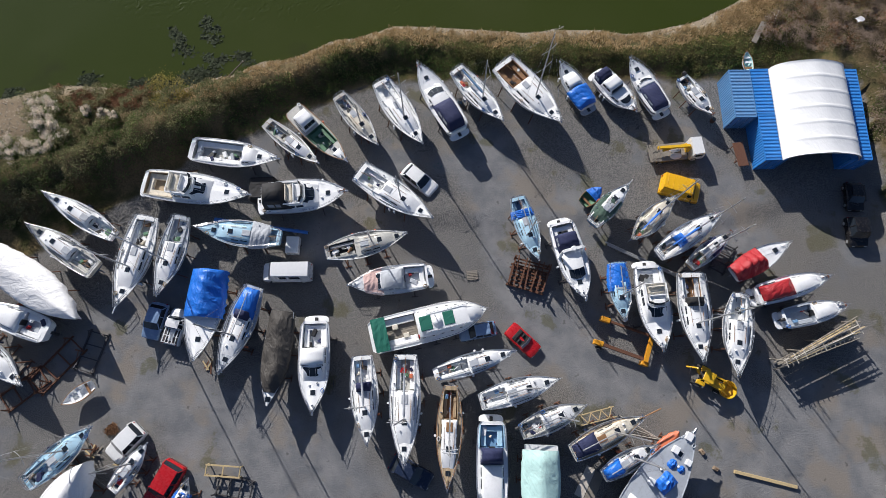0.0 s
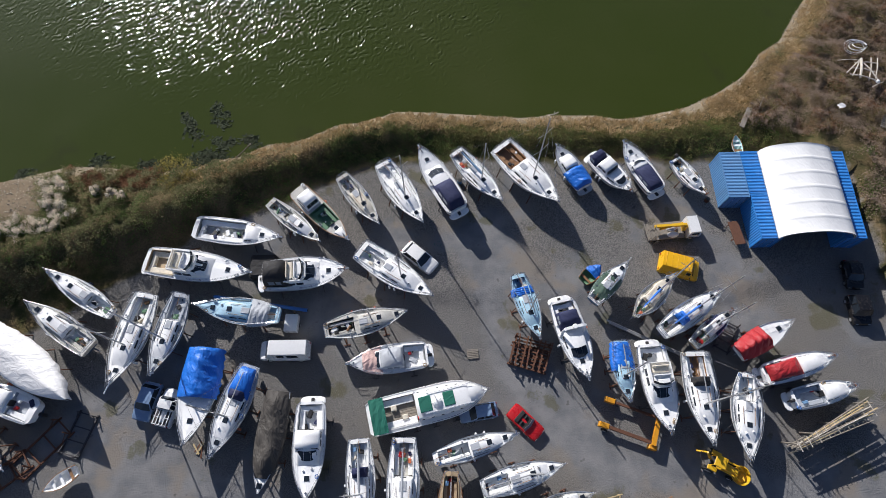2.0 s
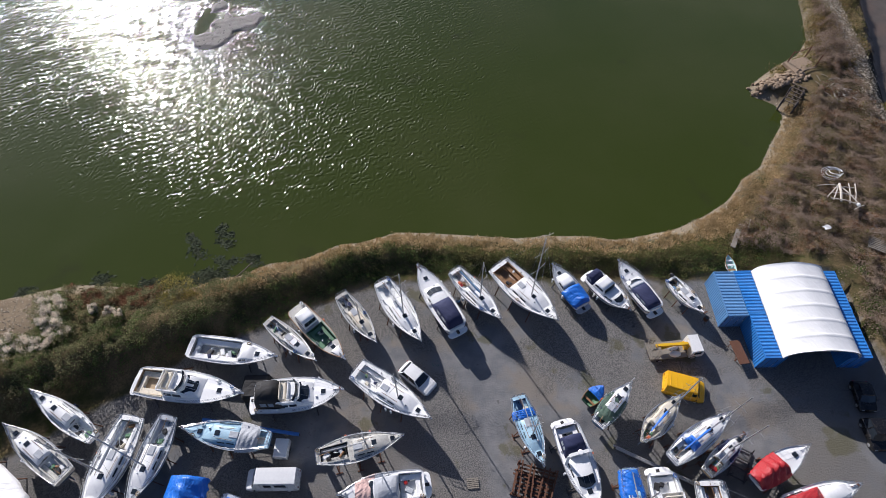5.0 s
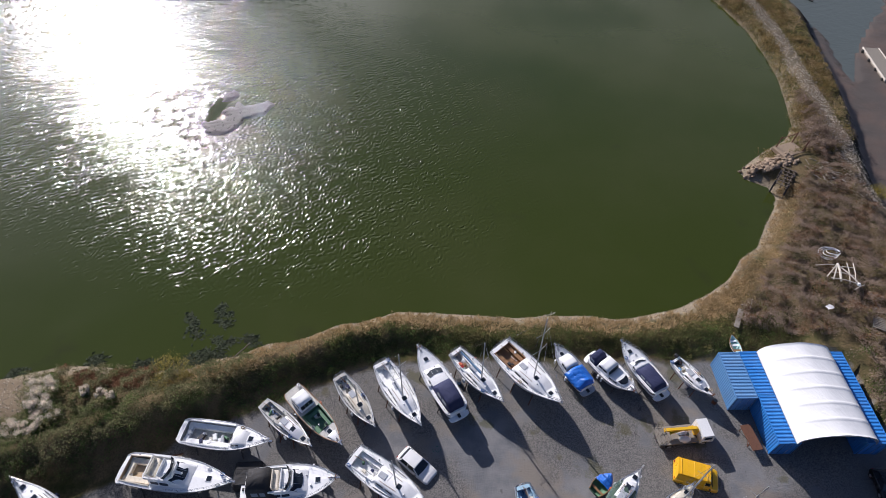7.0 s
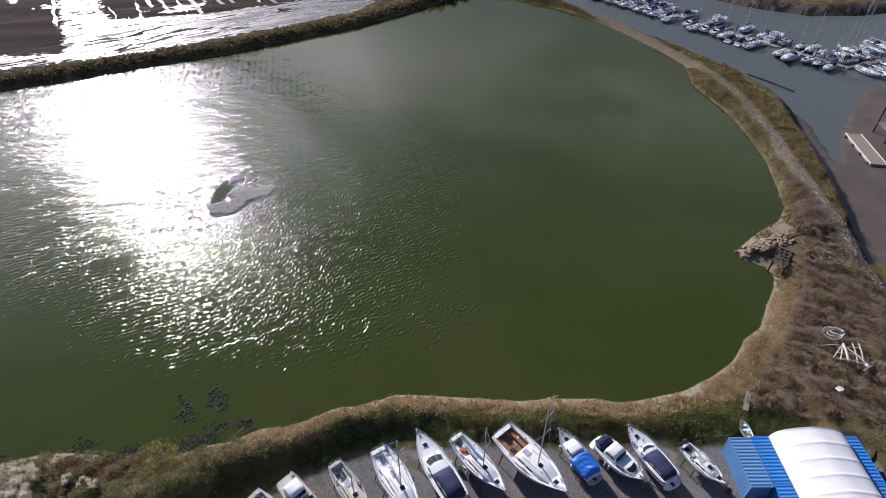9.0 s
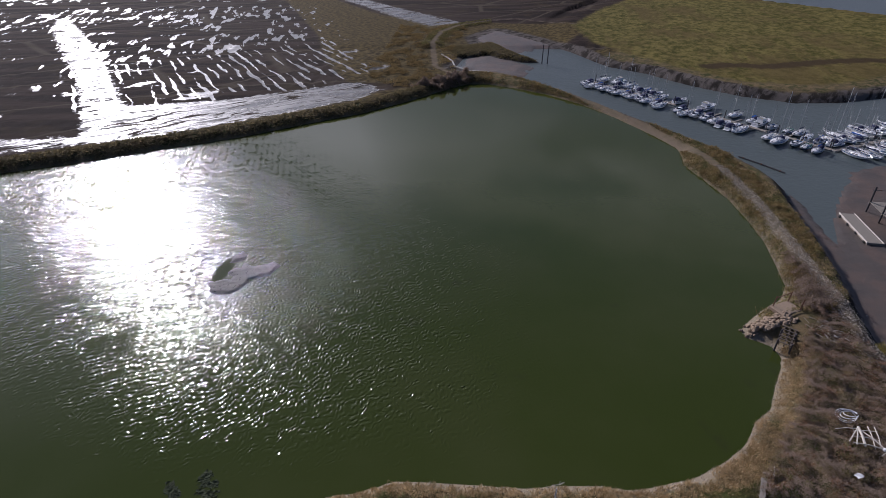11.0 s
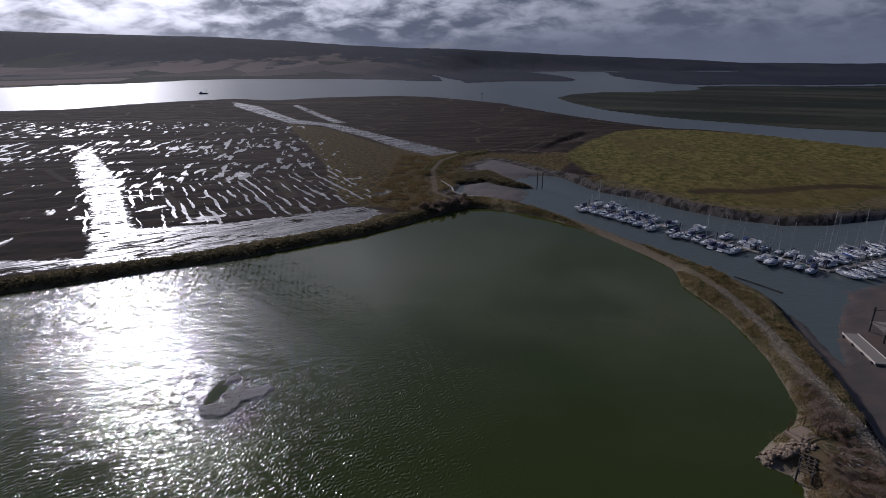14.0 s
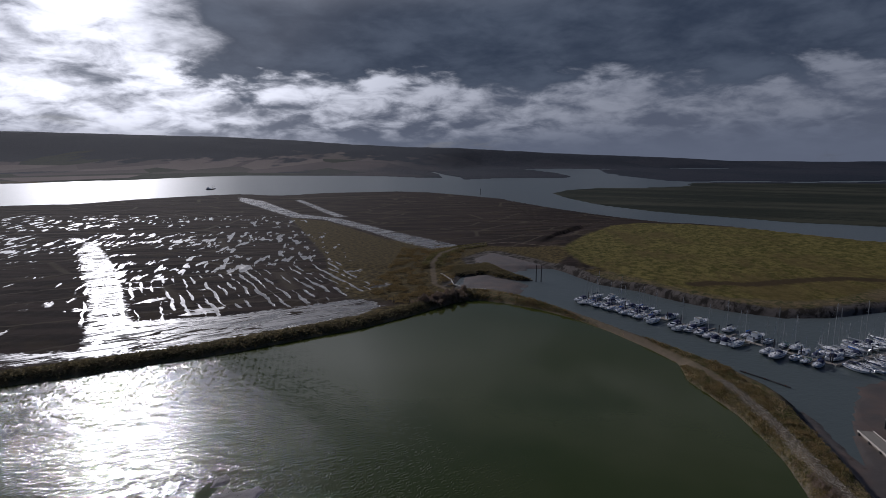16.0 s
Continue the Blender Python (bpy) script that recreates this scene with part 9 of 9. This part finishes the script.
# scrub mass on the west bank
west = [(-75, 9), (-62, 12), (-47, 18), (-41, 22), (-36, 25), (-30, 28.2), (-25, 31), (-22, 35), (-24, 36), (-32, 34.5), (-42, 35), (-52, 33), (-62, 31), (-76, 28)]
px, py = spread(16000, -76, -20, 10, 37, lambda a, b, r: (signed(a, b, west) > 0) & (signed(a, b, BARE) < 0.3), 7)
stuff("west_scrub", px, py, 13, 0.15, 0.28, 0.3, HEDGE_LEAF, (-0.3, 0.9), "dense olive green scrub on the west bank", 8, mound=(19, 3.4, 1.8))
px, py = spread(9000, -76, -20, 10, 37, lambda a, b, r: (signed(a, b, west) > 0) & (waves(a, b, 61, 6.0, 2) > 0.1) & (signed(a, b, BARE) < 0.3), 9)
stuff("west_brambles", px, py, 11, 0.14, 0.25, 0.3, BRAMBLE, (-0.3, 0.9), "dark green bramble leaves among the scrub", 10, mound=(19, 3.4, 1.8))
px, py = spread(3600, -46, -34.5, 31.6, 35.4, lambda a, b, r: (waves(a, b, 71, 4.0, 2) > -0.1) & (pond_gap(a, b) > -0.4), 11)
stuff("dock_stems", px, py, 10, 0.18, 0.2, 0.6, RUSSET, (0.2, 1.3), "russet brown dock stems by the pond", 12)
def clear_of_tenders(a, b):
    return np.minimum(np.minimum(np.hypot(a - 50.0, b - 37.9), np.hypot(a - 49.9, b - 34.8)), np.hypot(a - 50.4, b - 26.6)) > 1.5


# brown scrub on the east bank
east = [(36, 41), (42, 47.5), (46, 52), (50.5, 57), (54, 63), (57, 69), (62, 73), (65, 80), (67.5, 72), (66, 58), (63.5, 40), (61, 24), (53, 24), (52, 38), (44, 39.5)]
px, py = spread(26000, 35, 69, 22, 82, lambda a, b, r: (signed(a, b, east) > 0.4) & clear_of_tenders(a, b), 13)
stuff("brown_brambles", px, py, 16, 0.13, 0.28, 0.3, TWIG, (-0.3, 0.6), "tangled brown winter brambles on the east bank", 14, mound=(23, 3.6, 1.1))
px, py = spread(9000, 35, 69, 22, 82, lambda a, b, r: (signed(a, b, east) > 0.4) & (waves(a, b, 83, 5.0, 2) > 0.2), 47)
stuff("bramble_stems", px, py, 9, 0.2, 0.25, 0.4, RUSSET, (-0.2, 0.9), "reddish brown bramble stems on the east bank", 48, mound=(23, 3.6, 1.1))
px, py = spread(14000, 35, 69, 22, 82, lambda a, b, r: (signed(a, b, east) > 0.4) & (waves(a, b, 81, 7.0, 2) > 0.22), 15)
stuff("east_scrub", px, py, 9, 0.15, 0.25, 0.3, OLIVE, (-0.2, 1.0), "patches of olive green scrub among the brambles", 16, mound=(23, 3.6, 1.1))
px, py = spread(9000, 34, 58, 38, 68, lambda a, b, r: (pond_gap(a, b) > 0.25) & (pond_gap(a, b) < 4.0), 17)
stuff("bank_grass", px, py, 12, 0.3, 0.2, 0.05, STRAW, (0.4, 1.3), "dry tan grass above the stony pond margin", 18, True)
px, py = spread(12000, 49, 63, -12, 42, lambda a, b, r: (yard_gap(a, b) > 0.3) & (signed(a, b, east) < 0.6) & (pond_gap(a, b) > 3) & clear_of_tenders(a, b), 55)
stuff("shed_scrub", px, py, 9, 0.17, 0.28, 0.35, TWIG, (-0.2, 1.0), "brown scrub and dead stems along the yard's edge", 56, mound=(23, 4.5, 0.7))
px, py = spread(9000, 49, 63, -12, 42, lambda a, b, r: (yard_gap(a, b) > 0.3) & (signed(a, b, east) < 0.6) & (pond_gap(a, b) > 3) & clear_of_tenders(a, b) & (waves(a, b, 87, 6.0, 2) > -0.05), 57)
stuff("yard_edge_brambles", px, py, 8, 0.15, 0.28, 0.4, BRAMBLE, (-0.2, 1.0), "dark green brambles along the yard's edge", 58, mound=(23, 4.5, 0.75))
px, py = spread(5000, -76, -20, 10, 37, lambda a, b, r: (signed(a, b, west) > 0) & (waves(a, b, 63, 4.5, 2) > 0.15) & (signed(a, b, BARE) < 0.3), 59)
stuff("hedge_stems", px, py, 9, 0.2, 0.25, 0.45, STRAW, (0.1, 1.2), "dry tan stems standing through the hedge", 60, True, mound=(19, 3.4, 1.8))
# the far banks round the pond
def far_bank(px, py, r):
    p = pond_gap(px, py)
    return (p > 0.25) & (p < np.where(px < 8, 8.0, 12.5)) & (ZERO_TRACK(px, py) > 1.5) & (signed(px, py, CREEK) < -4.2)


def ZERO_TRACK(px, py):
    return -signed(px, py, TRACK, False)


px, py = spread(60000, 30, 92, 76, 240, far_bank, 19)
stuff("bund_grass", px, py, 6, 0.26, 0.3, 0.05, OLIVE, (0.2, 1.2), "rough olive and tan grass on the pond bund", 20, mound=(27, 5.0, 0.15))
px, py = spread(36000, 30, 92, 76, 240, lambda a, b, r: far_bank(a, b, r) & (waves(a, b, 91, 9.0, 2) > -0.05), 21)
stuff("bund_straw", px, py, 9, 0.38, 0.35, 0.1, STRAW, (0.3, 1.2), "dry straw-coloured grass on the pond bund", 22, True, mound=(27, 5.0, 0.15))
px, py = spread(42000, 8, 92, 76, 250, lambda a, b, r: far_bank(a, b, r) & (waves(a, b, 93, 11.0, 2) > -0.15), 65)
stuff("bund_sedge", px, py, 8, 0.55, 0.4, 0.1, SEDGE, (0.3, 1.2), "rusty brown and gold sedge on the pond bund", 66, True, mound=(27, 5.0, 0.5))
px, py = spread(70000, -190, 30, 105, 250, lambda a, b, r: far_bank(a, b, r) & (a < 16), 23)
stuff("north_scrub", px, py, 5, 0.7, 0.5, 0.15, DARKSCRUB, (-0.1, 0.9), "dark scrub along the north bund of the pond", 24, mound=(29, 8.0, 0.25))
corner = [(-36, 250), (-30, 292), (-26, 366), (-9, 358), (10, 362), (14, 350), (6, 310), (5, 253), (-4, 226), (-20, 224)]
px, py = spread(24000, -40, 16, 220, 370, lambda a, b, r: (signed(a, b, corner) > 0) & (waves(a, b, 95, 14.0, 2) > -0.05) & (ZERO_TRACK(a, b) > 4.5 + 2.5 * waves(a, b, 97, 9.0, 2)), 67)
stuff("marsh_sedge", px, py, 6, 0.75, 0.6, 0.1, SEDGE, (0.3, 1.2), "gold and brown sedge round the corner of the bund", 68, True, mound=(27, 6.0, 0.6))
px, py = spread(9000, -26, 30, 222, 400, lambda a, b, r: (b > 300) & (ZERO_TRACK(a, b) > 1.6) & (ZERO_TRACK(a, b) < 6.0), 71)
stuff("track_grass", px, py, 6, 0.6, 0.5, 0.1, OLIVE, (0.2, 1.2), "olive grass on the shoulders of the bund track", 72, mound=(27, 6.0, 0.3))
px, py = spread(5000, -24, 10, 218, 240, lambda a, b, r: (pond_gap(a, b) > 0.5) & (pond_gap(a, b) < 9.0) & (ZERO_TRACK(a, b) > 2.0), 73)
stuff("corner_bushes", px, py, 10, 0.5, 0.5, 0.3, TWIG, (-0.1, 1.0), "brown leafless bushes at the corner of the pond", 74, mound=(31, 5.0, 2.2))
px, py = spread(6000, 0, 46, 268, 314, lambda a, b, r: signed(a, b, SPIT) > -0.5, 69)
stuff("spit_scrub", px, py, 6, 0.6, 0.5, 0.15, DARKSCRUB, (-0.1, 0.9), "dark scrub on the low spit in the creek", 70, mound=(29, 6.0, 0.5))
px, py = spread(5000, 62, 74, 76, 96, lambda a, b, r: (pond_gap(a, b) > 1.5) & (ZERO_TRACK(a, b) > 2.0) & (a < 71), 25)
stuff("track_brambles", px, py, 12, 0.18, 0.35, 0.4, TWIG, (-0.2, 1.1), "brown brambles beside the track", 26, mound=(33, 4.0, 1.6))


def shrub(x, y, r, high, mat, tuft, label, seed):
    """A bush: forking stems with many small leaves, uneven in outline."""
    z = ground_at(x, y)
    ob = thing("shrub", x, y, z, 0, label, "shrub", "shrubs on the banks")
    rng = np.random.default_rng(seed)
    rr = random.Random(seed)
    tips, sh = [], Shape()
    for i in range(9):
        a, reach = math.tau * i / 9 + rr.uniform(-0.3, 0.3), r * rr.uniform(0.45, 0.95)
        tip = Vector((math.cos(a) * reach, math.sin(a) * reach, high * rr.uniform(0.45, 1.0)))
        mid = tip * 0.5 + Vector((0, 0, 0.15 * high))
        sh.tube([(0, 0, -0.1), mid, tip], 0.05, 5, 0.015)
        tips += [tip, mid * 0.4 + tip * 0.6, tip + Vector((rr.uniform(-0.3, 0.3), rr.uniform(-0.3, 0.3), 0.1)) * r]
    part("branchwork", sh, GREYWOOD, ob)
    tips = np.array([tuple(t) for t in tips])
    rng.shuffle(tips)
    split_at = len(tips) * 2 // 3
    for name, m, count, size, up in (("foliage", mat, 1900, 0.14, 0.0), ("seed_fluff", tuft, 2600, 0.11, 0.24)):
        if m is None:
            continue
        pool_tips = tips if tuft is None or name == "foliage" else tips[:split_at]
        pick = pool_tips[rng.integers(0, len(pool_tips), count)]
        tight = 0.22 if name == "foliage" else 0.15
        pts = pick + rng.normal(0, 1, (count, 3)) * np.array([tight * r, tight * r, 0.7 * tight * high]) + np.array([0, 0, up * high])
        pts[:, 2] = np.maximum(pts[:, 2], 0.05)
        o = new(name, leaf_mesh(name, pts, size, (-0.4, 1.1), m, seed + 5))
        o.parent = ob
        tagged(o, kind="stuff")
    return ob


shrub(-31.6, 33.4, 2.2, 1.9, GOLD, None, "rounded yellow-green shrub on the pond bank", 1)
for i, (sx, sy, sr) in enumerate(((-47.4, 32.6, 1.3), (-46.2, 31.9, 1.3), (-46.6, 30.6, 1.2), (-45.9, 29.4, 1.2), (-44.8, 28.9, 1.2), (-47.6, 26.9, 1.3), (-49.6, 26.5, 1.3), (-51.8, 26.2, 1.3), (-45.6, 27.0, 1.0), (-41.6, 31.7, 0.6), (-39.6, 31.3, 0.6), (-38.4, 31.1, 0.6))):
    shrub(sx * 0.962, sy * 0.962, sr, 0.9 + 0.4 * sr, BRAMBLE, FLUFF, "shrub topped with fluffy white seed heads", 20 + i)
shrub(-33.9, -3.8, 0.5, 0.3, RUSSET, None, "heap of dead brown leaves and twigs on the gravel", 64)
shrub(64.8, 81.0, 2.6, 2.2, TWIG, None, "bare brown shrub by the rubble point", 60)
shrub(67.4, 79.2, 2.3, 2.0, TWIG, None, "bare brown shrub by the rubble point", 61)
shrub(69.6, 66.0, 1.7, 1.6, GOLD, None, "yellow-green shrub beside the track", 62)

# weed breaking the pond's surface near the west bank
rng = np.random.default_rng(40)
wx, wy = [], []
for cx, cy, rad, clumps in ((-31.2, 41.7, 1.8, 7), (-29.0, 43.2, 1.4, 5), (-29.3, 38.4, 1.5, 6), (-24.4, 39.1, 1.0, 4), (-34.3, 35.7, 1.0, 7), (-36.6, 35.7, 1.0, 6), (-42.3, 36.0, 1.1, 8), (-28.6, 36.6, 1.4, 12), (-51.5, 34.6, 0.7, 4), (-30.6, 36.4, 1.0, 7)):
    for _ in range(clumps):
        ux, uy, ur, count = rng.normal(cx, rad * 0.6), rng.normal(cy, rad * 0.4), rng.uniform(0.15, 0.5), int(rng.integers(18, 60))
        wx.append(rng.normal(ux, ur, count)), wy.append(rng.normal(uy, ur * 0.8, count))
wx, wy = np.concatenate(wx), np.concatenate(wy)
weed = new("water_weed", leaf_mesh("water_weed", np.stack([wx, wy, rng.uniform(0.004, 0.02, len(wx))], 1), 0.5, (-0.01, 0.05), WEED, 41))
tagged(weed, "dark weed breaking the surface of the pond", "water weed", kind="stuff")

def stone_bits(x, y, small, large, rng):
    """Low five-cornered stones lying on the ground."""
    r = rng.uniform(small, large, len(x))
    corner = np.array([(1, 0, 0), (0, 1, 0), (-1, 0, 0), (0, -1, 0), (0, 0, 0.8)])
    v = (corner[None] * r[:, None, None] * rng.uniform(0.6, 1.3, (len(x), 5, 1)) + np.stack([x, y, heights(x, y) - 0.005], 1)[:, None]).reshape(-1, 3)
    f = (np.array([(0, 1, 4), (1, 2, 4), (2, 3, 4), (3, 0, 4)])[None] + 5 * np.arange(len(x))[:, None, None]).reshape(-1, 3)
    return v.tolist(), f.tolist()


# pebbles and broken stone scattered over the yard
rng = np.random.default_rng(50)
sx, sy = rng.uniform(-55, 50, 60000), rng.uniform(-12, 37, 60000)
ok = (signed(sx, sy, YARD) > 0.5) & (waves(sx, sy, 8, 14.0, 3) > -0.15) & (signed(sx, sy, LANE_EAST) < 0.5) & (signed(sx, sy, LANE_WEST) < 0.5)
sx, sy = sx[ok], sy[ok]
pv, pf = stone_bits(sx, sy, 0.02, 0.06, rng)
pebble_mesh = bpy.data.meshes.new("gravel")
pebble_mesh.from_pydata(pv, [], pf)
m, k, s = material("yard_stone")
k.put(s.inputs["Base Color"], k.mix(k.n("NewGeometry").outputs["Random Per Island"], (0.07, 0.065, 0.06), (0.27, 0.245, 0.215)))
s.inputs["Roughness"].default_value = 0.95
pebble_mesh.materials.append(m)

rng = np.random.default_rng(52)
bx, by = rng.uniform(-58, 75, 80000), rng.uniform(24, 135, 80000)
ok = (np.abs(pond_gap(bx, by) - 0.35) < 0.6) | (signed(bx, by, BARE) > 0.2)
shore_v, shore_f = stone_bits(bx[ok], by[ok], 0.05, 0.17, rng)
shore_mesh = bpy.data.meshes.new("shore_stones")
shore_mesh.from_pydata(shore_v, [], shore_f)
ms, ks, ss = material("shore_stone")
ks.put(ss.inputs["Base Color"], ks.mix(ks.n("NewGeometry").outputs["Random Per Island"], (0.16, 0.13, 0.09), (0.58, 0.51, 0.41)))
ss.inputs["Roughness"].default_value = 0.95
shore_mesh.materials.append(ms)
rng = np.random.default_rng(58)
tx, ty = rng.uniform(58, 78, 30000), rng.uniform(62, 140, 30000)
ok = np.abs(signed(tx, ty, TRACK, False) + 0.2 + rng.exponential(0.5, len(tx))) < 1.1
track_v, track_f = stone_bits(tx[ok], ty[ok], 0.06, 0.2, rng)
track_mesh = bpy.data.meshes.new("track_stones")
track_mesh.from_pydata(track_v, [], track_f)
track_mesh.materials.append(ms)
tagged(new("track_stones", track_mesh), "pale broken stone along the bund track", "stones", kind="stuff")
tagged(new("shore_stones", shore_mesh), "pale stones along the margin of the pond", "stones", kind="stuff")
tagged(new("gravel", pebble_mesh), "loose grey and brown stones over the yard", "gravel", kind="stuff")
